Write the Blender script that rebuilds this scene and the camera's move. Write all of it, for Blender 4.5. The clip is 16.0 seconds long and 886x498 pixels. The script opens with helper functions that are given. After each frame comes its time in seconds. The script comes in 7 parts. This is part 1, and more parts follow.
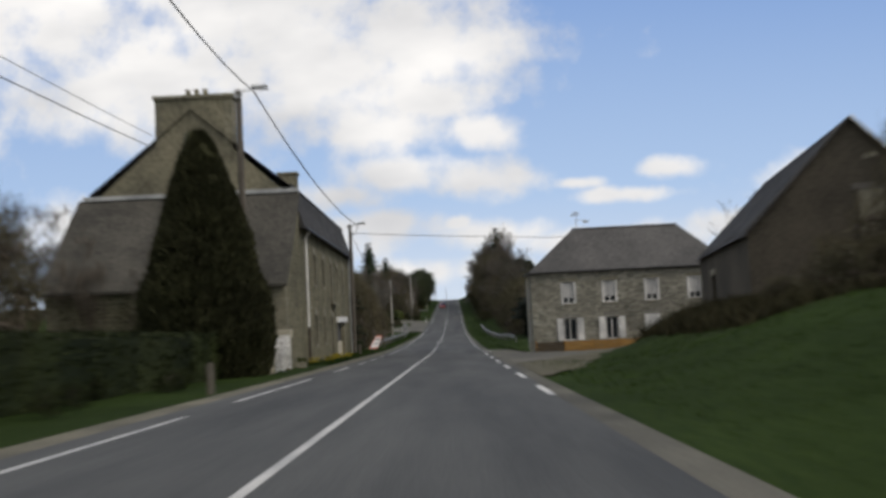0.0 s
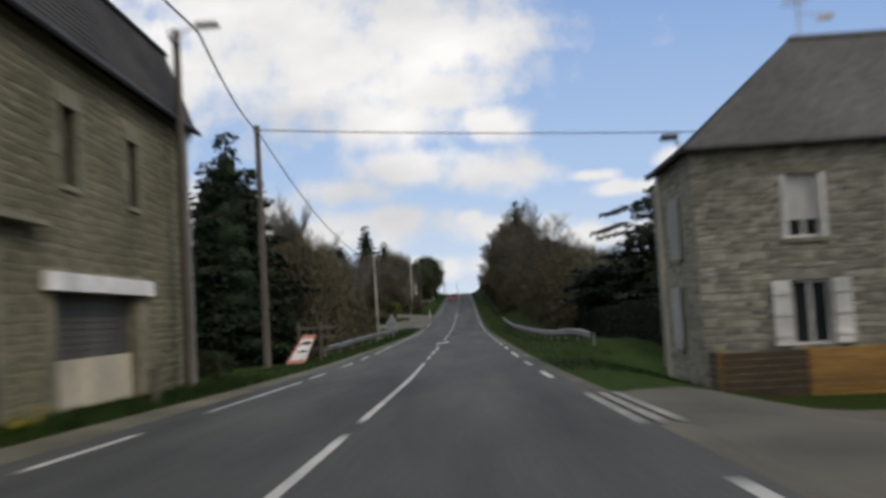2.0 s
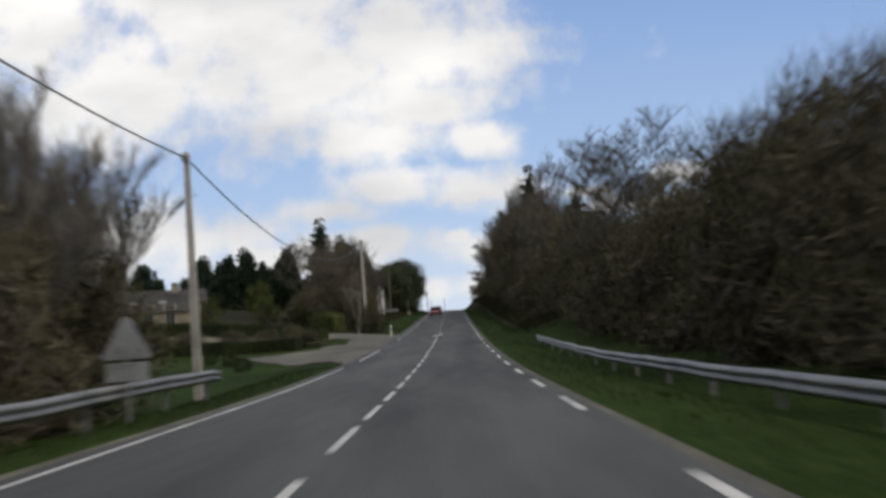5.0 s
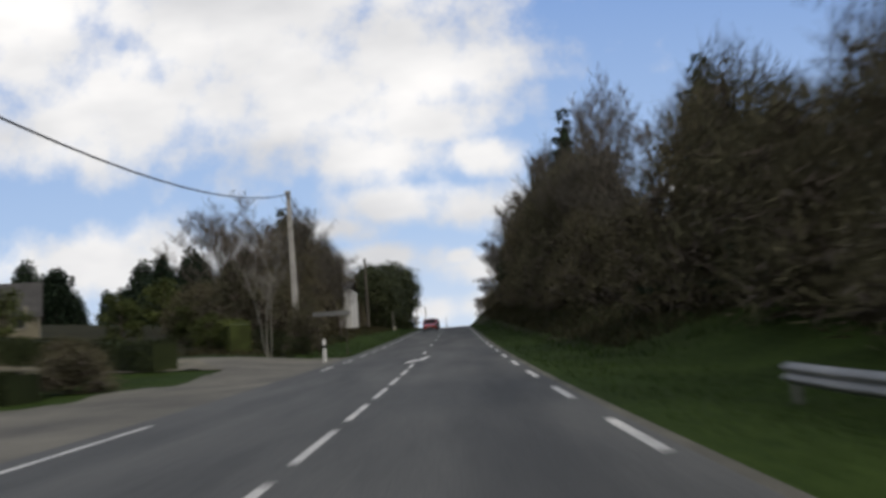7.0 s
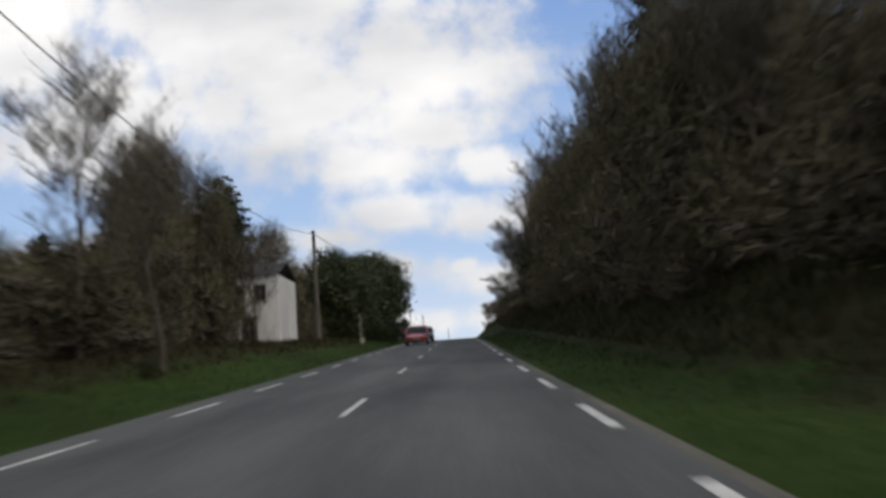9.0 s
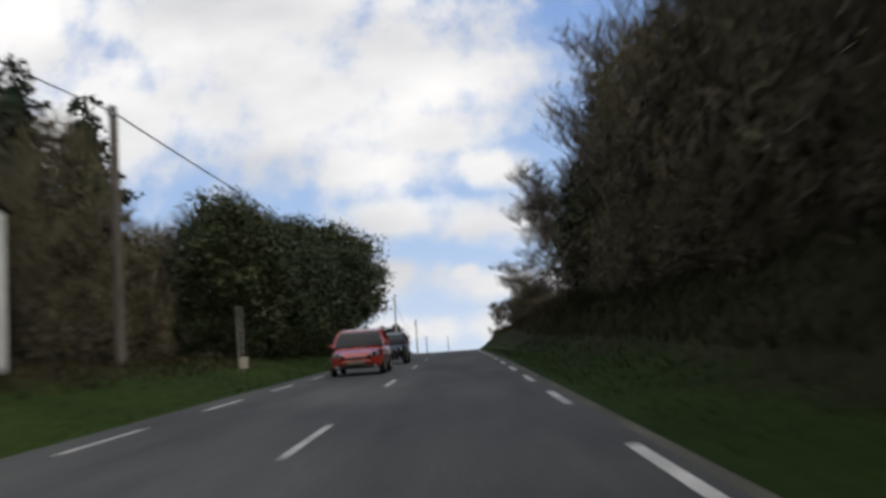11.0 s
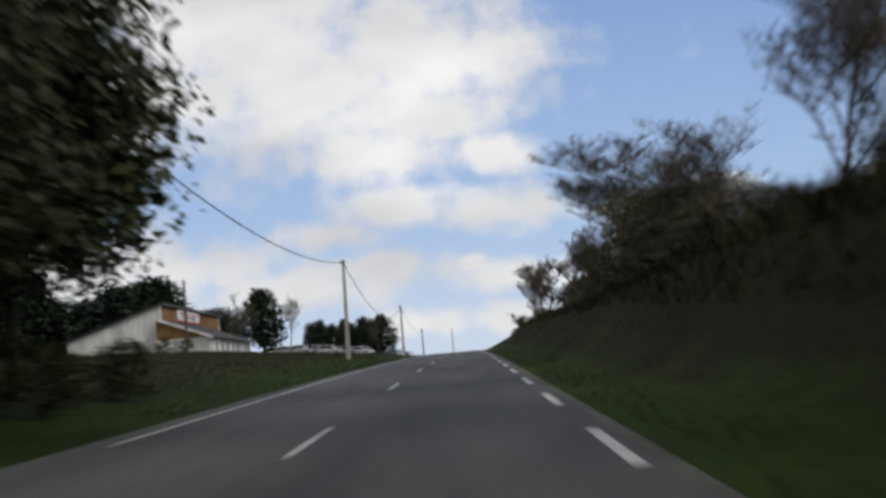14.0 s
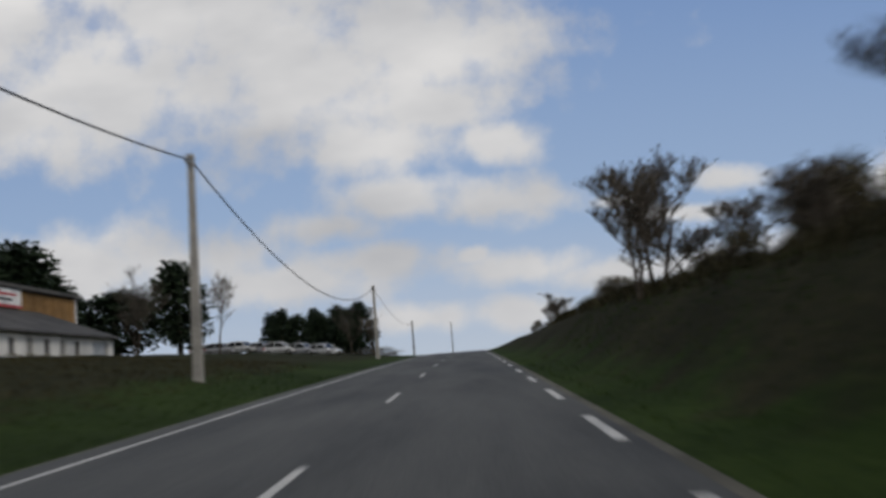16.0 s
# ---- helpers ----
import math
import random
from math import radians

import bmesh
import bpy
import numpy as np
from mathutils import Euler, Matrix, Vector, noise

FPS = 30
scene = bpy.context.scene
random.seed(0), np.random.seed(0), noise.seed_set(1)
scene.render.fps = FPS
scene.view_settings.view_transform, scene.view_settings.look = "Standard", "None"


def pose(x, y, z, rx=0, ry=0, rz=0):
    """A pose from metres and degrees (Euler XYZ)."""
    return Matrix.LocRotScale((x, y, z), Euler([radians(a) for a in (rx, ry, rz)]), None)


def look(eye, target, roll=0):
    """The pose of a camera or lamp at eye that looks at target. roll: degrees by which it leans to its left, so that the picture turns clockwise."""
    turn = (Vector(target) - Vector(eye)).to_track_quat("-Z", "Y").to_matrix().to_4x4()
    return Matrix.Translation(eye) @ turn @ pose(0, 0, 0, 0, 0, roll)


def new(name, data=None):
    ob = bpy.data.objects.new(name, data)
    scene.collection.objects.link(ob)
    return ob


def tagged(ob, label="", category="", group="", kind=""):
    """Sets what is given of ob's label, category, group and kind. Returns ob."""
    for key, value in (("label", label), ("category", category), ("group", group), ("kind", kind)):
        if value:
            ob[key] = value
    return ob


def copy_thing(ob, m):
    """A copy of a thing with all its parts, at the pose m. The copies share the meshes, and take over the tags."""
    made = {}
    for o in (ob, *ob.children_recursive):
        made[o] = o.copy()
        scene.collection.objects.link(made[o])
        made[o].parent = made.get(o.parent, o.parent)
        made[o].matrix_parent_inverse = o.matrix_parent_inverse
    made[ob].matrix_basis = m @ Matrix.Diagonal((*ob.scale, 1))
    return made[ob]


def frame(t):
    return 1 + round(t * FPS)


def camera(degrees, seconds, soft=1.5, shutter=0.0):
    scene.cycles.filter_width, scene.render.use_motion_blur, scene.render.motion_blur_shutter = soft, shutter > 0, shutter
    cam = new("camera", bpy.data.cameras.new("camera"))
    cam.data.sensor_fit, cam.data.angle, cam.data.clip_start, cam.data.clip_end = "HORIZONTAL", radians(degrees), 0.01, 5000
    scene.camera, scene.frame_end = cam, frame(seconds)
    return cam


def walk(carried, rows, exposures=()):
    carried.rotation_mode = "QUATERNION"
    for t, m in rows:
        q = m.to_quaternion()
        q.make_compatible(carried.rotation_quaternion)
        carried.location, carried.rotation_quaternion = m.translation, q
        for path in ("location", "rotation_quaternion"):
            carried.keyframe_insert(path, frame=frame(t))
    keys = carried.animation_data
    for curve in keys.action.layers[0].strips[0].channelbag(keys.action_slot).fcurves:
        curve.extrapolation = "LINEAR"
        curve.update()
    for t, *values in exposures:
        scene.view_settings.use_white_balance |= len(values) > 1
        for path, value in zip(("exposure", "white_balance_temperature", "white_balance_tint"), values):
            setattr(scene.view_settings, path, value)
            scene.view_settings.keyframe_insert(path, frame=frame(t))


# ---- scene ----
cam = camera(47.1, 16.0, soft=3.3, shutter=0.75)
PATH = [
    (0.0, pose(1.547, -0.056, 1.536, 93.795, 2.786, 0.634)),
    (0.5, pose(1.571, 11.507, 1.338, 93.758, 2.911, 1.073)),
    (1.0, pose(1.567, 23.216, 1.088, 93.782, 2.920, 1.316)),
    (1.5, pose(1.535, 34.823, 0.861, 93.691, 3.307, 1.351)),
    (2.0, pose(1.445, 46.658, 0.646, 93.711, 3.351, 1.296)),
    (2.5, pose(1.304, 58.330, 0.465, 93.962, 3.715, 1.125)),
    (3.0, pose(1.251, 69.998, 0.275, 94.211, 3.529, 0.895)),
    (3.5, pose(1.263, 81.537, 0.207, 94.311, 3.535, 0.741)),
    (4.0, pose(1.303, 93.146, 0.135, 94.480, 3.594, 0.620)),
    (6.5, pose(1.413, 150.211, 0.133, 95.931, 4.258, 0.959)),
    (7.0, pose(1.466, 161.301, 0.311, 96.207, 4.058, 0.855)),
    (7.5, pose(1.523, 172.291, 0.589, 96.286, 3.984, 0.878)),
    (8.0, pose(1.602, 183.285, 0.858, 96.491, 4.199, 0.959)),
    (8.5, pose(1.618, 194.131, 1.200, 96.819, 3.855, 0.978)),
    (9.0, pose(1.621, 204.942, 1.612, 96.906, 3.972, 1.067)),
    (11.5, pose(1.728, 259.072, 3.858, 97.407, 4.171, 1.169)),
    (12.0, pose(1.762, 269.851, 4.333, 97.358, 4.418, 1.141)),
    (12.5, pose(1.801, 280.608, 4.762, 97.232, 4.409, 1.088)),
    (13.0, pose(1.847, 291.345, 5.202, 97.213, 4.325, 1.068)),
    (13.5, pose(1.879, 302.061, 5.621, 97.005, 4.561, 1.411)),
    (14.0, pose(1.893, 312.753, 6.004, 96.985, 4.877, 1.585)),
    (14.5, pose(1.874, 323.452, 6.334, 96.937, 5.014, 1.615)),
    (15.0, pose(1.821, 334.196, 6.702, 96.876, 4.555, 1.667)),
    (15.5, pose(1.752, 344.982, 7.074, 96.864, 4.665, 1.729)),
    (16.0, pose(1.687, 355.877, 7.468, 96.693, 4.534, 1.639)),
]
walk(cam, PATH, exposures=[(0.0, 0.12, 6780, 10), (4.0, 0.13, 6780, 10), (9.0, 0.14, 6680, 10), (13.0, 0.12, 6680, 10), (14.0, 0.02, 6650, 10), (15.0, -0.2, 6650, 10), (16.0, -0.38, 6650, 10)])

# ---- daylight: broken cloud, veiled sun from the right ----
SUN_ELEV, SUN_ROT = 46.0, 118.0
world = bpy.data.worlds.new("sky")
scene.world = world
world.use_nodes = True
wn = world.node_tree.nodes
wl = world.node_tree.links
sky_tex = wn.new("ShaderNodeTexSky")
sky_tex.sky_type = "NISHITA"
sky_tex.sun_disc = False
sky_tex.sun_elevation = radians(SUN_ELEV)
sky_tex.sun_rotation = radians(SUN_ROT)
sky_tex.air_density = 1.0
sky_tex.dust_density = 1.5
wn["Background"].inputs["Strength"].default_value = 0.085
sky_pos = wn.new("ShaderNodeTexCoord")
cloud_n = wn.new("ShaderNodeTexNoise")
cloud_n.inputs["Scale"].default_value, cloud_n.inputs["Detail"].default_value = 2.2, 6.0
wl.new(sky_pos.outputs["Generated"], cloud_n.inputs["Vector"])
cloud_r = wn.new("ShaderNodeMapRange")
cloud_r.interpolation_type = "SMOOTHSTEP"
cloud_r.inputs["From Min"].default_value, cloud_r.inputs["From Max"].default_value = 0.36, 0.54
wl.new(cloud_n.outputs["Fac"], cloud_r.inputs["Value"])
cloud_m = wn.new("ShaderNodeMix")
cloud_m.data_type = "RGBA"
cloud_m.inputs["B"].default_value = (9.0, 9.2, 9.6, 1.0)
wl.new(cloud_r.outputs["Result"], cloud_m.inputs["Factor"])
wl.new(sky_tex.outputs["Color"], cloud_m.inputs["A"])
wl.new(cloud_m.outputs["Result"], wn["Background"].inputs["Color"])
sun_data = bpy.data.lights.new("sun", "SUN")
sun_data.energy = 1.1
sun_data.angle = radians(12)
sun_data.color = (1.0, 0.95, 0.88)
sun = new("sun", sun_data)
sa, se = radians(SUN_ROT), radians(SUN_ELEV)
sun.matrix_world = look((0, 0, 300), (-math.sin(sa) * math.cos(se) * 100, -math.cos(sa) * math.cos(se) * 100, 300 - math.sin(se) * 100))


# ---- small tools ----
class MB:
    """Collects vertices and faces of one mesh."""

    def __init__(self):
        self.v, self.f = [], []

    def quad(self, a, b, c, d):
        n = len(self.v)
        self.v += [a, b, c, d]
        self.f.append((n, n + 1, n + 2, n + 3))

    def tri(self, a, b, c):
        n = len(self.v)
        self.v += [a, b, c]
        self.f.append((n, n + 1, n + 2))

    def box(self, x0, y0, z0, x1, y1, z1, bevel=0.0):
        if bevel > 0:
            b = min(bevel, (x1 - x0) / 2.1, (y1 - y0) / 2.1, (z1 - z0) / 2.1)
            pts = []
            for sx in (0, 1):
                for sy in (0, 1):
                    for sz in (0, 1):
                        cx, cy, cz = (x0, x1)[sx], (y0, y1)[sy], (z0, z1)[sz]
                        ix, iy, iz = (b, -b)[sx], (b, -b)[sy], (b, -b)[sz]
                        pts.append(((cx, cy + iy, cz + iz), (cx + ix, cy, cz + iz), (cx + ix, cy + iy, cz)))
            n = len(self.v)
            for p in pts:
                self.v += p
            ix = lambda sx, sy, sz, k: n + (sx * 4 + sy * 2 + sz) * 3 + k
            for s in (0, 1):
                self.f.append((ix(s, 0, 0, 0), ix(s, 1, 0, 0), ix(s, 1, 1, 0), ix(s, 0, 1, 0)))
                self.f.append((ix(0, s, 0, 1), ix(1, s, 0, 1), ix(1, s, 1, 1), ix(0, s, 1, 1)))
                self.f.append((ix(0, 0, s, 2), ix(1, 0, s, 2), ix(1, 1, s, 2), ix(0, 1, s, 2)))
            for a in (0, 1):
                for c in (0, 1):
                    self.f.append((ix(a, c, 0, 0), ix(a, c, 1, 0), ix(a, c, 1, 1), ix(a, c, 0, 1)))
                    self.f.append((ix(a, 0, c, 0), ix(a, 1, c, 0), ix(a, 1, c, 2), ix(a, 0, c, 2)))
                    self.f.append((ix(0, a, c, 1), ix(1, a, c, 1), ix(1, a, c, 2), ix(0, a, c, 2)))
            for sx in (0, 1):
                for sy in (0, 1):
                    for sz in (0, 1):
                        self.f.append((ix(sx, sy, sz, 0), ix(sx, sy, sz, 1), ix(sx, sy, sz, 2)))
            return
        n = len(self.v)
        self.v += [(x0, y0, z0), (x1, y0, z0), (x1, y1, z0), (x0, y1, z0), (x0, y0, z1), (x1, y0, z1), (x1, y1, z1), (x0, y1, z1)]
        for q in ((0, 3, 2, 1), (4, 5, 6, 7), (0, 1, 5, 4), (1, 2, 6, 5), (2, 3, 7, 6), (3, 0, 4, 7)):
            self.f.append(tuple(n + i for i in q))

    def prism(self, pts, axis, a, b):
        """An outline of 2D points drawn out along an axis from a to b."""
        n, k = len(self.v), len(pts)
        for w in (a, b):
            for p, q in pts:
                self.v.append({"x": (w, p, q), "y": (p, w, q), "z": (p, q, w)}[axis])
        self.f.append(tuple(range(n, n + k)))
        self.f.append(tuple(range(n + 2 * k - 1, n + k - 1, -1)))
        for i in range(k):
            j = (i + 1) % k
            self.f.append((n + i, n + j, n + k + j, n + k + i))

    def tube(self, pts, radii, sides=6, cap=True):
        n0 = len(self.v)
        pts = [Vector(p) for p in pts]
        for i, p in enumerate(pts):
            d = (pts[min(i + 1, len(pts) - 1)] - pts[max(i - 1, 0)])
            d = d.normalized() if d.length > 1e-9 else Vector((0, 0, 1))
            u = d.cross(Vector((0.31, 0.93, 0.2))).normalized()
            w = d.cross(u)
            r = radii[i] if hasattr(radii, "__len__") else radii
            for s in range(sides):
                a = 2 * math.pi * s / sides
                q = p + (u * math.cos(a) + w * math.sin(a)) * r
                self.v.append((q.x, q.y, q.z))
        for i in range(len(pts) - 1):
            for s in range(sides):
                a, b = n0 + i * sides + s, n0 + i * sides + (s + 1) % sides
                self.f.append((a, b, b + sides, a + sides))
        if cap:
            self.f.append(tuple(range(n0, n0 + sides)))
            e = n0 + (len(pts) - 1) * sides
            self.f.append(tuple(range(e + sides - 1, e - 1, -1)))

    def lathe(self, prof, cx=0.0, cy=0.0, sides=12):
        """Rings of (radius, height) about an upright line."""
        n0 = len(self.v)
        for r, z in prof:
            for s in range(sides):
                a = 2 * math.pi * s / sides
                self.v.append((cx + r * math.cos(a), cy + r * math.sin(a), z))
        for i in range(len(prof) - 1):
            for s in range(sides):
                a, b = n0 + i * sides + s, n0 + i * sides + (s + 1) % sides
                self.f.append((a, b, b + sides, a + sides))
        self.f.append(tuple(range(n0 + sides - 1, n0 - 1, -1)))
        e = n0 + (len(prof) - 1) * sides
        self.f.append(tuple(range(e, e + sides)))

    def mesh(self, name, mat, smooth=False, weld=False):
        me = bpy.data.meshes.new(name)
        me.from_pydata(self.v, [], self.f)
        bm = bmesh.new()
        bm.from_mesh(me)
        if weld:
            bmesh.ops.remove_doubles(bm, verts=bm.verts, dist=0.0008)
        if len(bm.faces) < 60000 and not smooth:
            bmesh.ops.recalc_face_normals(bm, faces=bm.faces)
        bm.to_mesh(me)
        bm.free()
        if smooth:
            me.polygons.foreach_set("use_smooth", [True] * len(me.polygons))
        me.materials.append(mat)
        return me


def part(name, mb, material, parent=None, label="", smooth=False, weld=False):
    ob = new(name, mb.mesh(name, material, smooth, weld) if isinstance(mb, MB) else mb)
    if parent is not None:
        ob.parent = parent
    return tagged(ob, label)


def thing(name, m, label, category, group="", kind=""):
    ob = new(name)
    ob.empty_display_size = 0.3
    ob.matrix_basis = m
    return tagged(ob, label, category, group, kind)


# ---- materials ----
def material(name, rough=0.8, metal=0.0):
    m = bpy.data.materials.new(name)
    m.use_nodes = True
    b = m.node_tree.nodes["Principled BSDF"]
    b.inputs["Roughness"].default_value = rough
    b.inputs["Metallic"].default_value = metal
    b.inputs["Specular IOR Level"].default_value = 0.5 if rough < 0.8 else 0.2
    return m, m.node_tree.nodes, m.node_tree.links, b


def coords(nodes, links, scale=(1, 1, 1), kind="Object"):
    tc = nodes.new("ShaderNodeTexCoord")
    mp = nodes.new("ShaderNodeMapping")
    mp.inputs["Scale"].default_value = scale
    links.new(tc.outputs[kind], mp.inputs["Vector"])
    return mp.outputs["Vector"]


def noise_tex(nodes, links, vec, scale, detail=5.0, rough=0.6):
    n = nodes.new("ShaderNodeTexNoise")
    n.inputs["Scale"].default_value, n.inputs["Detail"].default_value, n.inputs["Roughness"].default_value = scale, detail, rough
    links.new(vec, n.inputs["Vector"])
    return n.outputs["Fac"]


def ramp(nodes, links, fac, stops):
    r = nodes.new("ShaderNodeValToRGB")
    e = r.color_ramp.elements
    while len(e) < len(stops):
        e.new(0.5)
    for el, (p, c) in zip(e, stops):
        el.position, el.color = p, (*c, 1.0)
    links.new(fac, r.inputs["Fac"])
    return r.outputs["Color"]


def mixc(nodes, links, fac, a, b, mode="MIX"):
    m = nodes.new("ShaderNodeMix")
    m.data_type, m.blend_type = "RGBA", mode
    for sock, val in ((m.inputs["Factor"], fac), (m.inputs["A"], a), (m.inputs["B"], b)):
        if isinstance(val, (int, float)):
            sock.default_value = val
        elif isinstance(val, tuple):
            sock.default_value = (*val, 1.0)
        else:
            links.new(val, sock)
    return m.outputs["Result"]


def bump(nodes, links, b, height, strength=0.4, dist=0.02):
    n = nodes.new("ShaderNodeBump")
    n.inputs["Strength"].default_value, n.inputs["Distance"].default_value = strength, dist
    links.new(height, n.inputs["Height"])
    links.new(n.outputs["Normal"], b.inputs["Normal"])


def mottled(name, dark, light, rough=0.85, big=0.35, fine=9.0, relief=0.3, dist=0.02, metal=0.0, kind="Object", stretch=(1, 1, 1), per_piece=0.0):
    """A surface of two colours that vary at a coarse and a fine scale, with relief."""
    m, n, l, b = material(name, rough, metal)
    v = coords(n, l, stretch, kind)
    big_f = noise_tex(n, l, v, big, 4)
    fine_f = noise_tex(n, l, v, fine, 6, 0.65)
    mid = tuple((p + q) / 2 for p, q in zip(dark, light))
    c1 = ramp(n, l, fine_f, [(0.3, dark), (0.5, mid), (0.72, light)])
    c2 = ramp(n, l, big_f, [(0.32, tuple(0.62 * x for x in (1, 1, 1))), (0.68, (1.25, 1.22, 1.18))])
    col = mixc(n, l, 1.0, c1, c2, "MULTIPLY")
    if per_piece:
        oi = n.new("ShaderNodeObjectInfo")
        c3 = ramp(n, l, oi.outputs["Random"], [(0.0, (1 - per_piece,) * 3), (1.0, (1 + per_piece,) * 3)])
        col = mixc(n, l, 1.0, col, c3, "MULTIPLY")
    l.new(col, b.inputs["Base Color"])
    if relief:
        bump(n, l, b, fine_f, relief, dist)
    return m


def foliage(name, dark, light, rough=0.75, gloss=0.12):
    """Leaves, each island its own tone."""
    m, n, l, b = material(name, rough)
    g = n.new("ShaderNodeNewGeometry")
    v = coords(n, l)
    c = ramp(n, l, g.outputs["Random Per Island"], [(0.0, dark), (1.0, light)])
    big_f = noise_tex(n, l, v, 0.6, 3)
    c2 = ramp(n, l, big_f, [(0.3, (0.6, 0.6, 0.6)), (0.7, (1.25, 1.25, 1.2))])
    col = mixc(n, l, 1.0, c, c2, "MULTIPLY")
    oi = n.new("ShaderNodeObjectInfo")
    c3 = ramp(n, l, oi.outputs["Random"], [(0.0, (0.75, 0.78, 0.75)), (1.0, (1.2, 1.15, 1.1))])
    col = mixc(n, l, 1.0, col, c3, "MULTIPLY")
    l.new(col, b.inputs["Base Color"])
    b.inputs["Specular IOR Level"].default_value = gloss
    return m




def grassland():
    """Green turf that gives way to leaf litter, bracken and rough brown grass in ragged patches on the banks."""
    m, n, l, b = material("grass_ground", 0.95)
    v = coords(n, l)
    big_f, fine_f = noise_tex(n, l, v, 0.12, 4), noise_tex(n, l, v, 6.0, 6, 0.65)
    turf = ramp(n, l, fine_f, [(0.3, (0.011, 0.021, 0.005)), (0.5, (0.022, 0.038, 0.008)), (0.72, (0.037, 0.056, 0.014))])
    # Litter and bracken browns, lowered further to carry tree shade on the bank.
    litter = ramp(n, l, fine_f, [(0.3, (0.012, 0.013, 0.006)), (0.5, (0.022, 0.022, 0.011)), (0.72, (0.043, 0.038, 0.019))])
    sep = n.new("ShaderNodeSeparateXYZ")
    l.new(v, sep.inputs[0])
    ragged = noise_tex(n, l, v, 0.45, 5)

    def step(sock, lo, hi):
        r = n.new("ShaderNodeMapRange")
        r.interpolation_type = "SMOOTHSTEP"
        r.inputs["From Min"].default_value, r.inputs["From Max"].default_value = lo, hi
        l.new(sock, r.inputs["Value"])
        return r.outputs["Result"]

    def calc(op, p, q):
        k = n.new("ShaderNodeMath")
        k.operation = op
        for sock, val in zip(k.inputs, (p, q)):
            if isinstance(val, (int, float)):
                sock.default_value = val
            else:
                l.new(val, sock)
        return k.outputs[0]

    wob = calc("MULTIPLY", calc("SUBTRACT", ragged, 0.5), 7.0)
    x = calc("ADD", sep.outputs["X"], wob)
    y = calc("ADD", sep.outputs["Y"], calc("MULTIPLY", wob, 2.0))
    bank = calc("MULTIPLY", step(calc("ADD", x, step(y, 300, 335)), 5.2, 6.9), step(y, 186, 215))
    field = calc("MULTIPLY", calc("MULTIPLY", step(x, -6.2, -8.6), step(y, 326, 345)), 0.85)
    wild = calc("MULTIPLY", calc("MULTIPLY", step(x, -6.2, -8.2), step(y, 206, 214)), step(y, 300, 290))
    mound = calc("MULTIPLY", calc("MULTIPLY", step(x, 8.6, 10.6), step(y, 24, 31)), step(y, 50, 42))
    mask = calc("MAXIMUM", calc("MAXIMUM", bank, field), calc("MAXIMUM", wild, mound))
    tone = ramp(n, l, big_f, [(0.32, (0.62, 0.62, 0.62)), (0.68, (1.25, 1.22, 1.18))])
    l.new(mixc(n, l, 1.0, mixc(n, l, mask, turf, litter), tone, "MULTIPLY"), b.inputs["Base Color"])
    bump(n, l, b, fine_f, 0.6, 0.05)
    return m


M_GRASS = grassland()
M_GRASS.node_tree.nodes["Principled BSDF"].inputs["Specular IOR Level"].default_value = 0.04
M_ASPHALT = mottled("asphalt", (0.044, 0.0455, 0.0455), (0.092, 0.095, 0.094), 0.85, 0.7, 60.0, 0.3, 0.006, stretch=(1, 0.12, 1))
M_OLDASPH = mottled("worn_asphalt", (0.068, 0.064, 0.054), (0.145, 0.138, 0.117), 0.9, 0.3, 30.0, 0.4, 0.01)
M_GRAVEL = mottled("grit_shoulder", (0.082, 0.077, 0.058), (0.195, 0.182, 0.142), 0.95, 0.5, 22.0, 0.7, 0.02)
M_GRIT = mottled("dark_grit", (0.058, 0.056, 0.046), (0.145, 0.140, 0.118), 0.95, 0.5, 22.0, 0.7, 0.02)
M_PAINT = mottled("road_paint", (0.26, 0.26, 0.25), (0.60, 0.60, 0.585), 0.7, 0.8, 18.0, 0.15, 0.004)
M_SLATE = mottled("slate", (0.034, 0.033, 0.033), (0.084, 0.082, 0.080), 0.85, 0.4, 7.0, 0.3, 0.01, stretch=(1, 1, 2.5))
M_WOODPOLE = mottled("weathered_pole_wood", (0.075, 0.066, 0.056), (0.165, 0.148, 0.126), 0.85, 0.8, 14.0, 0.3, 0.01, stretch=(1, 1, 0.12))
M_CONCPOLE = mottled("pole_concrete", (0.30, 0.29, 0.27), (0.48, 0.46, 0.43), 0.85, 0.7, 16.0, 0.3, 0.006)
M_METAL = mottled("galvanised_steel", (0.32, 0.33, 0.34), (0.52, 0.53, 0.53), 0.45, 1.2, 12.0, 0.1, 0.004, metal=0.7)
M_CABLE = mottled("cable_black", (0.02, 0.02, 0.022), (0.05, 0.05, 0.052), 0.6, 2, 20, 0)
M_BARK = mottled("bark", (0.045, 0.036, 0.028), (0.13, 0.11, 0.09), 0.9, 0.9, 12.0, 0.5, 0.02, stretch=(1, 1, 0.3))
M_TWIG = foliage("twig_bark", (0.066, 0.058, 0.050), (0.150, 0.134, 0.118), 0.85)
M_TWIGPALE = foliage("twig_grey", (0.11, 0.105, 0.10), (0.235, 0.222, 0.21), 0.85)
M_SCRUB = foliage("scrub_twigs", (0.056, 0.051, 0.033), (0.140, 0.128, 0.083), 0.85)
M_SPRUCE = foliage("spruce_needles", (0.008, 0.016, 0.010), (0.03, 0.048, 0.026), 0.7)
M_CEDAR = foliage("cedar_needles", (0.012, 0.020, 0.017), (0.04, 0.055, 0.046), 0.7)
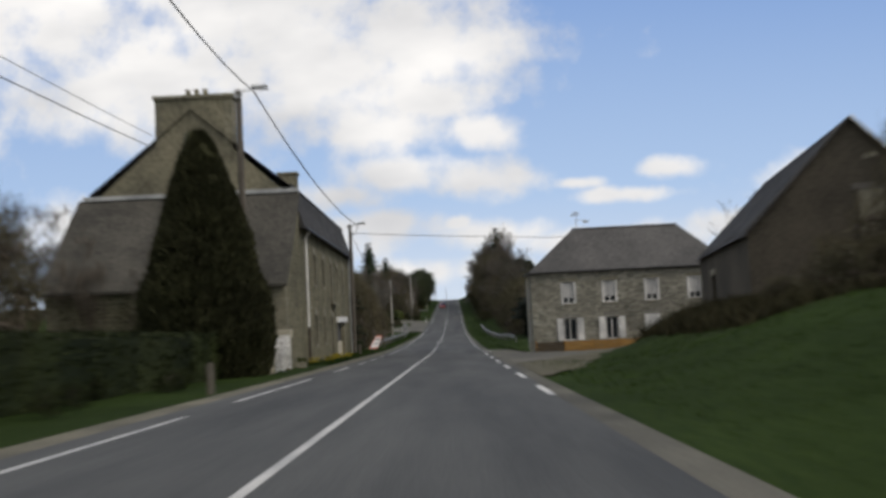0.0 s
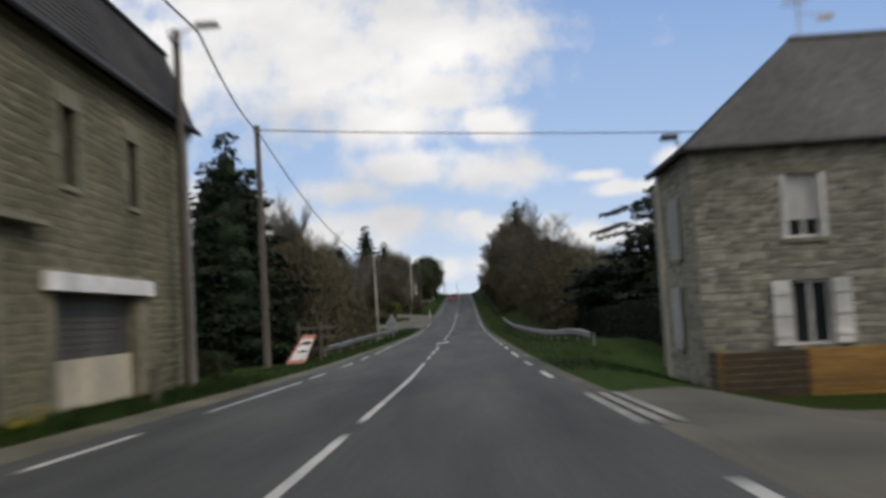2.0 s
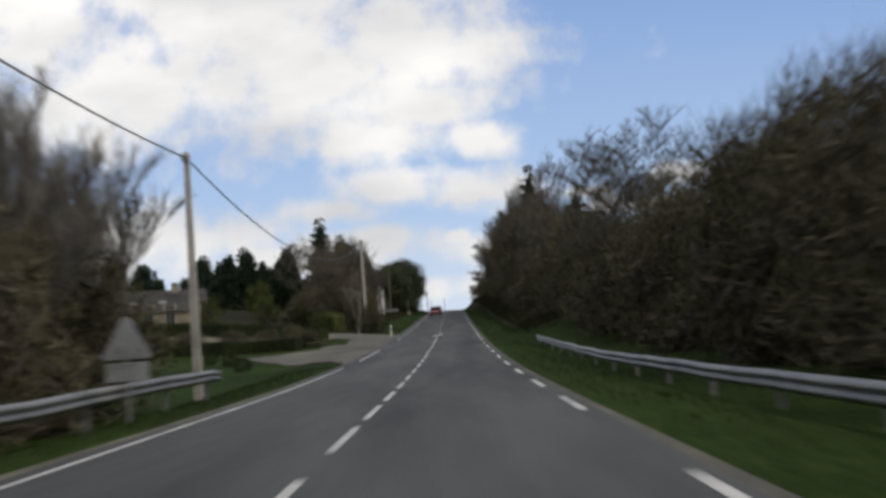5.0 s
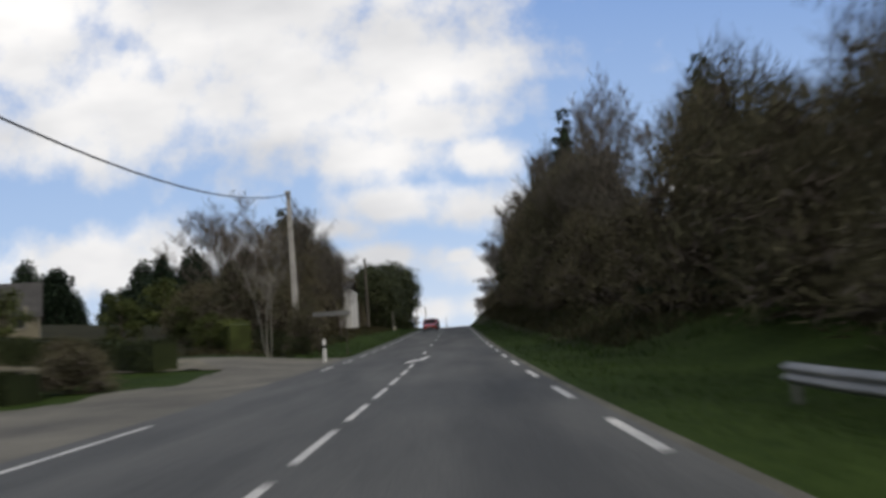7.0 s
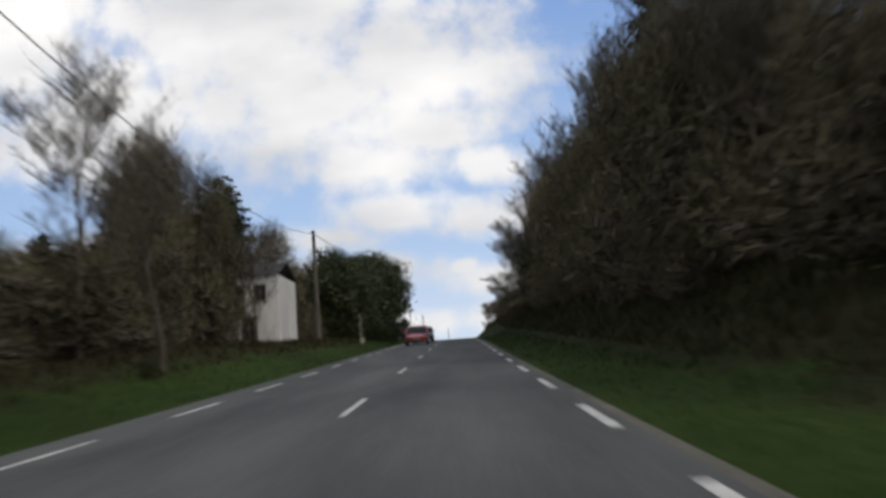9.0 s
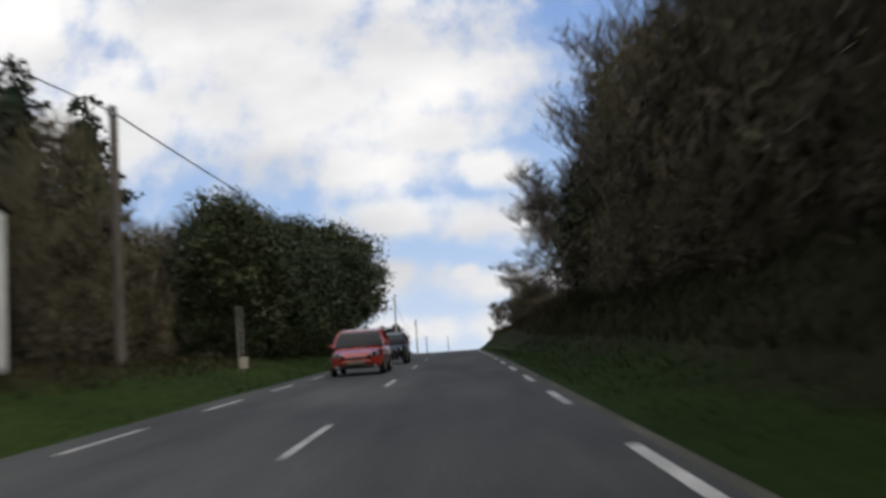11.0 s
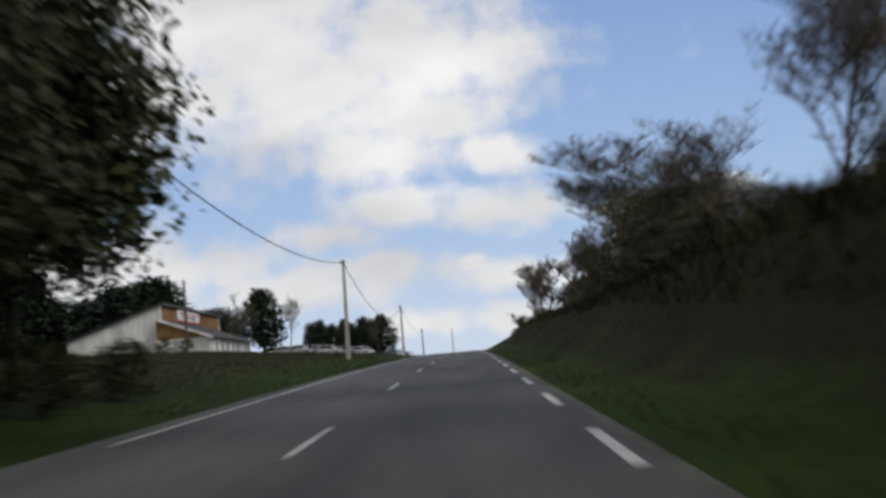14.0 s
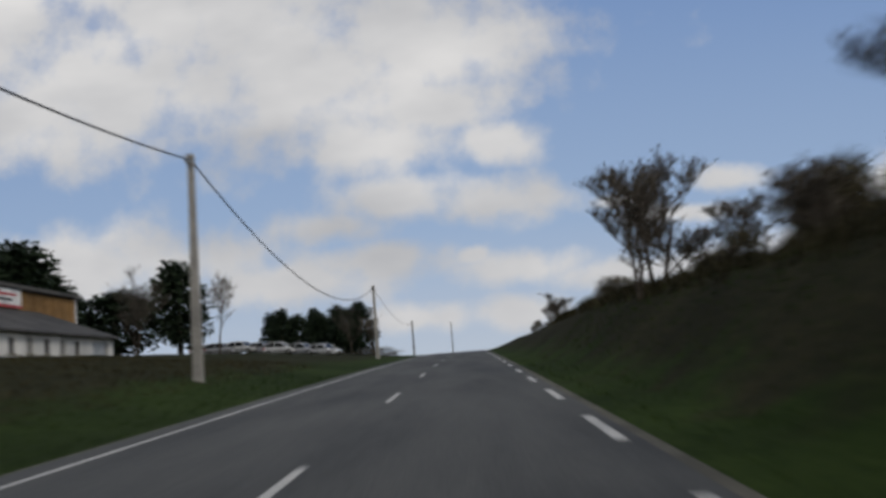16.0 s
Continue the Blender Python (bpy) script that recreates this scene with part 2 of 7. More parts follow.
M_CYPRESS = foliage("cypress_scales", (0.022, 0.024, 0.012), (0.060, 0.061, 0.031), 0.75)
M_LAUREL = foliage("evergreen_leaves", (0.015, 0.025, 0.010), (0.066, 0.078, 0.034), 0.6, 0.2)
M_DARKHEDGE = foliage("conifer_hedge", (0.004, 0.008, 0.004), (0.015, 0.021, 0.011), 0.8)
M_RAIL = mottled("dull_galvanised_rail", (0.12, 0.122, 0.122), (0.24, 0.243, 0.24), 0.55, 1.2, 12.0, 0.1, 0.004, metal=0.3)
M_HEDGE = foliage("hedge_leaves", (0.012, 0.018, 0.006), (0.040, 0.050, 0.018), 0.7)
M_LIGHTBUSH = foliage("spring_bush_leaves", (0.034, 0.048, 0.012), (0.095, 0.112, 0.034), 0.7)


# ---- lie of the land ----
KNOT_Z = [0.96, 0.51, 0.03, -0.43, -0.82, -0.95, -1.0, -0.91, -0.4, 0.4, 1.38, 2.44, 3.51, 4.5, 5.37, 6.18,
          6.9, 7.55, 8.15, 8.7, 9.18, 9.58, 9.92, 10.2, 10.4, 10.5]


def road_z(y):
    """Height of the road's crown, which dips past the houses and climbs to a crest."""
    u = (min(max(y, -25.0), -25.0 + 25.0 * (len(KNOT_Z) - 1)) + 25.0) / 25.0
    i = min(int(u), len(KNOT_Z) - 2)
    f = u - i
    g = lambda j: KNOT_Z[min(max(j, 0), len(KNOT_Z) - 1)]
    p0, p1, p2, p3 = g(i - 1), g(i), g(i + 1), g(i + 2)
    return p1 + 0.5 * f * (p2 - p0 + f * (2 * p0 - 5 * p1 + 4 * p2 - p3 + f * (3 * (p1 - p2) + p3 - p0)))


def blend(points, y):
    """Straight-line value between (y, value) pairs."""
    if y <= points[0][0]:
        return points[0][1]
    for (a, va), (b, vb) in zip(points, points[1:]):
        if y <= b:
            return va + (vb - va) * (y - a) / (b - a)
    return points[-1][1]


def ease(a, b, x):
    t = min(max((x - a) / (b - a), 0.0), 1.0)
    return t * t * (3 - 2 * t)


BANK_H = [(-30, 1.9), (30, 1.7), (42, 1.5), (52, 0.3), (58, 0.0), (160, 0.0), (195, 1.3), (240, 3.0), (300, 3.8), (328, 3.4), (342, 2.85), (354, 2.45), (372, 2.2), (388, 2.3), (405, 2.3), (440, 1.6), (480, 1.2), (560, 0.0)]
BANK_X0 = [(-30, 4.0), (16, 4.1), (25, 4.6), (31, 5.5), (38, 6.8), (46, 7.9), (52, 9.1), (60, 10.0), (160, 8.0), (195, 6.2), (280, 5.2), (325, 4.8), (350, 4.1), (560, 4.0)]
BANK_W = [(30, 8.0), (40, 4.6), (52, 4.6), (58, 8.0), (62, 6.5), (310, 6.5), (345, 4.4), (370, 3.7), (560, 4.0)]
LEFT_H = [(-30, 0.0), (80, 0.0), (105, -0.9), (150, -0.6), (175, -0.2), (205, 0.4), (245, 1.0), (300, 0.8), (332, 0.3), (352, 0.45), (400, 0.6), (440, 0.3), (600, -0.3)]


def land_z(x, y):
    z = road_z(y)
    if x > 0:
        x0 = blend(BANK_X0, y)
        z += blend(BANK_H, y) * ease(x0, x0 + blend(BANK_W, y), x)
        z -= 0.26 * ease(4.4, 6.3, x) * ease(93, 112, y) * (1 - ease(176, 196, y))
        z -= 0.82 * ease(4.2, 8.4, x) * ease(50, 62, y) * (1 - ease(80, 96, y))
        z += 0.02 * max(0.0, x - 30)
    else:
        z += blend(LEFT_H, y) * ease(4.4, 8.5, -x)
        z += 0.075 * min(max(0.0, -x - 9.0), 40.0) * ease(185, 215, y) * (1 - ease(300, 345, y))
        z += 0.105 * min(max(0.0, -x - 7.0), 15.0) * ease(325, 352, y) * (1 - ease(480, 560, y))
        z += 0.012 * max(0.0, -x - 30) * (1 if y < 330 else 0.2)
    far = ease(4.0, 9.0, abs(x))
    return z - 0.05 + 0.10 * far * noise.noise((x * 0.35, y * 0.35, 3.1)) + 0.04 * ease(4.1, 5.0, abs(x)) * noise.noise((x * 1.9, y * 1.9, 0.4))


def spaced(a, b, step_near, centre, grow):
    out, p, s = [], centre, step_near
    while p < b:
        out.append(p)
        p += s
        s *= grow
    out.append(b)
    neg, p, s = [], centre - step_near, step_near
    while p > a:
        neg.append(p)
        p -= s
        s *= grow
    return [a] + neg[::-1] + out


xs = spaced(-900.0, 900.0, 0.55, 0.0, 1.055)
ys = [-150, -100, -60, -40, -30] + [-24 + 1.0 * i for i in range(430)] + [406 + 3.0 * i for i in range(60)] + [600, 640, 720, 850, 1000, 1300, 1850, 2600]
mb = MB()
mb.v = [(x, y, land_z(x, y)) for y in ys for x in xs]
nx = len(xs)
mb.f = [(j * nx + i, j * nx + i + 1, (j + 1) * nx + i + 1, (j + 1) * nx + i) for j in range(len(ys) - 1) for i in range(nx - 1)]
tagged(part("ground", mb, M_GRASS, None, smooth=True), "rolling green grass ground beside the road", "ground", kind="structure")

LEFT_EDGE = [(-120, -3.1), (60, -3.1), (85, -3.3), (120, -3.3), (165, -3.55), (700, -3.55)]
LEFT_LINE = [(-120, -2.68), (40, -2.6), (70, -2.7), (100, -2.82), (150, -3.1), (180, -3.2), (220, -2.95), (700, -2.98)]


def strip(name, left, right, a, b, step, lift, mat, label, category, cross=1):
    """A ribbon that follows the road between two edges."""
    m = MB()
    n = int((b - a) / step)
    for k in range(n + 1):
        y = a + (b - a) * k / n
        xl = blend(left, y) if isinstance(left, list) else left
        xr = blend(right, y) if isinstance(right, list) else right
        for c in range(cross + 1):
            m.v.append((xl + (xr - xl) * c / cross, y, road_z(y) + lift))
        m.v.append((xr, y, road_z(y) - 0.3))
        m.v.append((xl, y, road_z(y) - 0.3))
    w = cross + 3
    for k in range(n):
        for c in range(cross):
            m.f.append((k * w + c, k * w + c + 1, (k + 1) * w + c + 1, (k + 1) * w + c))
        m.f.append((k * w + cross, k * w + cross + 1, (k + 1) * w + cross + 1, (k + 1) * w + cross))
        m.f.append((k * w + cross + 2, k * w, (k + 1) * w, (k + 1) * w + cross + 2))
    return tagged(part(name, m, mat), label, category, kind="structure")


RIGHT_EDGE = [(-120, 3.1), (17, 3.1), (26, 3.25), (800, 3.28)]
strip("road", LEFT_EDGE, RIGHT_EDGE, -120, 800, 2.0, 0.0, M_ASPHALT, "grey asphalt two-lane country road", "road", 6)
strip("shoulder", RIGHT_EDGE, [(-120, 3.42), (24, 3.5), (40, 3.6), (60, 3.58), (100, 3.5), (130, 3.42), (800, 3.40)], -120, 800, 2.0, -0.012, M_GRIT, "narrow gritty shoulder at the road's edge", "shoulder", 2)
strip("shoulder", [(-120, -3.6), (30, -3.7), (62, -4.0), (85, -3.65), (130, -3.6), (800, -3.72)], LEFT_EDGE, -120, 800, 2.0, -0.012, M_GRAVEL, "narrow gritty shoulder at the road's edge", "shoulder", 2)


def dash(x0, x1, a, b, name="road_line", mat=None):
    m = MB()
    n = max(1, int((b - a) / 1.5))
    for k in range(n + 1):
        y = a + (b - a) * k / n
        dx = blend(x0, y) if isinstance(x0, list) else x0
        m.v += [(dx, y, road_z(y) + 0.004), (dx + x1, y, road_z(y) + 0.004)]
    for k in range(n):
        m.f.append((2 * k, 2 * k + 1, 2 * k + 3, 2 * k + 2))
    ob = part(name, m, mat or M_PAINT)
    return tagged(ob, "worn white painted line on the asphalt", "road marking", "road lines", "structure")


# right edge line: 3 m dashes, broken at the yard entrance
for k in range(3, 70):
    y = 6.5 * k + (0.0 if k < 9 else 4.9 if k < 13 else 0.5 if k < 20 else 3.6 if k < 30 else 3.4 if k < 40 else 4.9)
    if not 52.5 < y < 66:
        dash(3.01, 0.125, y - 3.0, y)
dash(3.01, 0.125, 49.6, 53.0)
# centre line: solid past the houses, then dashes
CENTRE = [(-120, -0.12), (40, -0.02), (55, 0.05), (70, 0.04), (82, -0.06), (150, -0.14), (200, -0.07), (330, -0.08), (375, -0.03), (800, -0.06)]
for a, b in [(-60, 57.4), (59.0, 79.3), (82.5, 85.8), (87.4, 91.6), (93.2, 98.2), (113.0, 116.0), (117.5, 120.5), (122.0, 125.0)]:
    dash(CENTRE, 0.105, a, b)
for k in range(0, 16):
    dash(CENTRE, 0.105, 127.2 + 4.33 * k, 130.2 + 4.33 * k)
for k in range(0, 26):
    dash(CENTRE, 0.105, 205.6 + 13.05 * k, 209.0 + 13.05 * k)
# left edge line
for a, b in [(-60, 15.2), (18.8, 28.6), (34, 38.6), (43.0, 46.3), (49.3, 52.4), (55.8, 59.0), (62.4, 71.4), (72.9, 75.9), (163.0, 176.4)]:
    dash(LEFT_LINE, 0.11, a, b)
for k in range(3):
    dash(LEFT_LINE, 0.11, 79.8 + 6.5 * k, 83.0 + 6.5 * k)
dash([(y, x - 0.12) for y, x in LEFT_LINE], 0.11, 98.5, 157.0)
dash([(y, x - 0.1) for y, x in LEFT_LINE], 0.11, 326.5, 560.0)
for k in range(20):
    dash(LEFT_LINE, 0.11, 194.8 + 6.5 * k, 197.9 + 6.5 * k)


def arrow(y, lean):
    """A bent merge arrow painted on the centre line."""
    m = MB()
    pts = [(-0.42, -0.3), (-0.36, 1.0), (-0.26, 2.2), (-0.20, 3.2), (0.0, 3.0), (0.07, 4.2), (0.2, 6.2), (0.42, 6.2), (0.3, 4.6), (0.2, 3.1), (0.36, 2.9), (0.1, 1.7), (-0.16, 0.7)]
    for x, d in pts:
        m.v.append((x, y + d, road_z(y + d) + 0.005))
    m.f.append(tuple(range(len(pts))))
    tagged(part("merge_arrow", m, M_PAINT), "white bent merge arrow painted on asphalt", "road marking", "merge arrows", "structure")


arrow(102.8, 1)
arrow(196.2, 1)


# ---- sky backdrop with broken cumulus ----
def sky_backdrop():
    m, n, l, b = material("cloud_backdrop", 1.0)
    n.remove(b)
    out = n["Material Output"]
    pos = coords(n, l, (0.001, 0.001, 0.001))
    wob = n.new("ShaderNodeTexNoise")
    wob.inputs["Scale"].default_value, wob.inputs["Detail"].default_value, wob.inputs["Roughness"].default_value = 11.0, 8.0, 0.55
    l.new(pos, wob.inputs["Vector"])
    blobs = [(-330, 640, 430, 235), (-60, 520, 215, 120), (70, 500, 110, 60), (-250, 470, 260, 110), (-570, 470, 250, 110),
             (-10, 415, 120, 52), (60, 350, 85, 34), (-130, 360, 160, 55), (60, 252, 110, 36), (-100, 268, 120, 45), (-200, 235, 110, 30),
             (-600, 205, 190, 62), (-420, 205, 170, 48), (-280, 155, 140, 38), (-130, 180, 130, 30), (90, 150, 95, 26), (80, 85, 70, 26), (-70, 85, 80, 22),
             (14, 176, 26, 14), (415, 258, 58, 19), (335, 214, 84, 15), (245, 240, 40, 11), (700, 230, 130, 40), (-760, 640, 200, 220), (620, 150, 200, 24), (300, 130, 180, 22)]
    best = None
    for cx, cz, rx, rz in blobs:
        mp = n.new("ShaderNodeMapping")
        mp.vector_type = "TEXTURE"
        mp.inputs["Location"].default_value = (cx, 0, cz)
        mp.inputs["Scale"].default_value = (rx, 1e6, rz)
        tc = n.new("ShaderNodeTexCoord")
        l.new(tc.outputs["Object"], mp.inputs["Vector"])
        ln = n.new("ShaderNodeVectorMath")
        ln.operation = "LENGTH"
        l.new(mp.outputs["Vector"], ln.inputs[0])
        if best is None:
            best = ln.outputs["Value"]
        else:
            mn = n.new("ShaderNodeMath")
            mn.operation = "SMOOTH_MIN"
            mn.inputs[2].default_value = 0.25
            l.new(best, mn.inputs[0])
            l.new(ln.outputs["Value"], mn.inputs[1])
            best = mn.outputs[0]
    mul = n.new("ShaderNodeMath")
    mul.operation = "MULTIPLY_ADD"
    mul.inputs[1].default_value, mul.inputs[2].default_value = -2.5, 1.22
    l.new(wob.outputs["Fac"], mul.inputs[0])
    add = n.new("ShaderNodeMath")
    l.new(best, add.inputs[0])
    l.new(mul.outputs[0], add.inputs[1])
    mask = n.new("ShaderNodeMapRange")
    mask.interpolation_type = "SMOOTHSTEP"
    mask.inputs["From Min"].default_value, mask.inputs["From Max"].default_value = 1.42, 0.34
    l.new(add.outputs[0], mask.inputs["Value"])
    shade_n = n.new("ShaderNodeTexNoise")
    shade_n.inputs["Scale"].default_value, shade_n.inputs["Detail"].default_value, shade_n.inputs["Roughness"].default_value = 2.4, 4.0, 0.5
    mp2 = n.new("ShaderNodeMapping")
    mp2.inputs["Scale"].default_value = (0.001, 0.001, 0.0022)
    mp2.inputs["Location"].default_value = (3.3, 0, 1.7)
    tc = n.new("ShaderNodeTexCoord")
    l.new(tc.outputs["Object"], mp2.inputs["Vector"])
    l.new(mp2.outputs["Vector"], shade_n.inputs["Vector"])
    cloud_c = ramp(n, l, shade_n.outputs["Fac"], [(0.32, (0.62, 0.635, 0.67)), (0.50, (0.775, 0.785, 0.81)), (0.66, (0.94, 0.94, 0.95))])
    sep = n.new("ShaderNodeSeparateXYZ")
    l.new(tc.outputs["Object"], sep.inputs[0])
    up = n.new("ShaderNodeMapRange")
    up.inputs["From Min"].default_value, up.inputs["From Max"].default_value = 20.0, 620.0
    l.new(sep.outputs["Z"], up.inputs["Value"])
    blue = ramp(n, l, up.outputs["Result"], [(0.0, (0.60, 0.69, 0.82)), (0.35, (0.38, 0.53, 0.78)), (1.0, (0.21, 0.35, 0.66))])
    low_c = ramp(n, l, up.outputs["Result"], [(0.0, (0.86, 0.87, 0.89)), (0.6, (1.0, 1.0, 1.0))])
    col = mixc(n, l, mask.outputs["Result"], blue, mixc(n, l, 1.0, cloud_c, low_c, "MULTIPLY"))
    em = n.new("ShaderNodeEmission")
    em.inputs["Strength"].default_value = SKY_GLOW
    l.new(col, em.inputs["Color"])
    l.new(em.outputs[0], out.inputs["Surface"])
    mb = MB()
    mb.v = [(-2600, 1900, -60), (2600, 1900, -60), (2600, 1900, 1700), (-2600, 1900, 1700)]
    mb.f = [(0, 1, 2, 3)]
    ob = part("backdrop", mb, m)
    return tagged(ob, "blue spring sky with broken white and grey cumulus", "sky", kind="structure")


SKY_GLOW = 1.0
sky_backdrop()


# ---- plants ----
def rnd(a, b):
    return random.uniform(a, b)


def leaf_cloud(mb, n, place, size, flat=0.0, plain=False):
    """n small leaves at places given by place(), turned every way; plain ones are single triangles."""
    for _ in range(n):
        p = place()
        s = size * rnd(0.6, 1.4)
        u = Vector((rnd(-1, 1), rnd(-1, 1), rnd(-1, 1) * (1 - flat))).normalized()
        w = u.cross(Vector((rnd(-1, 1), rnd(-1, 1), rnd(-1, 1)))).normalized()
        u, w = u * s, w * s * 0.55
        c = Vector(p)
        if plain:
            mb.tri(tuple(c - u), tuple(c + w), tuple(c + u * 0.7 - w))
        else:
            mb.quad(tuple(c - u), tuple(c + w), tuple(c + u), tuple(c - w))


def blob(mb, c, s, rough=0.14, fine=True):
    """A lumpy closed lump with half-sizes s, the shaded inside of a clump."""
    t = (1 + 5 ** 0.5) / 2
    base = [Vector(v).normalized() for v in ((-1, t, 0), (1, t, 0), (-1, -t, 0), (1, -t, 0), (0, -1, t), (0, 1, t), (0, -1, -t), (0, 1, -t), (t, 0, -1), (t, 0, 1), (-t, 0, -1), (-t, 0, 1))]
    tris = [(0, 11, 5), (0, 5, 1), (0, 1, 7), (0, 7, 10), (0, 10, 11), (1, 5, 9), (5, 11, 4), (11, 10, 2), (10, 7, 6), (7, 1, 8), (3, 9, 4), (3, 4, 2), (3, 2, 6), (3, 6, 8), (3, 8, 9), (4, 9, 5), (2, 4, 11), (6, 2, 10), (8, 6, 7), (9, 8, 1)]
    mid, out = {}, []
    for f in tris if fine else []:
        e = []
        for p, q in ((f[0], f[1]), (f[1], f[2]), (f[2], f[0])):
            key = (min(p, q), max(p, q))
            if key not in mid:
                mid[key] = len(base)
                base.append(((base[p] + base[q]) / 2).normalized())
            e.append(mid[key])
        out += [(f[0], e[0], e[2]), (f[1], e[1], e[0]), (f[2], e[2], e[1]), (e[0], e[1], e[2])]
    out = out or tris
    n = len(mb.v)
    for v in base:
        g = 1 + rnd(-rough, rough)
        mb.v.append((c[0] + v.x * s[0] * g, c[1] + v.y * s[1] * g, c[2] + v.z * s[2] * g))
    mb.f += [tuple(n + k for k in f) for f in out]


def core(mb, n, c, s, reach, size, slim=0.85):
    """Large ragged flakes filling the inside of a clump."""
    for _ in range(n):
        d = Vector((random.gauss(0, 1), random.gauss(0, 1), random.gauss(0, 1))).normalized() * reach * rnd(0.1, 1.0)
        p = Vector((c[0] + d.x * s[0], c[1] + d.y * s[1], c[2] + d.z * s[2]))
        u = Vector((rnd(-1, 1) * s[0], rnd(-1, 1) * s[1], rnd(-1, 1) * s[2])) * size
        w = Vector((rnd(-1, 1) * s[0], rnd(-1, 1) * s[1], rnd(-1, 1) * s[2])) * size * slim
        mb.tri(tuple(p - u), tuple(p + w), tuple(p + u * 0.8 - w))


def fit_height(h, *meshes):
    """Scales meshes together so that the highest point stands at h."""
    top = max(v[2] for m in meshes for v in m.v)
    for m in meshes:
        m.v = [(v[0] * h / top, v[1] * h / top, v[2] * h / top) for v in m.v]


def sliver(mb, p, d, w):
    """A flat twig from p along d."""
    s = d.cross(Vector((rnd(-1, 1), rnd(-1, 1), rnd(-1, 1))))
    s = s.normalized() * w if s.length > 1e-6 else Vector((w, 0, 0))
    mb.tri(tuple(p - s), tuple(p + s), tuple(p + d))


def bare_tree(name, h, seed, spread=0.52, trunk_h=0.2, mat=None, density=1.0, label="", category="tree", stems=1, bark=None, thick=1.0):
    """A leafless tree: tapered trunk, curving limbs, branches and two orders of fine twigs."""
    random.seed(seed)
    wood, twig = MB(), MB()

    def grow(p, d, length, r, order):
        if order == 4:
            sliver(twig, p, d * length, 0.0095)
            return
        n = (5, 4, 2, 1)[order]
        pts, rad = [p], [r]
        q, e = Vector(p), Vector(d)
        for i in range(n):
            e = (e + Vector((rnd(-1, 1), rnd(-1, 1), rnd(-0.35, 0.95))) * (0.13, 0.17, 0.2, 0.1)[order]).normalized()
            q = q + e * length / n
            pts.append(q.copy())
            rad.append(r * (1 - 0.85 * (i + 1) / n))
        if order < 3:
            (wood if order < 2 else twig).tube(pts, rad, (7, 4, 3)[order], cap=False)
        else:
            sliver(twig, pts[0], pts[1] - pts[0], 0.013)
        for k in range(int((10, 8, 7, 8)[order] * density)):
            f = rnd(0.22 if order else trunk_h / 0.8, 1.0)
            i = min(int(f * n), n - 1)
            at = pts[i].lerp(pts[i + 1], f * n - i)
            a = rnd(0, 2 * math.pi)
            side = Vector((math.cos(a), math.sin(a), 0))
            way = (pts[i + 1] - pts[i]).normalized()
            nd = (way * (1 - spread) + side * spread * 1.15 + Vector((0, 0, 0.3))).normalized()
            grow(at, nd, length * rnd(0.42, 0.68) * (1.18 - 0.45 * f), max(rad[i] * 0.5, 0.010), order + 1)

    for k in range(stems):
        a = 2 * math.pi * k / stems + rnd(0, 1)
        lean = 0.0 if stems == 1 else rnd(0.12, 0.3)
        grow(Vector((0.1 * math.cos(a) * (stems > 1), 0.1 * math.sin(a) * (stems > 1), -0.2)), Vector((math.cos(a) * lean, math.sin(a) * lean, 1)).normalized(), h * 0.72 * (1 if k == 0 else rnd(0.75, 1)), h * 0.016 * thick / stems ** 0.4, 0)
    fit_height(h, wood, twig)
    root = thing(name, Matrix(), label, category)
    part("trunk", wood, bark or M_BARK, root, smooth=True)
    part("crown", twig, mat or M_TWIG, root, smooth=True)
    return root


def scrub(name, h, w, seed, n=4200, mat=None, label="", lobes=17, category="shrub", fine=0.36):
    """A dense leafless thicket: rounded masses of fine twigs, thinning to the top."""
    random.seed(seed)
    tw, stem = MB(), MB()
    cl = []
    for k in range(lobes):
        f = (k + 0.3) / lobes
        a = 2.4 * k + rnd(0, 1.4)
        r = w * 0.34 * math.sqrt(rnd(0.1, 1.0)) * (1.05 - 0.8 * f * f)
        s = Vector((w * rnd(0.17, 0.26), w * rnd(0.17, 0.26), h * rnd(0.12, 0.19)))
        c = Vector((math.cos(a) * r, math.sin(a) * r, h * (0.02 + 0.74 * f)))
        cl.append((c, s))
        core(stem, 70 if f < 0.6 else 24, c, s, 0.68, 0.34, 0.22)
        stem.tube([(0, 0, -0.2), (c.x * 0.5, c.y * 0.5, c.z * 0.6), tuple(c)], [0.06, 0.04, 0.015], 4, cap=False)
    for k in range(n):
        c, s = cl[int(len(cl) * rnd(0, 0.9999) ** 0.85)]
        d = Vector((random.gauss(0, 1), random.gauss(0, 1), random.gauss(0, 1) + 0.2)).normalized()
        p = c + Vector((d.x * s.x, d.y * s.y, d.z * s.z)) * rnd(0.45, 1.0)
        g = (d * 0.7 + Vector((rnd(-0.9, 0.9), rnd(-0.9, 0.9), rnd(-0.3, 1.0)))).normalized()
        up = max(0.0, p.z / h - 0.45)
        sliver(tw, p, g * fine * rnd(0.5, 1.5) * (1.0 + 0.9 * up), 0.023 - 0.014 * min(1.0, up * 1.6))
    fit_height(h, tw, stem)
    root = thing(name, Matrix(), label, category)
    tagged(part("inner_growth", stem, M_BARK, root), kind="stuff")
    part("crown", tw, mat or M_SCRUB, root)
    return root


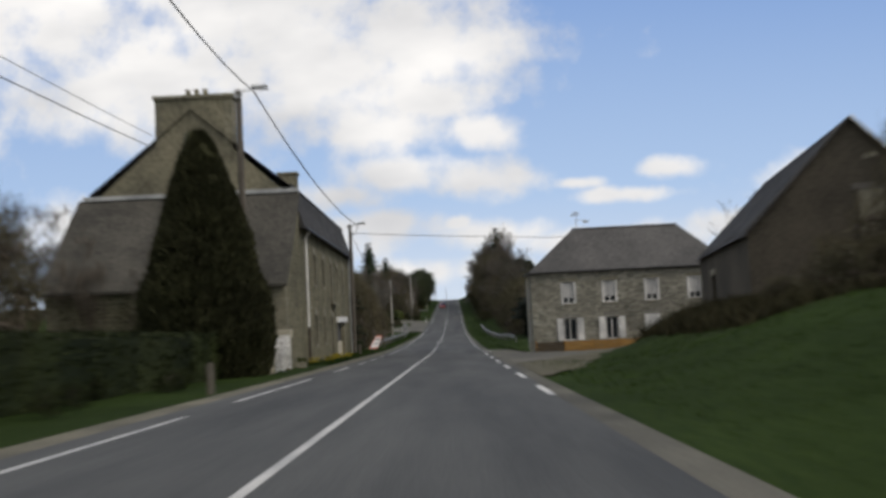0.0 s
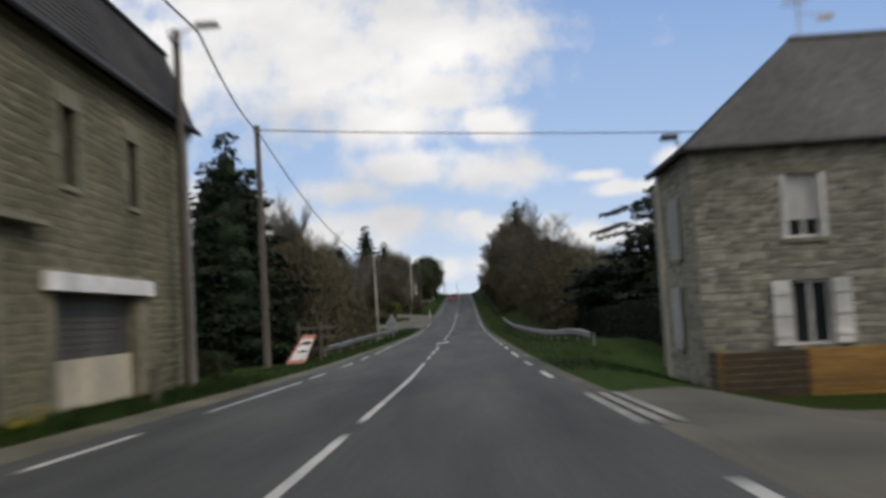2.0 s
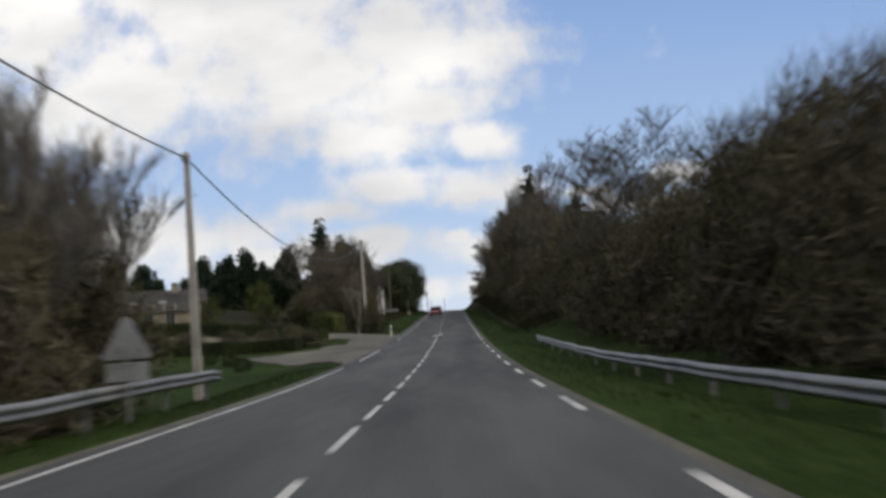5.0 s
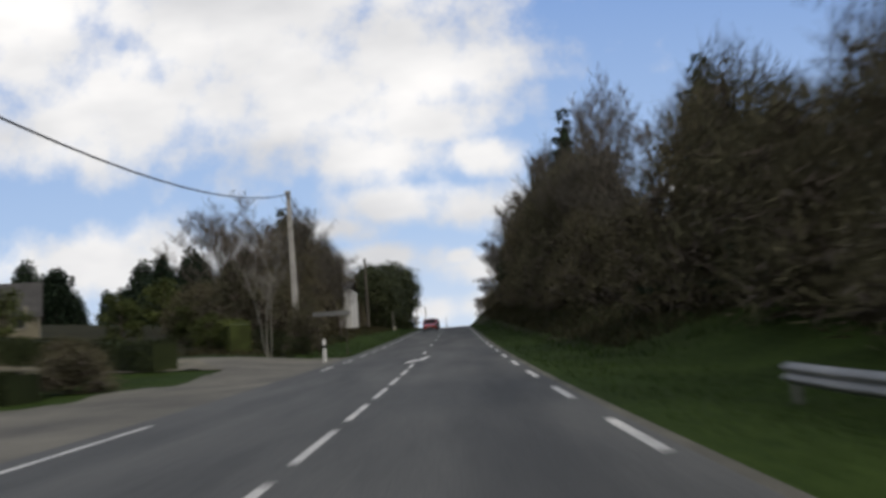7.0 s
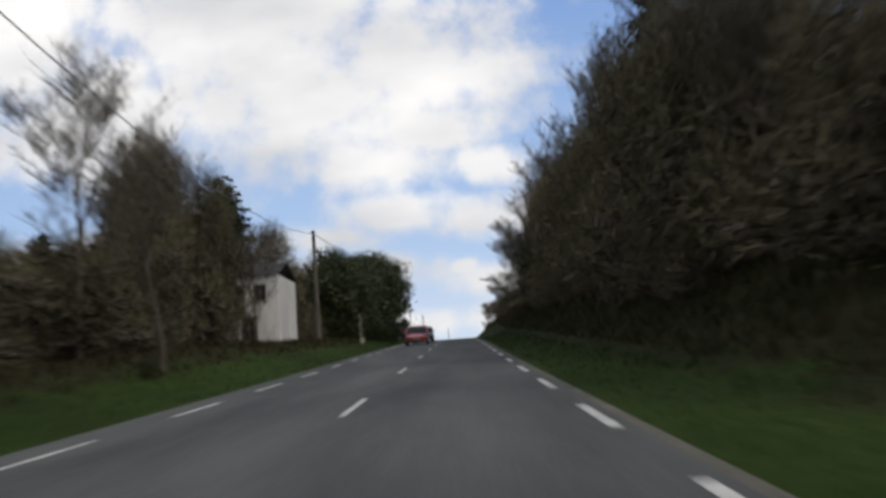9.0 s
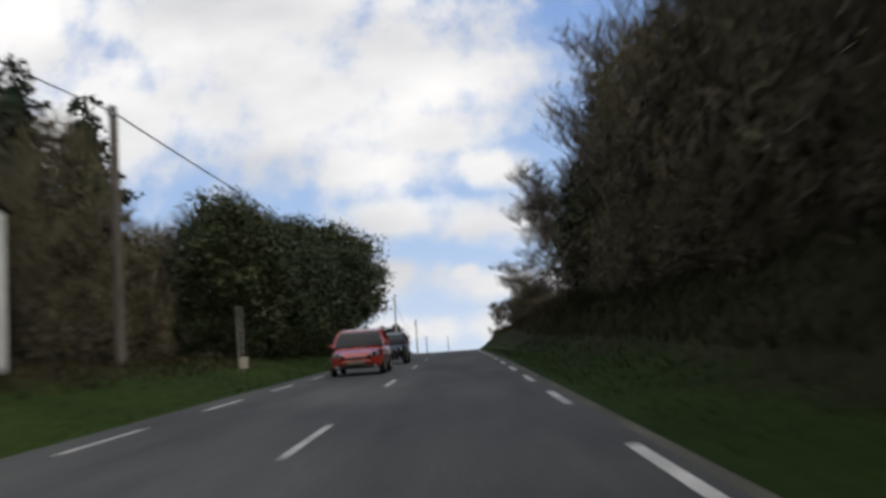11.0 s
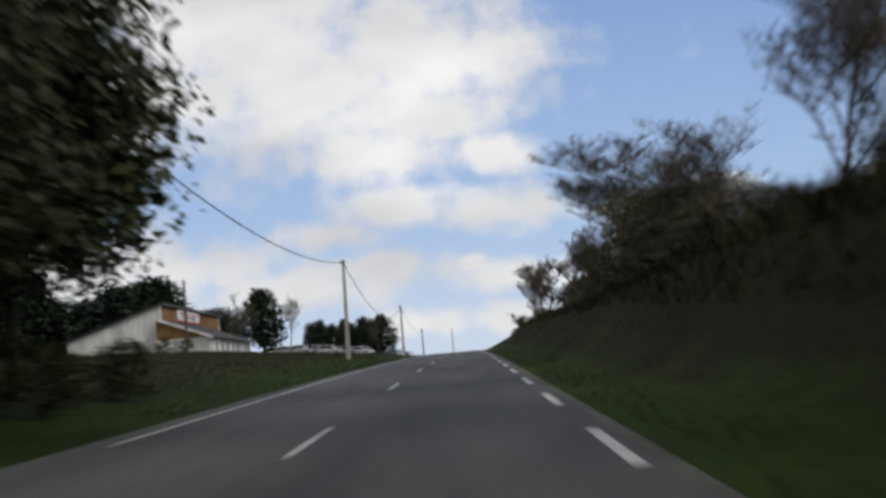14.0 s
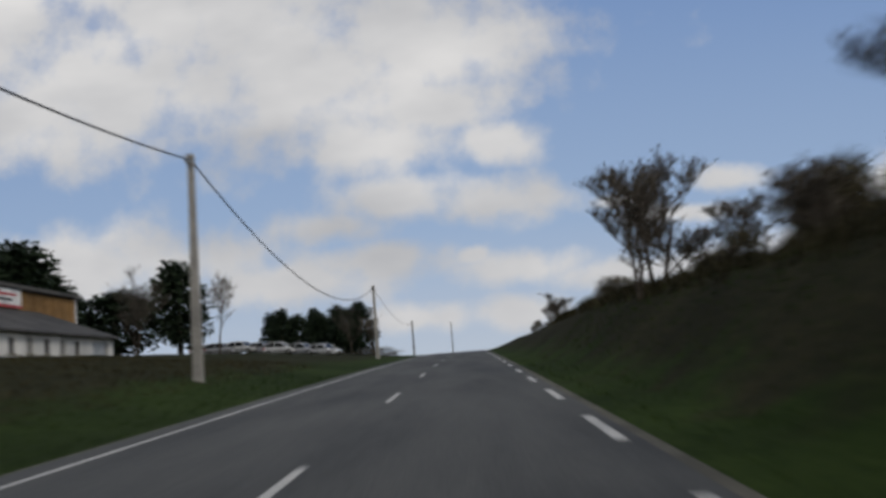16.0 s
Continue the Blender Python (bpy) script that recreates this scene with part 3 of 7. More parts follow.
def conifer(name, h, w, seed, mat, label, tiers=26, droop=0.25, bare=0.05, flat=False, per=9):
    """A spruce or cedar: straight trunk, whorls of boughs thick with needle sprays."""
    random.seed(seed)
    wood, need = MB(), MB()
    wood.tube([(0, 0, -0.2), (0, 0, h * 0.5), (0.05, 0, h * 0.98)], [h * 0.02, h * 0.012, 0.01], 7, cap=False)
    if not flat:
        for k in range(9):
            f = 0.08 + 0.09 * k
            r = w * 0.30 * (1 - f)
            blob(need, (0, 0, f * h), (r, r, h * 0.075))
    for i in range(tiers):
        f = bare + (1 - bare) * (i + rnd(0, 0.6)) / tiers
        z = f * h
        if flat:
            L = w * 0.5 * (1.08 - 0.80 * f ** 1.9) * rnd(0.55, 1.15)
        else:
            L = w * 0.5 * (1 - f) ** 0.8 * rnd(0.72, 1.12) + 0.18
        for k in range(per if f < 0.85 else 5):
            a = rnd(0, 2 * math.pi)
            d = Vector((math.cos(a), math.sin(a), 0))
            l2 = L * rnd(0.65, 1.12)
            p0 = Vector((0, 0, z))
            if flat:
                rise = rnd(0.02, 0.30) * l2 * (0.2 + f)
                p1 = p0 + d * l2 * 0.6 + Vector((0, 0, rise))
                p2 = p0 + d * l2 + Vector((0, 0, rise * rnd(0.5, 1.2) - 0.05 * l2))
            else:
                p1 = p0 + d * l2 * 0.55 + Vector((0, 0, -droop * 0.35 * l2))
                p2 = p0 + d * l2 + Vector((0, 0, -droop * rnd(0.2, 0.9) * l2))
            wood.tube([p0, p1, p2], [0.035, 0.02, 0.006], 3, cap=False)
            for j in range(max(6, int(l2 * (40 if flat else 21)))):
                g = rnd(0.12, 1.0)
                c = p0.lerp(p1, g * 2) if g < 0.5 else p1.lerp(p2, g * 2 - 1)
                side = d.cross(Vector((0, 0, 1))) * rnd(-1, 1) * ((0.34 if not flat else 0.26) * l2 * (1.1 - g) + 0.14)
                c = c + side + Vector((0, 0, rnd(-0.16, 0.05)))
                u = (d * rnd(0.3, 1) + side.normalized() * rnd(0, 0.8) + Vector((0, 0, rnd(-0.9, 0.15) if not flat else rnd(-0.55, 0.2)))).normalized() * rnd(0.16, 0.36)
                v = u.cross(Vector((rnd(-.7, .7), rnd(-.7, .7), 1))).normalized() * rnd(0.05, 0.11)
                need.quad(tuple(c - v * 0.6), tuple(c + u * 0.5 - v), tuple(c + u), tuple(c + u * 0.4 + v))
    fit_height(h, wood, need)
    root = thing(name, Matrix(), label, "tree")
    part("trunk", wood, M_BARK, root)
    part("crown", need, mat, root, smooth=True)
    return root


def leafy(name, h, w, seed, n, mat, label, size=0.10, lobes=14, trunk=True, category="tree", depth=None, low=0.10, peak=0.0, plain=False):
    """An evergreen mass of leaf clumps round a trunk; peak above 0 narrows it upwards."""
    random.seed(seed)
    wood, lv = MB(), MB()
    depth = depth or w
    wood.tube([(0, 0, -0.2), (0.05, 0, h * 0.35), (0, 0.1, h * 0.8)], [h * 0.022, h * 0.016, 0.02], 6, cap=False)
    cl = []
    for k in range(lobes):
        a = 2.4 * k + rnd(0, 1.2)
        f = (k + 0.5) / lobes
        z = h * (low + (0.90 - low) * f)
        r = math.sin(math.pi * min(1.0, 0.16 + 0.80 * f)) ** 0.6 * (1 - peak * f)
        c = Vector((math.cos(a) * w * 0.30 * r, math.sin(a) * depth * 0.30 * r, z))
        q = (1 - 0.6 * peak * f)
        s = Vector((w * 0.22 * rnd(0.75, 1.25) * q, depth * 0.22 * rnd(0.75, 1.25) * q, h * 0.11 * rnd(0.8, 1.3)))
        cl.append((c, s))
        core(lv, 36 if plain else 110, c, s, 0.8, 0.22 if plain else 0.17)
        wood.tube([(0, 0, z * 0.75), tuple(c)], [0.05, 0.015], 3, cap=False)

    def place():
        c, s = random.choice(cl)
        d = Vector((random.gauss(0, 1), random.gauss(0, 1), random.gauss(0, 1))).normalized() * rnd(0.6, 1.12)
        return c + Vector((d.x * s.x, d.y * s.y, d.z * s.z))

    leaf_cloud(lv, n, place, size, plain=plain)
    fit_height(h, wood, lv)
    root = thing(name, Matrix(), label, category)
    if trunk:
        part("trunk", wood, M_BARK, root)
    part("crown", lv, mat, root, smooth=True)
    return root


def cypress():
    """A dense cone of fine dark sprays, a little ragged at its edge."""
    random.seed(31)
    wood, lv = MB(), MB()
    wood.tube([(0, 0, -0.2), (0, 0, 5.0), (0, 0, 8.6)], [0.22, 0.12, 0.02], 7, cap=False)
    H, R = 8.9, 2.75
    shape = lambda f: R * min(1.0, 0.80 + f * 1.2) * (1 - f) ** 0.64
    for k in range(90):
        f = rnd(0, 0.95) ** 1.1
        a = rnd(0, 2 * math.pi)
        r = shape(f)
        blob(lv, (math.cos(a) * r * 0.42, math.sin(a) * r * 0.42, f * H + 0.1), (0.08 + 0.38 * r, 0.08 + 0.38 * r, 0.7))
    for _ in range(42000):
        f = rnd(0, 1) ** 1.2
        a = rnd(0, 2 * math.pi)
        r = shape(f) * (0.97 + 0.12 * noise.noise((math.cos(a) * 1.6, math.sin(a) * 1.6, f * 7.0))) * rnd(0.80, 1.05) + 0.05
        c = Vector((math.cos(a) * r, math.sin(a) * r, f * H - 0.1))
        u = Vector((math.cos(a) * rnd(0, 0.9), math.sin(a) * rnd(0, 0.9), rnd(0.2, 1))).normalized() * rnd(0.08, 0.2)
        w = u.cross(Vector((rnd(-1, 1), rnd(-1, 1), 0.2))).normalized() * 0.04
        lv.quad(tuple(c - u), tuple(c + w), tuple(c + u), tuple(c - w))
    root = thing("cypress", Matrix(), "tall dense dark cypress in front of the stone house", "tree")
    part("trunk", wood, M_BARK, root)
    part("crown", lv, M_CYPRESS, root, smooth=True)
    return root


def at(x, y, rz=0.0, s=1.0, sz=None, sink=0.0):
    return Matrix.Translation((x, y, land_z(x, y) - sink)) @ Matrix.Rotation(radians(rz), 4, "Z") @ Matrix.Diagonal((s, s, sz or s, 1))


def set_at(ob, m):
    ob.matrix_basis = m
    return ob


def spread(protos, spots, group, more=False):
    """Puts copies of the prototypes at (x, y, scale) or (x, y, width scale, height scale) spots; more: to those that stand already."""
    used = {p.name for p in protos} if more else set()
    for k, spot in enumerate(spots):
        x, y, s = spot[:3]
        p = protos[k % len(protos)]
        m = at(x, y, rnd(0, 360), s, spot[3] if len(spot) > 3 else s * rnd(0.92, 1.08))
        if more:
            m = m @ Matrix.Diagonal((*[1 / v for v in p.scale], 1))
        if p.name in used:
            o = copy_thing(p, m)
        else:
            o = set_at(p, m)
            used.add(p.name)
        tagged(o, group=group)


M_GRANITE = mottled("granite_rubble", (0.11, 0.103, 0.072), (0.27, 0.252, 0.185), 0.9, 0.5, 5.0, 0.5, 0.03)
M_GRANITE2 = mottled("grey_rubble", (0.185, 0.18, 0.16), (0.37, 0.358, 0.32), 0.9, 0.5, 4.0, 0.5, 0.03)
M_DRESSED = mottled("dressed_granite", (0.16, 0.15, 0.115), (0.30, 0.285, 0.225), 0.85, 0.8, 12.0, 0.25, 0.008)
M_SURROUND = mottled("weathered_granite", (0.125, 0.119, 0.088), (0.25, 0.238, 0.182), 0.88, 0.8, 9.0, 0.3, 0.01)
M_RENDER = mottled("dull_render", (0.052, 0.046, 0.036), (0.10, 0.090, 0.071), 0.92, 0.3, 6.0, 0.3, 0.01)
M_WHITE = mottled("white_gloss_paint", (0.66, 0.66, 0.65), (0.82, 0.82, 0.81), 0.5, 0.7, 8.0, 0.05, 0.003)
# White shutter paint toned grey for the unlit side wall.
M_SHADESHUTTER = mottled("shaded_white_paint", (0.30, 0.30, 0.29), (0.50, 0.50, 0.48), 0.7, 0.7, 8.0, 0.1, 0.004, stretch=(1, 1, 0.2))
M_CREAM = mottled("cream_panel", (0.40, 0.37, 0.28), (0.52, 0.48, 0.38), 0.7, 0.5, 6.0, 0.1, 0.004)
M_FENCE = mottled("stained_fence_wood", (0.27, 0.135, 0.028), (0.46, 0.25, 0.06), 0.65, 0.9, 9.0, 0.2, 0.006, stretch=(0.15, 1, 1), per_piece=0.15)
# Older left-end planks; their shade is mixed into this darker brown.
M_SHADEDFENCE = mottled("old_shaded_fence_wood", (0.045, 0.030, 0.016), (0.10, 0.068, 0.034), 0.75, 0.9, 9.0, 0.2, 0.006, stretch=(0.15, 1, 1), per_piece=0.15)
M_DARKWOOD = mottled("dark_shutter_wood", (0.045, 0.042, 0.038), (0.10, 0.095, 0.085), 0.75, 0.8, 10.0, 0.2, 0.005, stretch=(1, 1, 0.15))
M_ZINC = mottled("zinc_flashing", (0.30, 0.31, 0.31), (0.46, 0.47, 0.47), 0.5, 0.8, 6.0, 0.1, 0.003, metal=0.4)
M_CURTAIN = mottled("net_curtain", (0.42, 0.42, 0.42), (0.62, 0.62, 0.62), 0.9, 1.0, 5.0, 0.1, 0.01, stretch=(4, 4, 0.4))


M_SLATE2 = mottled("weathered_slate", (0.046, 0.045, 0.046), (0.108, 0.106, 0.106), 0.7, 0.3, 5.0, 0.2, 0.008)
M_OLDSLATE = mottled("mossy_slate", (0.034, 0.033, 0.030), (0.09, 0.086, 0.074), 0.85, 0.6, 6.0, 0.5, 0.02)


def stone_tone(name, dark, light, spread=0.4):
    """Stone whose single pieces differ in tone and hue."""
    m, n, l, b = material(name, 0.92)
    v = coords(n, l)
    fine = noise_tex(n, l, v, 9.0, 6, 0.65)
    big = noise_tex(n, l, v, 0.35, 4)
    c1 = ramp(n, l, fine, [(0.28, dark), (0.72, light)])
    g = n.new("ShaderNodeNewGeometry")
    oi = n.new("ShaderNodeObjectInfo")
    add = n.new("ShaderNodeMath")
    l.new(g.outputs["Random Per Island"], add.inputs[0])
    l.new(oi.outputs["Random"], add.inputs[1])
    fr = n.new("ShaderNodeMath")
    fr.operation = "FRACT"
    l.new(add.outputs[0], fr.inputs[0])
    c2 = ramp(n, l, fr.outputs[0], [(0.0, (1 - spread, 1 - spread, 1 - spread * 1.05)), (0.5, (1, 0.98, 0.93)), (1.0, (1 + spread, 1 + spread, 1 + spread * 0.9))])
    c3 = ramp(n, l, big, [(0.3, (0.62, 0.62, 0.60)), (0.7, (1.2, 1.2, 1.18))])
    col = mixc(n, l, 1.0, mixc(n, l, 1.0, c1, c2, "MULTIPLY"), c3, "MULTIPLY")
    l.new(col, b.inputs["Base Color"])
    bump(n, l, b, fine, 0.5, 0.012)
    return m


M_STONE = stone_tone("granite_stones", (0.088, 0.083, 0.056), (0.20, 0.190, 0.132), 0.24)
M_STONE2 = stone_tone("grey_brown_stones", (0.145, 0.14, 0.12), (0.36, 0.345, 0.30), 0.42)


def stone_mesh(seed):
    """One roughly squared stone of unit size with uneven chamfered face, standing out along -y."""
    random.seed(seed)
    m = MB()
    back = [(-0.5, 0, -0.5), (0.5, 0, -0.5), (0.5, 0, 0.5), (-0.5, 0, 0.5)]
    front = [(x * rnd(0.80, 0.93), -rnd(0.75, 1.0), z * rnd(0.72, 0.9)) for x, y, z in back]
    m.v = [(x * rnd(0.93, 1.0), y, z * rnd(0.92, 1.0)) for x, y, z in back] + front
    m.f = [(4, 5, 6, 7)] + [(k, (k + 1) % 4, 4 + (k + 1) % 4, 4 + k) for k in range(4)]
    return m


def rubble(wall, axis, u0, u1, z0, z1, face, out, holes, course, length, mat, seed, near, depth=0.03, top=None):
    """Lays stones in uneven courses on a wall; those in the near stretch are pieces of their own."""
    shapes = [stone_mesh(seed * 50 + k) for k in range(8)]
    datas = [s.mesh("stone", mat) for s in shapes]
    random.seed(seed)
    rest, count, z = MB(), 0, z0
    while z < z1 - 0.08:
        h = min(rnd(*course), z1 - z)
        u = u0 - rnd(0, 0.15)
        while u < u1:
            w = rnd(*length)
            a, b = max(u, u0), min(u + w, u1)
            u += w
            zc = z + h / 2
            for ha, hb, hc, hd in holes:
                if hc - h * 0.4 < zc < hd + h * 0.4:
                    if a < ha < b:
                        b = ha if (a + b) / 2 < (ha + hb) / 2 or b <= hb else b
                    if a < hb < b:
                        a = hb
                    if a >= ha and b <= hb:
                        b = a
            if b - a < 0.08 or (top and z + h > top((a + b) / 2)):
                continue
            j = random.randrange(8)
            dz = rnd(-0.16, 0.16) * h
            dp = depth * rnd(0.6, 1.2)
            sx, sz, uc = b - a - 0.016, h * rnd(0.74, 1.08) - 0.012, (a + b) / 2
            if axis == "x":
                m = Matrix.Translation((uc, face, zc + dz)) @ Matrix.Diagonal((sx, dp if out < 0 else -dp, sz, 1))
            else:
                m = Matrix.Translation((face, uc, zc + dz)) @ Matrix.Rotation(math.pi / 2 if out > 0 else -math.pi / 2, 4, "Z") @ Matrix.Diagonal((sx, dp, sz, 1))
            if count < 290 and near[0] < uc < near[1] and near[2] < zc < near[3]:
                ob = new("stone", datas[j])
                ob.parent = wall
                ob.matrix_basis = m
                count += 1
            else:
                n = len(rest.v)
                rest.v += [tuple(m @ Vector(v)) for v in shapes[j].v]
                rest.f += [tuple(n + i for i in f) for f in shapes[j].f]
        z += h
    tagged(part("stonework", rest, mat, wall), kind="stuff")


def courses(mb, p, q, s, t, rows, lift=0.012, out=None):
    """Lapped slate courses over the roof plane p-q (eaves) to t-s (top)."""
    p, q, s, t = map(Vector, (p, q, s, t))
    nrm = (q - p).cross(t - p).normalized()
    if nrm.z < 0:
        nrm = -nrm
    for k in range(rows):
        a0, a1 = p.lerp(t, k / rows), p.lerp(t, (k + 1) / rows)
        c0, c1 = q.lerp(s, k / rows), q.lerp(s, (k + 1) / rows)
        up = nrm * lift
        mb.quad(tuple(a0), tuple(c0), tuple(c0 + up), tuple(a0 + up))
        if (c1 - a1).length < 1e-4:
            mb.tri(tuple(a0 + up), tuple(c0 + up), tuple(c1))
        else:
            mb.quad(tuple(a0 + up), tuple(c0 + up), tuple(c1), tuple(a1))


def glass(name, tint):
    m, n, l, b = material(name, 0.06)
    b.inputs["Base Color"].default_value = (*tint, 1)
    b.inputs["IOR"].default_value = 1.5
    v = coords(n, l)
    f = noise_tex(n, l, v, 0.8, 2)
    bump(n, l, b, f, 0.05, 0.01)
    return m


M_CARGLASS = glass("car_glass", (0.008, 0.009, 0.010))
M_CARGLASS.node_tree.nodes["Principled BSDF"].inputs["Specular IOR Level"].default_value = 0.28
M_GLASS = glass("dark_window_glass", (0.02, 0.024, 0.028))
# Near-black stand-in for unlit interiors; the shade is in the colour.
M_UNLIT = mottled("unlit_black", (0.008, 0.008, 0.008), (0.02, 0.02, 0.02), 0.9)


def holed(mb, axis, u0, u1, z0, z1, n0, n1, holes):
    """A wall slab pierced by rectangular holes (ua, ub, za, zb); axis is the way the wall runs."""
    us = sorted({u0, u1, *[h[0] for h in holes], *[h[1] for h in holes]})
    zs = sorted({z0, z1, *[h[2] for h in holes], *[h[3] for h in holes]})
    us = [u for u in us if u0 <= u <= u1]
    zs = [z for z in zs if z0 <= z <= z1]
    for a, b in zip(us, us[1:]):
        run = None
        for c, d in zip(zs, zs[1:]):
            solid = not any(h[0] <= (a + b) / 2 <= h[1] and h[2] <= (c + d) / 2 <= h[3] for h in holes)
            if solid:
                run = (run[0], d) if run else (c, d)
            if (not solid or d == zs[-1]) and run:
                if axis == "x":
                    mb.box(a, n0, run[0], b, n1, run[1])
                else:
                    mb.box(n0, a, run[0], n1, b, run[1])
                run = None


def box_part(name, dims, mat, parent, label="", bevel=0.0):
    mb = MB()
    mb.box(*dims, bevel)
    return part(name, mb, mat, parent, label)


def window_in(parent, axis, ua, ub, za, zb, face, inward, frame_mat, bars=1, cross=0, curtain=False, sill=True, name="window", pane_mat=None):
    """A glazed window set back in its opening: frame, panes, sill, maybe a curtain behind."""
    s = 1 if inward > 0 else -1
    d0, d1 = face + inward * 0.5, face + inward * 0.5 + s * 0.06
    lo, hi = min(d0, d1), max(d0, d1)

    def bx(mb, a, b, c, d, n0=lo, n1=hi):
        mb.box(*((a, n0, c, b, n1, d) if axis == "x" else (n0, a, c, n1, b, d)))

    fr = MB()
    t = 0.07
    bx(fr, ua, ua + t, za, zb)
    bx(fr, ub - t, ub, za, zb)
    bx(fr, ua, ub, za, za + t)
    bx(fr, ua, ub, zb - t, zb)
    for k in range(bars):
        c = ua + (ub - ua) * (k + 1) / (bars + 1)
        bx(fr, c - t * 0.55, c + t * 0.55, za, zb)
    for k in range(cross):
        c = za + (zb - za) * (k + 1) / (cross + 1)
        bx(fr, ua, ub, c - 0.02, c + 0.02)
    w = part(name, fr, frame_mat, parent)
    for k in range(bars + 1):
        a = ua + t + (ub - ua - 2 * t) * k / (bars + 1)
        b = ua + t + (ub - ua - 2 * t) * (k + 1) / (bars + 1)
        g = MB()
        bx(g, a, b, za + t, zb - t, (lo + hi) / 2 - 0.006, (lo + hi) / 2 + 0.006)
        part("pane", g, pane_mat or M_GLASS, w)
    if curtain:
        g = MB()
        q = face + inward * 0.5 - s * 0.02
        bx(g, ua + t, ub - t, za + (zb - za) * 0.28, zb - t, min(q, q + 0.004), max(q, q + 0.004))
        part("curtain", g, M_CURTAIN, w, "white net curtain")
    if sill:
        g = MB()
        q0, q1 = face - s * 0.07, face + inward * 0.5
        g.box(*((ua - 0.1, min(q0, q1), za - 0.12, ub + 0.1, max(q0, q1), za) if axis == "x" else (min(q0, q1), ua - 0.1, za - 0.12, max(q0, q1), ub + 0.1, za)), 0.015)
        part("sill", g, M_DRESSED, w)
    return w


def stone_house():
    """Long granite house with a mansard slate roof and a lean-to at its near gable."""
    h = thing("stone_house", pose(-5.7, 48.0, 0, 0, 0, 0.8), "long old granite house with slate mansard roof, shuttered", "house")
    up = [(5.5, 6.5, 3.55, 5.15), (9.5, 10.5, 3.55, 5.12), (13.5, 14.35, 2.68, 5.08), (17.3, 18.15, 3.5, 5.02), (21.25, 22.0, 3.5, 5.0)]
    low = [(5.35, 6.3, 0.38, 1.93), (9.4, 10.25, 0.36, 1.87), (13.3, 14.3, -0.85, 1.82), (16.85, 21.7, -1.05, 1.48)]
    mb = MB()
    holed(mb, "y", 0.6, 26.4, -1.6, 6.2, -0.55, 0.0, up + low)
    mb.box(-10.3, 0.6, -1.6, -9.8, 26.4, 6.2)
    mb.box(-9.8, 25.9, -1.6, -0.55, 26.4, 6.2)
    mb.prism([(-0.55, -1.6), (-0.55, 6.6), (-0.5, 7.8), (-5.0, 12.0), (-9.8, 7.8), (-9.8, -1.6)], "y", 0.6, 1.1)
    wall = part("wall", mb, M_GRANITE, h)
    clear = [(a - 0.36, b - -0.36, c, d + 0.33) for a, b, c, d in up + low[:3]] + [(16.3, 22.5, -1.3, 1.85), (13.1, 16.0, 2.5, 2.7)]
    rubble(wall, "y", 0.6, 26.4, -1.3, 6.1, 0.0, 1, clear, (0.12, 0.22), (0.16, 0.5), M_STONE, 71, (6.0, 16.5, -1.0, 3.4), 0.016)
    mb = MB()
    mb.prism([(-4.4, -1.6), (0.6, -1.6), (0.6, 7.7), (-4.4, 3.45)], "x", -0.55, -0.003)
    mb.prism([(-4.4, -1.6), (0.6, -1.6), (0.6, 7.7), (-4.4, 3.45)], "x", -10.3, -9.8)
    holed(mb, "x", -9.8, -0.55, -1.6, 3.4, -4.4, -3.9, [(-2.1, -1.1, -0.9, 1.6), (-5.0, -4.0, 0.3, 1.7)])
    wall = part("lean_to_wall", mb, M_GRANITE, h)
    rubble(wall, "y", -4.38, 0.55, -1.3, 7.6, -0.003, 1, [(-4.5, -3.95, -0.5, 3.4)], (0.12, 0.22), (0.16, 0.48), M_STONE, 74, (-4.4, 0.6, -1.0, 2.2), 0.016, lambda u: 3.25 + 0.85 * (u + 4.4))
    rubble(wall, "x", -9.8, -0.6, -1.3, 3.2, -4.4, -1, [(-2.2, -1.0, -0.9, 1.7), (-5.1, -3.9, 0.2, 1.8)], (0.12, 0.22), (0.16, 0.48), M_STONE, 75, (-4.0, -0.6, -0.5, 3.0), 0.016)
    box_part("room", (-9.6, 1.2, -1.4, -0.75, 25.7, 6.0), M_UNLIT, h, "near-black block standing in for the unlit interior behind the openings")
    # roof: steep lower slope, flatter upper slope, hipped far end
    e, b, r = 6.1, 8.18, 12.1
    mb = MB()
    E0, E1, E2, E3 = (0.3, 0.5, e), (0.3, 26.7, e), (-10.6, 26.7, e), (-10.6, 0.5, e)
    B0, B1, B2, B3 = (-0.34, 0.5, b), (-0.34, 26.1, b), (-9.96, 26.1, b), (-9.96, 0.5, b)
    R0, R1 = (-5.0, 0.5, r), (-5.0, 25.2, r)
    for p, q, s, t, rows in ((E0, E1, B1, B0, 15), (E1, E2, B2, B1, 15), (E2, E3, B3, B2, 15), (B0, B1, R1, R0, 34), (B2, B3, R0, R1, 34)):
        courses(mb, p, q, s, t, rows)
    mb.tri(B1, B2, R1)
    mb.tri(E0, B0, (-0.42, 0.5, e))
    part("roof", mb, M_SLATE, h, "dark slate mansard roof in courses", weld=True)
    mb = MB()
    mb.tube([(-0.3, 0.5, b + 0.03), (-0.3, 26.1, b + 0.03)], 0.06, 6)
    part("break_flashing", mb, M_CABLE, h, "dark strip along the mansard's break")
    mb = MB()
    mb.prism([(-4.75, 3.17), (0.65, 7.78), (0.65, 7.9), (-4.75, 3.29)], "x", -10.55, 0.12)
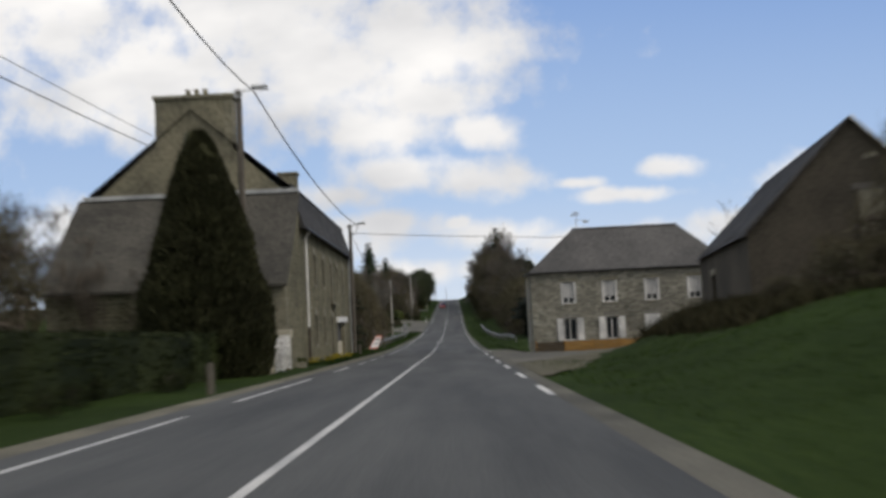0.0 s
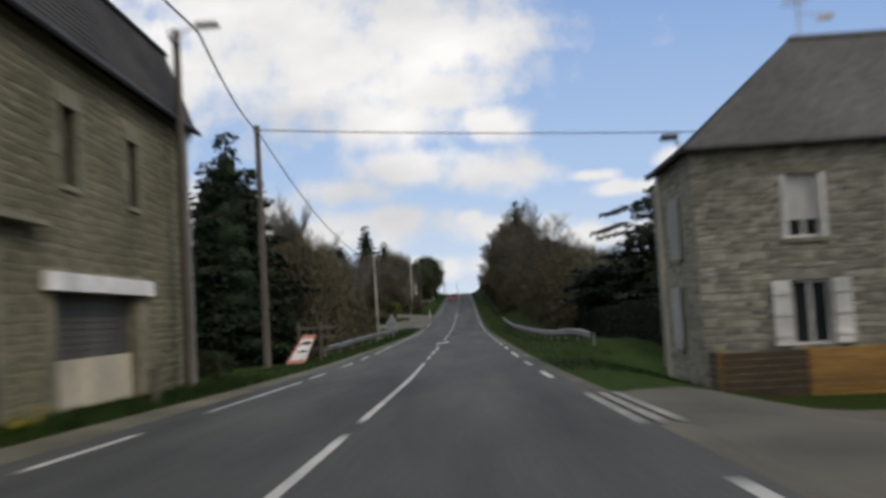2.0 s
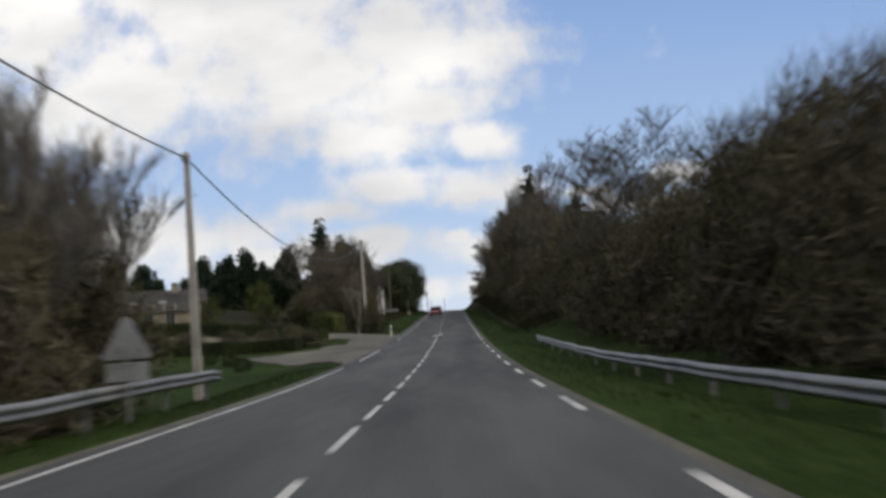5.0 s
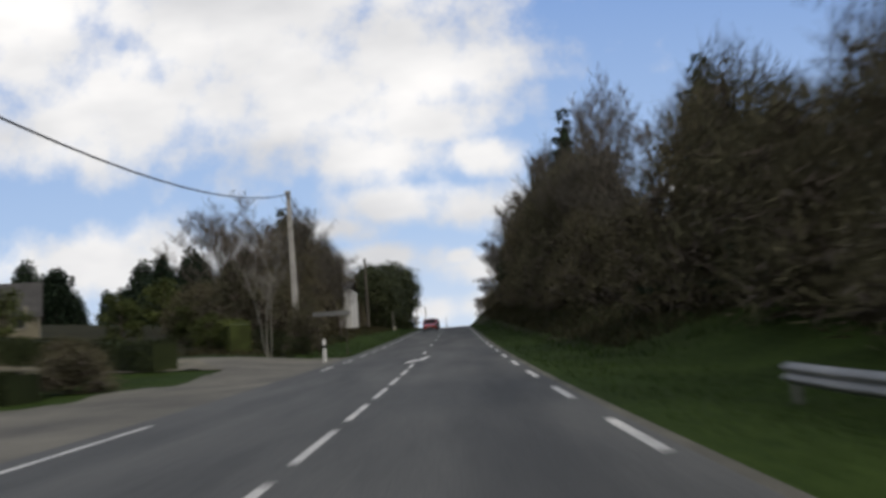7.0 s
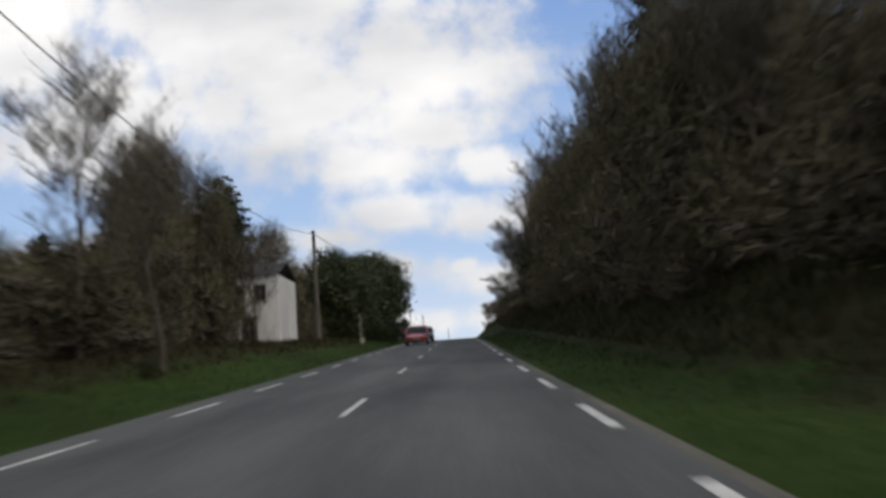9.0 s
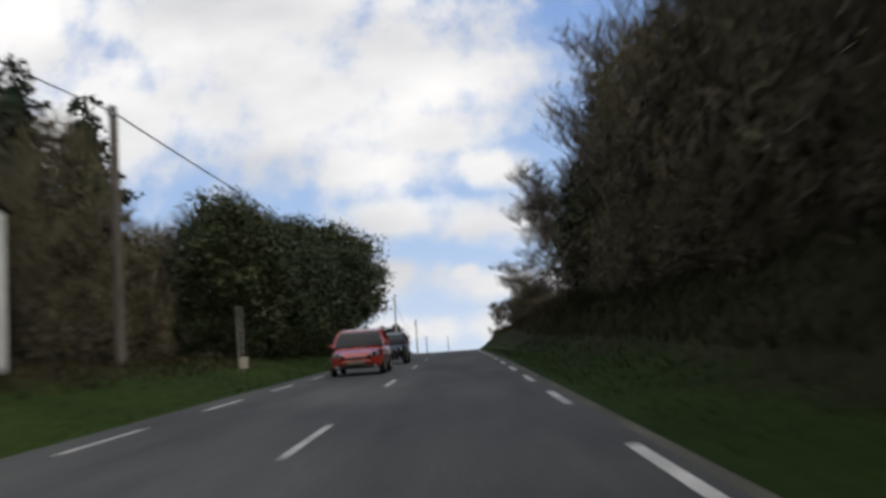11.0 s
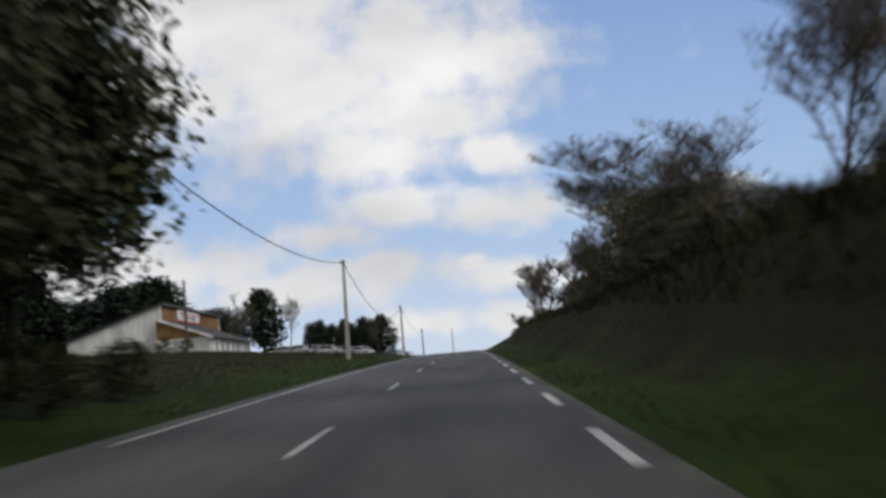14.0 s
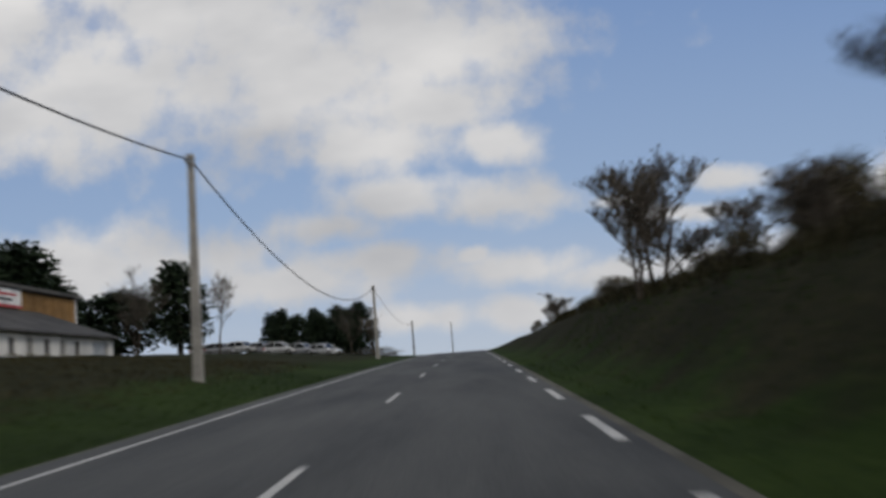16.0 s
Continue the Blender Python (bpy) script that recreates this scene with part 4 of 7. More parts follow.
    part("lean_to_roof", mb, M_OLDSLATE, h, "lean-to roof of old mossy slates")
    mb = MB()
    mb.box(-10.3, 0.46, 7.86, 0.05, 0.6, 8.06)
    part("flashing", mb, M_ZINC, h, "pale metal flashing along the lean-to's top")
    mb = MB()
    mb.tube([(0.36, 0.6, e - 0.02), (0.36, 26.7, e - 0.02)], 0.07, 8)
    part("gutter", mb, M_CABLE, h, "dark gutter")
    for dy in (2.1, 2.42):
        mb = MB()
        mb.tube([(0.30, dy, e - 0.05), (0.09, dy, e - 0.35), (0.09, dy, 1.35)], 0.036, 8)
        part("downpipe", mb, M_WHITE, h, "white downpipe")
        mb = MB()
        mb.tube([(0.09, dy, 1.35), (0.09, dy, -0.6)], 0.042, 8)
        part("downpipe_foot", mb, M_BARK, h, "rusty lower pipe")
    for dy in (25.9, 26.2):
        mb = MB()
        mb.tube([(0.30, dy, e - 0.05), (0.09, dy, e - 0.35), (0.09, dy, -0.9)], 0.045, 8)
        part("downpipe", mb, M_ZINC, h)
    for x0, x1, y0, y1, z0, z1 in ((-6.75, -3.05, 0.62, 1.7, 9.2, 12.85), (-4.6, -3.3, 24.6, 25.6, 8.6, 12.45)):
        mb = MB()
        mb.box(x0, y0, z0, x1, y1, z1 - 0.2)
        c = part("chimney", mb, M_GRANITE, h)
        box_part("cap", (x0 - 0.1, y0 - 0.1, z1 - 0.2, x1 + 0.1, y1 + 0.1, z1), M_SURROUND, c, bevel=0.03)
        for k in range(3 if x1 - x0 > 2 else 0):
            mb = MB()
            cx = x0 + 1.5 + k * 0.42
            mb.lathe([(0.14, z1), (0.12, z1 + 0.32), (0.15, z1 + 0.36)], cx, (y0 + y1) / 2, 8)
            part("chimney_pot", mb, M_GRANITE, c)
        for s in (x0, x1 - 0.35):
            for k in range(6 if x1 - x0 > 2 else 0):
                box_part("quoin", (s - 0.015, y0 - 0.015, z0 + 1.3 + k * 0.36, s + (0.365 if k % 2 else 0.25), y0 + 0.3, z0 + 1.3 + k * 0.36 + 0.3), M_SURROUND, c, bevel=0.01)
    # openings: dressed surrounds, dark shutters or glass
    for k, (a, b2, c, d) in enumerate(up + low[:3]):
        mb = MB()
        mb.box(-0.5, a - 0.28, d, 0.04, b2 + 0.28, d + 0.32, 0.01)
        part("lintel", mb, M_SURROUND, h)
        n = max(3, int((d - c) / 0.42))
        for s in (0, 1):
            for j in range(n):
                w = 0.34 if (j + s) % 2 else 0.22
                z0 = c + (d - c) * j / n
                lo, hi = (a - w, a) if s == 0 else (b2, b2 + w)
                box_part("jamb_stone", (-0.5, lo, z0 + 0.008, 0.038, hi, z0 + (d - c) / n - 0.008), M_SURROUND, h, bevel=0.008)
        if k in (2, 7):
            box_part("door", (-0.34, a, c, -0.28, b2, d), M_DARKWOOD, h, "dark boarded door")
        else:
            window_in(h, "y", a, b2, c, d, 0.0, -0.52, M_DARKWOOD, bars=1, cross=2)
    tagged(box_part("shop_lintel", (-0.1, 16.3, 1.48, 0.16, 22.5, 1.82), M_WHITE, h, "white shop lintel board", 0.01))
    box_part("shop_front", (-0.32, 16.85, 0.2, -0.26, 21.7, 1.48), M_DARKWOOD, h, "closed dark roller shutter")
    for k in range(9):
        box_part("slat", (-0.26, 16.85, 0.22 + k * 0.14, -0.245, 21.7, 0.33 + k * 0.14), M_DARKWOOD, h)
    box_part("shop_panel", (-0.32, 16.85, -1.05, -0.2, 21.7, 0.2), M_CREAM, h, "cream panel below the shutter", 0.01)
    box_part("balcony_slab", (0.0, 13.1, 2.56, 0.3, 16.0, 2.66), M_SURROUND, h, "thin stone ledge below the loading door", 0.01)
    window_in(h, "x", -5.0, -4.0, 0.3, 1.7, -4.4, 0.5, M_WHITE)
    box_part("door", (-2.1, -4.2, -0.9, -1.1, -4.14, 1.6), M_DARKWOOD, h)
    for k in range(7):
        box_part("quoin", (-0.42 if k % 2 else -0.62, -4.42, -0.4 + k * 0.52, 0.015, -4.0 if k % 2 else -4.2, 0.08 + k * 0.52), M_SURROUND, h, bevel=0.012)
    return h


def white_house():
    """Hipped slate house of grey rubble with white windows and shutters."""
    h = thing("shuttered_house", pose(0, 71.0, 0, 0, 0, -1.2), "two-storey grey stone house with white shutters and slate roof", "house")
    x0, x1, dep, e = 7.0, 20.9, 4.9, 4.22
    tops = [(9.15, 9.98), (12.0, 12.83), (14.92, 15.75), (17.9, 18.72)]
    lows = [(9.12, 10.05), (12.02, 12.9), (14.95, 15.7), (17.95, 18.75)]
    holes = [(a, b, 1.98, 3.5) for a, b in tops] + [(a, b, -0.55, 0.98) for a, b in lows]
    mb = MB()
    holed(mb, "x", x0, x1, -2.3, e, 0.0, 0.5, holes)
    holed(mb, "y", 0.5, dep - 0.5, -2.3, e, x0, x0 + 0.5, [(1.9, 2.7, 1.72, 3.25), (2.3, 3.0, -0.6, 1.0)])
    mb.box(x1 - 0.5, 0.5, -1.9, x1, dep - 0.5, e)
    mb.box(x0, dep - 0.5, -1.9, x1, dep, e)
    wall = part("wall", mb, M_GRANITE2, h)
    clear = [(a - 0.12, b + 0.12, c - 0.12, d + 0.28) for a, b, c, d in holes]
    rubble(wall, "x", x0, x1, -1.85, e - 0.02, 0.0, -1, clear, (0.09, 0.20), (0.13, 0.44), M_STONE2, 72, (7.0, 12.0, -0.6, 4.2), 0.018)
    rubble(wall, "y", 0.05, dep, -1.85, e - 0.02, x0, -1, [(1.45, 3.15, 1.62, 3.3), (1.85, 3.45, -0.7, 1.05), (4.3, 4.95, -1.6, 4.3)], (0.09, 0.20), (0.13, 0.44), M_STONE2, 73, (0.0, 4.9, -1.5, 1.5), 0.018)
    box_part("room", (x0 + 0.7, 0.75, -1.5, x1 - 0.7, dep - 0.7, e - 0.1), M_UNLIT, h, "near-black block standing in for the unlit interior behind the windows")
    mb = MB()
    o, r = 0.16, 7.35
    box_part("corner_strip", (x0 - 0.05, dep - 0.6, -1.5, x0 - 0.001, dep + 0.02, e - 0.1), M_CREAM, h, "pale rendered strip at the corner", 0.01)
    A, B, C, D = (x0 - o, -o, e), (x1 + o, -o, e), (x1 + o, dep + o, e), (x0 - o, dep + o, e)
    R0, R1 = (x0 + 3.3, dep / 2, r), (x1 - 3.1, dep / 2, r)
    for p, q, s, t in ((A, B, R1, R0), (C, D, R0, R1), (D, A, R0, R0), (B, C, R1, R1)):
        courses(mb, p, q, s, t, 30, 0.008)
    part("roof", mb, M_SLATE2, h, "dark slate hipped roof in courses", weld=True)
    mb = MB()
    mb.tube([R0, R1], 0.09, 8)
    part("ridge", mb, M_SLATE2, h)
    mb = MB()
    mb.tube([(x0 - o, -o - 0.05, e), (x1 + o, -o - 0.05, e)], 0.075, 8)
    mb.tube([(x0 - o - 0.05, -o, e), (x0 - o - 0.05, dep + o, e)], 0.075, 8)
    part("gutter", mb, M_CABLE, h, "dark gutter")
    mb = MB()
    mb.tube([(x0 + 0.1, dep + 0.1, e), (x0 - 0.08, dep - 0.1, e - 0.4), (x0 - 0.08, dep - 0.1, -1.2)], 0.05, 8)
    part("downpipe", mb, M_ZINC, h)
    for a, b in tops:
        window_in(h, "x", a, b, 1.98, 3.5, 0.0, 0.2, M_WHITE, bars=1, curtain=True)
        box_part("lintel", (a - 0.2, -0.04, 3.5, b + 0.2, 0.3, 3.78), M_DRESSED, h, bevel=0.01)
        for s in ((a - 0.1, a), (b, b + 0.1)):
            box_part("window_surround", (s[0], -0.045, 1.98, s[1], 0.1, 3.5), M_WHITE, h, "white painted window surround")
    for k, (a, b) in enumerate(lows):
        if k == 2:
            box_part("shutter", (a - 0.2, -0.085, -0.5, b + 0.08, -0.045, 1.02), M_WHITE, h, "closed white shutter")
            continue
        window_in(h, "x", a, b, -0.55, 0.98, 0.0, 0.2, M_WHITE, bars=1, sill=True)
        for lo, hi in ((a - 0.46, a - 0.03), (b + 0.03, b + 0.46)):
            s = box_part("shutter", (lo, -0.095, -0.55, hi, -0.05, 0.98), M_WHITE, h, "open white plank shutter", 0.008)
            for z in (-0.3, 0.2, 0.7):
                box_part("batten", (lo + 0.03, -0.115, z - 0.05, hi - 0.03, -0.095, z + 0.05), M_WHITE, s)
    for (ya, yb, za, zb) in ((1.9, 2.7, 1.72, 3.25), (2.3, 3.0, -0.6, 1.0)):
        window_in(h, "y", ya, yb, za, zb, x0, 0.2, M_WHITE, bars=1)
        for lo, hi in ((ya - 0.3, (ya + yb) / 2 - 0.012), ((ya + yb) / 2 + 0.012, yb + 0.3)):
            for k in range(2):
                a, c = lo + (hi - lo) * k / 2, lo + (hi - lo) * (k + 1) / 2 - 0.012
                box_part("shutter", (x0 - 0.09, a, za, x0 - 0.045, c, zb), M_SHADESHUTTER, h, "closed white plank shutter, its shade put into the grey paint", 0.006)
    mb = MB()
    mb.tube([(x0 + 3.6, dep / 2, r - 0.1), (x0 + 3.6, dep / 2, r + 1.3)], 0.025, 6)
    ant = part("aerial_mast", mb, M_METAL, h)
    for k in range(6):
        mb = MB()
        mb.tube([(x0 + 3.35 - 0.02 * k, dep / 2 - 0.1 + 0.1 * k, r + 1.2 - 0.04 * k), (x0 + 3.85 + 0.02 * k, dep / 2 - 0.1 + 0.1 * k, r + 1.2 - 0.04 * k)], 0.012, 4)
        part("element", mb, M_METAL, ant)
    mb = MB()
    mb.tube([(x0 + 3.6, dep / 2, r + 0.7), (x0 + 4.5, dep / 2, r + 0.55)], 0.02, 5)
    mb.box(x0 + 4.1, dep / 2 - 0.05, r + 0.45, x0 + 4.5, dep / 2 + 0.05, r + 0.62)
    part("small_aerial", mb, M_METAL, h)
    mb = MB()
    mb.tube([(x0 - 0.1, 0.1, e - 0.1), (x0 - 0.4, -0.4, e + 0.25)], 0.03, 6)
    mb.box(x0 - 0.75, -0.6, e + 0.2, x0 - 0.35, -0.35, e + 0.33, 0.03)
    part("wall_lamp", mb, M_CABLE, h, "small street lamp on the corner")
    return h


def fence():
    f = thing("plank_fence", pose(0, 69.6, 0, 0, 0, -1.2), "low orange-brown stained horizontal plank fence", "fence")
    x = 7.05
    while x < 20.5:
        gz = land_z(x, 69.5)
        box_part("post", (x - 0.06, 0.0, gz - 0.3, x + 0.06, 0.1, -0.5), M_FENCE, f)
        x += 1.9
    for k in range(7):
        x = 7.05
        while x < 20.0:
            box_part("plank", (x + 0.02, -0.035, -1.68 + 0.16 * k, x + 1.88, -0.005, -1.535 + 0.16 * k), M_SHADEDFENCE if x < 8 else M_FENCE, f, bevel=0.005)
            x += 1.9
    # return to the house
    for k in range(7):
        box_part("plank", (7.01, 0.0, -1.68 + 0.16 * k, 7.04, 1.2, -1.535 + 0.16 * k), M_SHADEDFENCE, f)
    return f


def barn():
    """Big rendered barn with a steep roof, turned a little from the road."""
    h = thing("barn", pose(13.3, 40.2, 0, 0, 0, -8.5), "tall dark rendered barn with slate roof and one blocked window", "barn")
    w, L, e, r = 8.2, 21.0, 4.4, 8.6
    mb = MB()
    mb.prism([(0, -0.5), (0, e), (w / 2, r), (w, e), (w, -0.5)], "y", 0.0, 0.55)
    mb.prism([(0, -0.5), (0, e), (w / 2, r), (w, e), (w, -0.5)], "y", L - 0.5, L)
    holed(mb, "y", 0.55, L - 0.5, -0.5, e, 0.0, 0.5, [(12.8, 14.5, 0.6, 3.0)])
    mb.box(w - 0.5, 0.55, -0.5, w, L - 0.5, e)
    part("wall", mb, M_RENDER, h)
    # The open doorway's shade is painted as a near-black panel.
    box_part("door", (0.32, 12.8, 0.6, 0.4, 14.5, 3.0), M_UNLIT, h, "near-black panel standing in for the shade of an open doorway")
    box_part("lintel", (-0.05, 12.5, 3.0, 0.3, 14.9, 3.32), M_DRESSED, h, bevel=0.01)
    mb = MB()
    courses(mb, (-0.25, -0.25, e - 0.3), (-0.25, L + 0.2, e - 0.3), (w / 2, L + 0.2, r - 0.02), (w / 2, -0.25, r - 0.02), 36)
    courses(mb, (w + 0.25, -0.25, e - 0.3), (w + 0.25, L + 0.2, e - 0.3), (w / 2, L + 0.2, r - 0.02), (w / 2, -0.25, r - 0.02), 36)
    for y in (-0.25, L + 0.2):
        mb.quad((-0.25, y, e - 0.3), (w / 2, y, r - 0.02), (w / 2, y, r - 0.14), (-0.25, y, e - 0.42))
        mb.quad((w + 0.25, y, e - 0.3), (w / 2, y, r - 0.02), (w / 2, y, r - 0.14), (w + 0.25, y, e - 0.42))
    part("roof", mb, M_SLATE, h, weld=True)
    mb = MB()
    mb.tube([(w / 2, -0.27, r + 0.0), (w + 0.25, -0.27, e - 0.27)], 0.05, 5)
    part("verge_strip", mb, M_ZINC, h, "pale strip along the gable's verge")
    box_part("blocked_window", (4.3, -0.03, 3.7, 5.25, 0.05, 5.7), M_DRESSED, h, "tall window blocked with pale stone", 0.02)
    box_part("lintel", (4.05, -0.04, 5.7, 5.5, 0.1, 5.95), M_DARKWOOD, h)
    for s in (0, 1):
        box_part("niche", (4.55 + 0.28 * s, -0.05, 6.9 + 0.05 * s, 4.78 + 0.28 * s, 0.05, 7.08 + 0.05 * s), M_DRESSED, h)
    return h


stone_house()
white_house()
fence()
barn()


# ---- poles and wires ----
def pole(x, y, top, kind, label, lean=0.0, r=0.13, arm=False):
    z = land_z(x, y)
    p = thing("utility_pole", Matrix.Translation((x, y, z)), label, "utility pole", "roadside poles")
    h = top - z
    mb = MB()
    if kind == "wood":
        mb.tube([(0, 0, -0.5), (lean * 0.5, 0, h * 0.5), (lean, 0, h)], [r * 1.15, r, r * 0.8], 10)
        part("shaft", mb, M_WOODPOLE, p)
    else:
        mb.prism([(-r, -r * 0.75), (r, -r * 0.75), (r, r * 0.75), (-r, r * 0.75)], "z", -0.5, h)
        for v in range(len(mb.v)):
            q = mb.v[v]
            f = 1.0 - 0.38 * max(0.0, q[2]) / h
            mb.v[v] = (q[0] * f + lean * max(0, q[2]) / h, q[1] * f, q[2])
        part("shaft", mb, M_CONCPOLE, p)
    mb = MB()
    mb.box(lean - 0.16, -0.18, h - 0.32, lean + 0.16, -0.1, h - 0.24)
    mb.lathe([(0.03, h - 0.22), (0.05, h - 0.14), (0.03, h - 0.05)], lean + 0.13, -0.14, 8)
    mb.lathe([(0.03, h - 0.22), (0.05, h - 0.14), (0.03, h - 0.05)], lean - 0.13, -0.14, 8)
    part("bracket", mb, M_METAL, p)
    if arm:
        mb = MB()
        mb.tube([(lean, 0, h - 0.1), (lean + 0.7, -0.1, h + 0.05)], 0.03, 6)
        a = part("lamp_arm", mb, M_METAL, p)
        mb = MB()
        mb.box(lean + 0.55, -0.25, h - 0.02, lean + 1.15, 0.05, h + 0.12, 0.04)
        part("lamp_head", mb, M_METAL, a, "grey street-lamp head")
    return (x + lean, y, top - 0.2)


def wire(a, b, sag, r=0.022, label="thin black overhead cable"):
    mb = MB()
    a, b = Vector(a), Vector(b)
    pts = []
    for k in range(25):
        t = k / 24
        q = a.lerp(b, t)
        q.z -= sag * 4 * t * (1 - t)
        pts.append(q)
    mb.tube(pts, r, 5)
    tagged(part("overhead_cable", mb, M_CABLE), label, "cable", "overhead cables", "structure")


P0 = pole(-6.29, 38.3, 10.55, "wood", "brown weathered wooden pole with a lamp arm beside the conifer", r=0.14, arm=True)
P1 = pole(-5.62, 72.4, 8.4, "wood", "wooden pole with a street lamp at the stone house's end", r=0.12, arm=True)
P2 = pole(-7.55, 92.2, 9.7, "wood", "brown weathered wooden utility pole in the grass", r=0.15, lean=0.02)
P3 = pole(-7.7, 151.9, 7.3, "concrete", "pale concrete utility pole behind the guard rail", lean=-0.06, r=0.15)
P4 = pole(-7.35, 218.0, 10.4, "concrete", "pale concrete utility pole among the bushes", lean=-0.12, r=0.17)
P5 = pole(-8.6, 279.0, 12.6, "wood", "grey wooden utility pole beside the conifer", r=0.15)
P6 = pole(-7.1, 388.5, 15.1, "concrete", "pale concrete utility pole on the grass verge", lean=0.12, r=0.155)
P7 = pole(-6.9, 450.0, 15.6, "concrete", "pale concrete utility pole on the grass verge", r=0.17)
P8 = pole(-7.2, 516.0, 15.2, "wood", "thin utility pole near the crest", r=0.13)
P9 = pole(-2.6, 602.0, 18.4, "wood", "thin utility pole beyond the crest", r=0.13)
A0, A1 = (P0[0] + 0.6, P0[1] - 0.1, P0[2] + 0.12), (P1[0] + 0.6, P1[1] - 0.1, P1[2] + 0.1)
wire((-0.6, -15.0, 7.5), A0, 1.3)
wire(A0, A1, 0.7, 0.03)
wire(A1, P2, 0.35, 0.03)
wire(P2, P3, 1.6, 0.03)
wire(P3, P4, 2.6, 0.03)
wire(P4, P5, 1.5)
wire(P5, (-8.2, 331.0, 15.0), 0.2, 0.03)
wire((-8.2, 331.0, 15.0), P6, 1.74, 0.03)
wire(P6, P7, 2.6, 0.03)
wire(P7, P8, 1.4)
wire(P2, (17.0, 92.0, 7.95), 0.15, 0.028)
wire((-10.2, 0.0, 8.2), (-12.5, 48.5, 10.3), 0.2)
wire((-10.2, 0.0, 8.9), (-12.5, 49.5, 10.9), 0.2, 0.014)


# ---- guard rails ----
def guard_rail(points, label):
    """W-beam on posts along (x, y) points."""
    g = thing("guard_rail", Matrix(), label, "guard rail", "guard rails")
    prof = [(0.0, -0.155), (0.03, -0.12), (0.08, -0.10), (0.08, -0.05), (0.02, -0.015), (0.02, 0.015), (0.08, 0.05), (0.08, 0.10), (0.03, 0.12), (0.0, 0.155)]
    side = 1 if points[0][0] < 0 else -1
    ln = []
    for (xa, ya), (xb, yb) in zip(points, points[1:]):
        n = max(1, int((yb - ya) / 2.0))
        for k in range(n):
            ln.append((xa + (xb - xa) * k / n, ya + (yb - ya) * k / n))
    ln.append(points[-1])
    mb = MB()
    for x, y in ln:
        z = land_z(x, y) + (0.6 if x < 0 else 0.45)
        for d, v in prof:
            mb.v.append((x + side * d, y, z + v))
        for d, v in reversed(prof):
            mb.v.append((x + side * (d - 0.012), y, z + v))
    k2 = 2 * len(prof)
    for i in range(len(ln) - 1):
        for j in range(k2):
            a, b = i * k2 + j, i * k2 + (j + 1) % k2
            mb.f.append((a, b, b + k2, a + k2))
    part("beam", mb, M_RAIL, g, smooth=True)
    for x, y in ln[::2]:
        z = land_z(x, y)
        box_part("post", (x - side * 0.1 - 0.05, y - 0.03, z - 0.3, x - side * 0.1 + 0.05, y + 0.03, z + (0.72 if x < 0 else 0.57)), M_RAIL, g)
    return g


guard_rail([(-6.6, 104.6), (-5.9, 116.0), (-5.4, 130.0), (-5.0, 141.2), (-5.6, 146)], "galvanised steel guard rail on the grass verge")
guard_rail([(6.9, 91.7), (6.5, 98), (6.2, 120.0), (6.1, 150.0), (6.15, 176.0)], "long galvanised steel guard rail on the verge")

# ---- planting ----
random.seed(11)
BARE = [bare_tree("bare_tree", 10.0, s, label="leafless deciduous tree with fine grey-brown twigs", stems=n) for s, n in ((1, 1), (2, 2), (3, 1))]
POPLAR = [bare_tree("bare_tree", 10.0, s, 0.27, 0.12, M_TWIGPALE, 1.2, "upright leafless tree with pale grey branches", stems=2, thick=0.9) for s in (4, 25)]
SCRUB = [scrub("thicket", 5.0, 6.0, s, 5000, label="dense leafless roadside thicket of fine brown twigs") for s in (5, 6, 7)]
FAR_SCRUB = [scrub("thicket", 5.0, 6.0, s, 1700, label="distant leafless brown thicket", fine=0.7) for s in (65, 66)]
SPRUCE = [conifer("spruce", 10.0, 6.6, s, M_SPRUCE, "dark green spruce with drooping boughs") for s in (8, 9)]
PINE = [leafy("pine", 9.0, 5.0, s, 2700, M_SPRUCE, "dark green pine with a ragged crown", 0.25, 26, peak=0.45, low=0.16, plain=True) for s in (12, 13)]
TALL_LAUREL = [leafy("evergreen_tree", 8.0, 7.0, 33, 12500, M_LAUREL, "tall dark-green evergreen overhanging the verge", 0.085, 30, low=0.30)]
LAUREL = [leafy("evergreen_tree", 8.0, 7.0, s, 12500, M_LAUREL, "dense dark-green broadleaf evergreen at the roadside", 0.085, 26) for s in (14, 15)]
BUSH = [leafy("bush", 1.8, 2.4, s, 2100, M_HEDGE, "low dull-green garden bush", 0.06, 11, category="shrub", plain=True) for s in (16, 17)]
LBUSH = [leafy("spring_bush", 2.4, 2.6, s, 2200, M_LIGHTBUSH, "yellow-green bush coming into leaf", 0.055, 11, category="shrub") for s in (18,)]

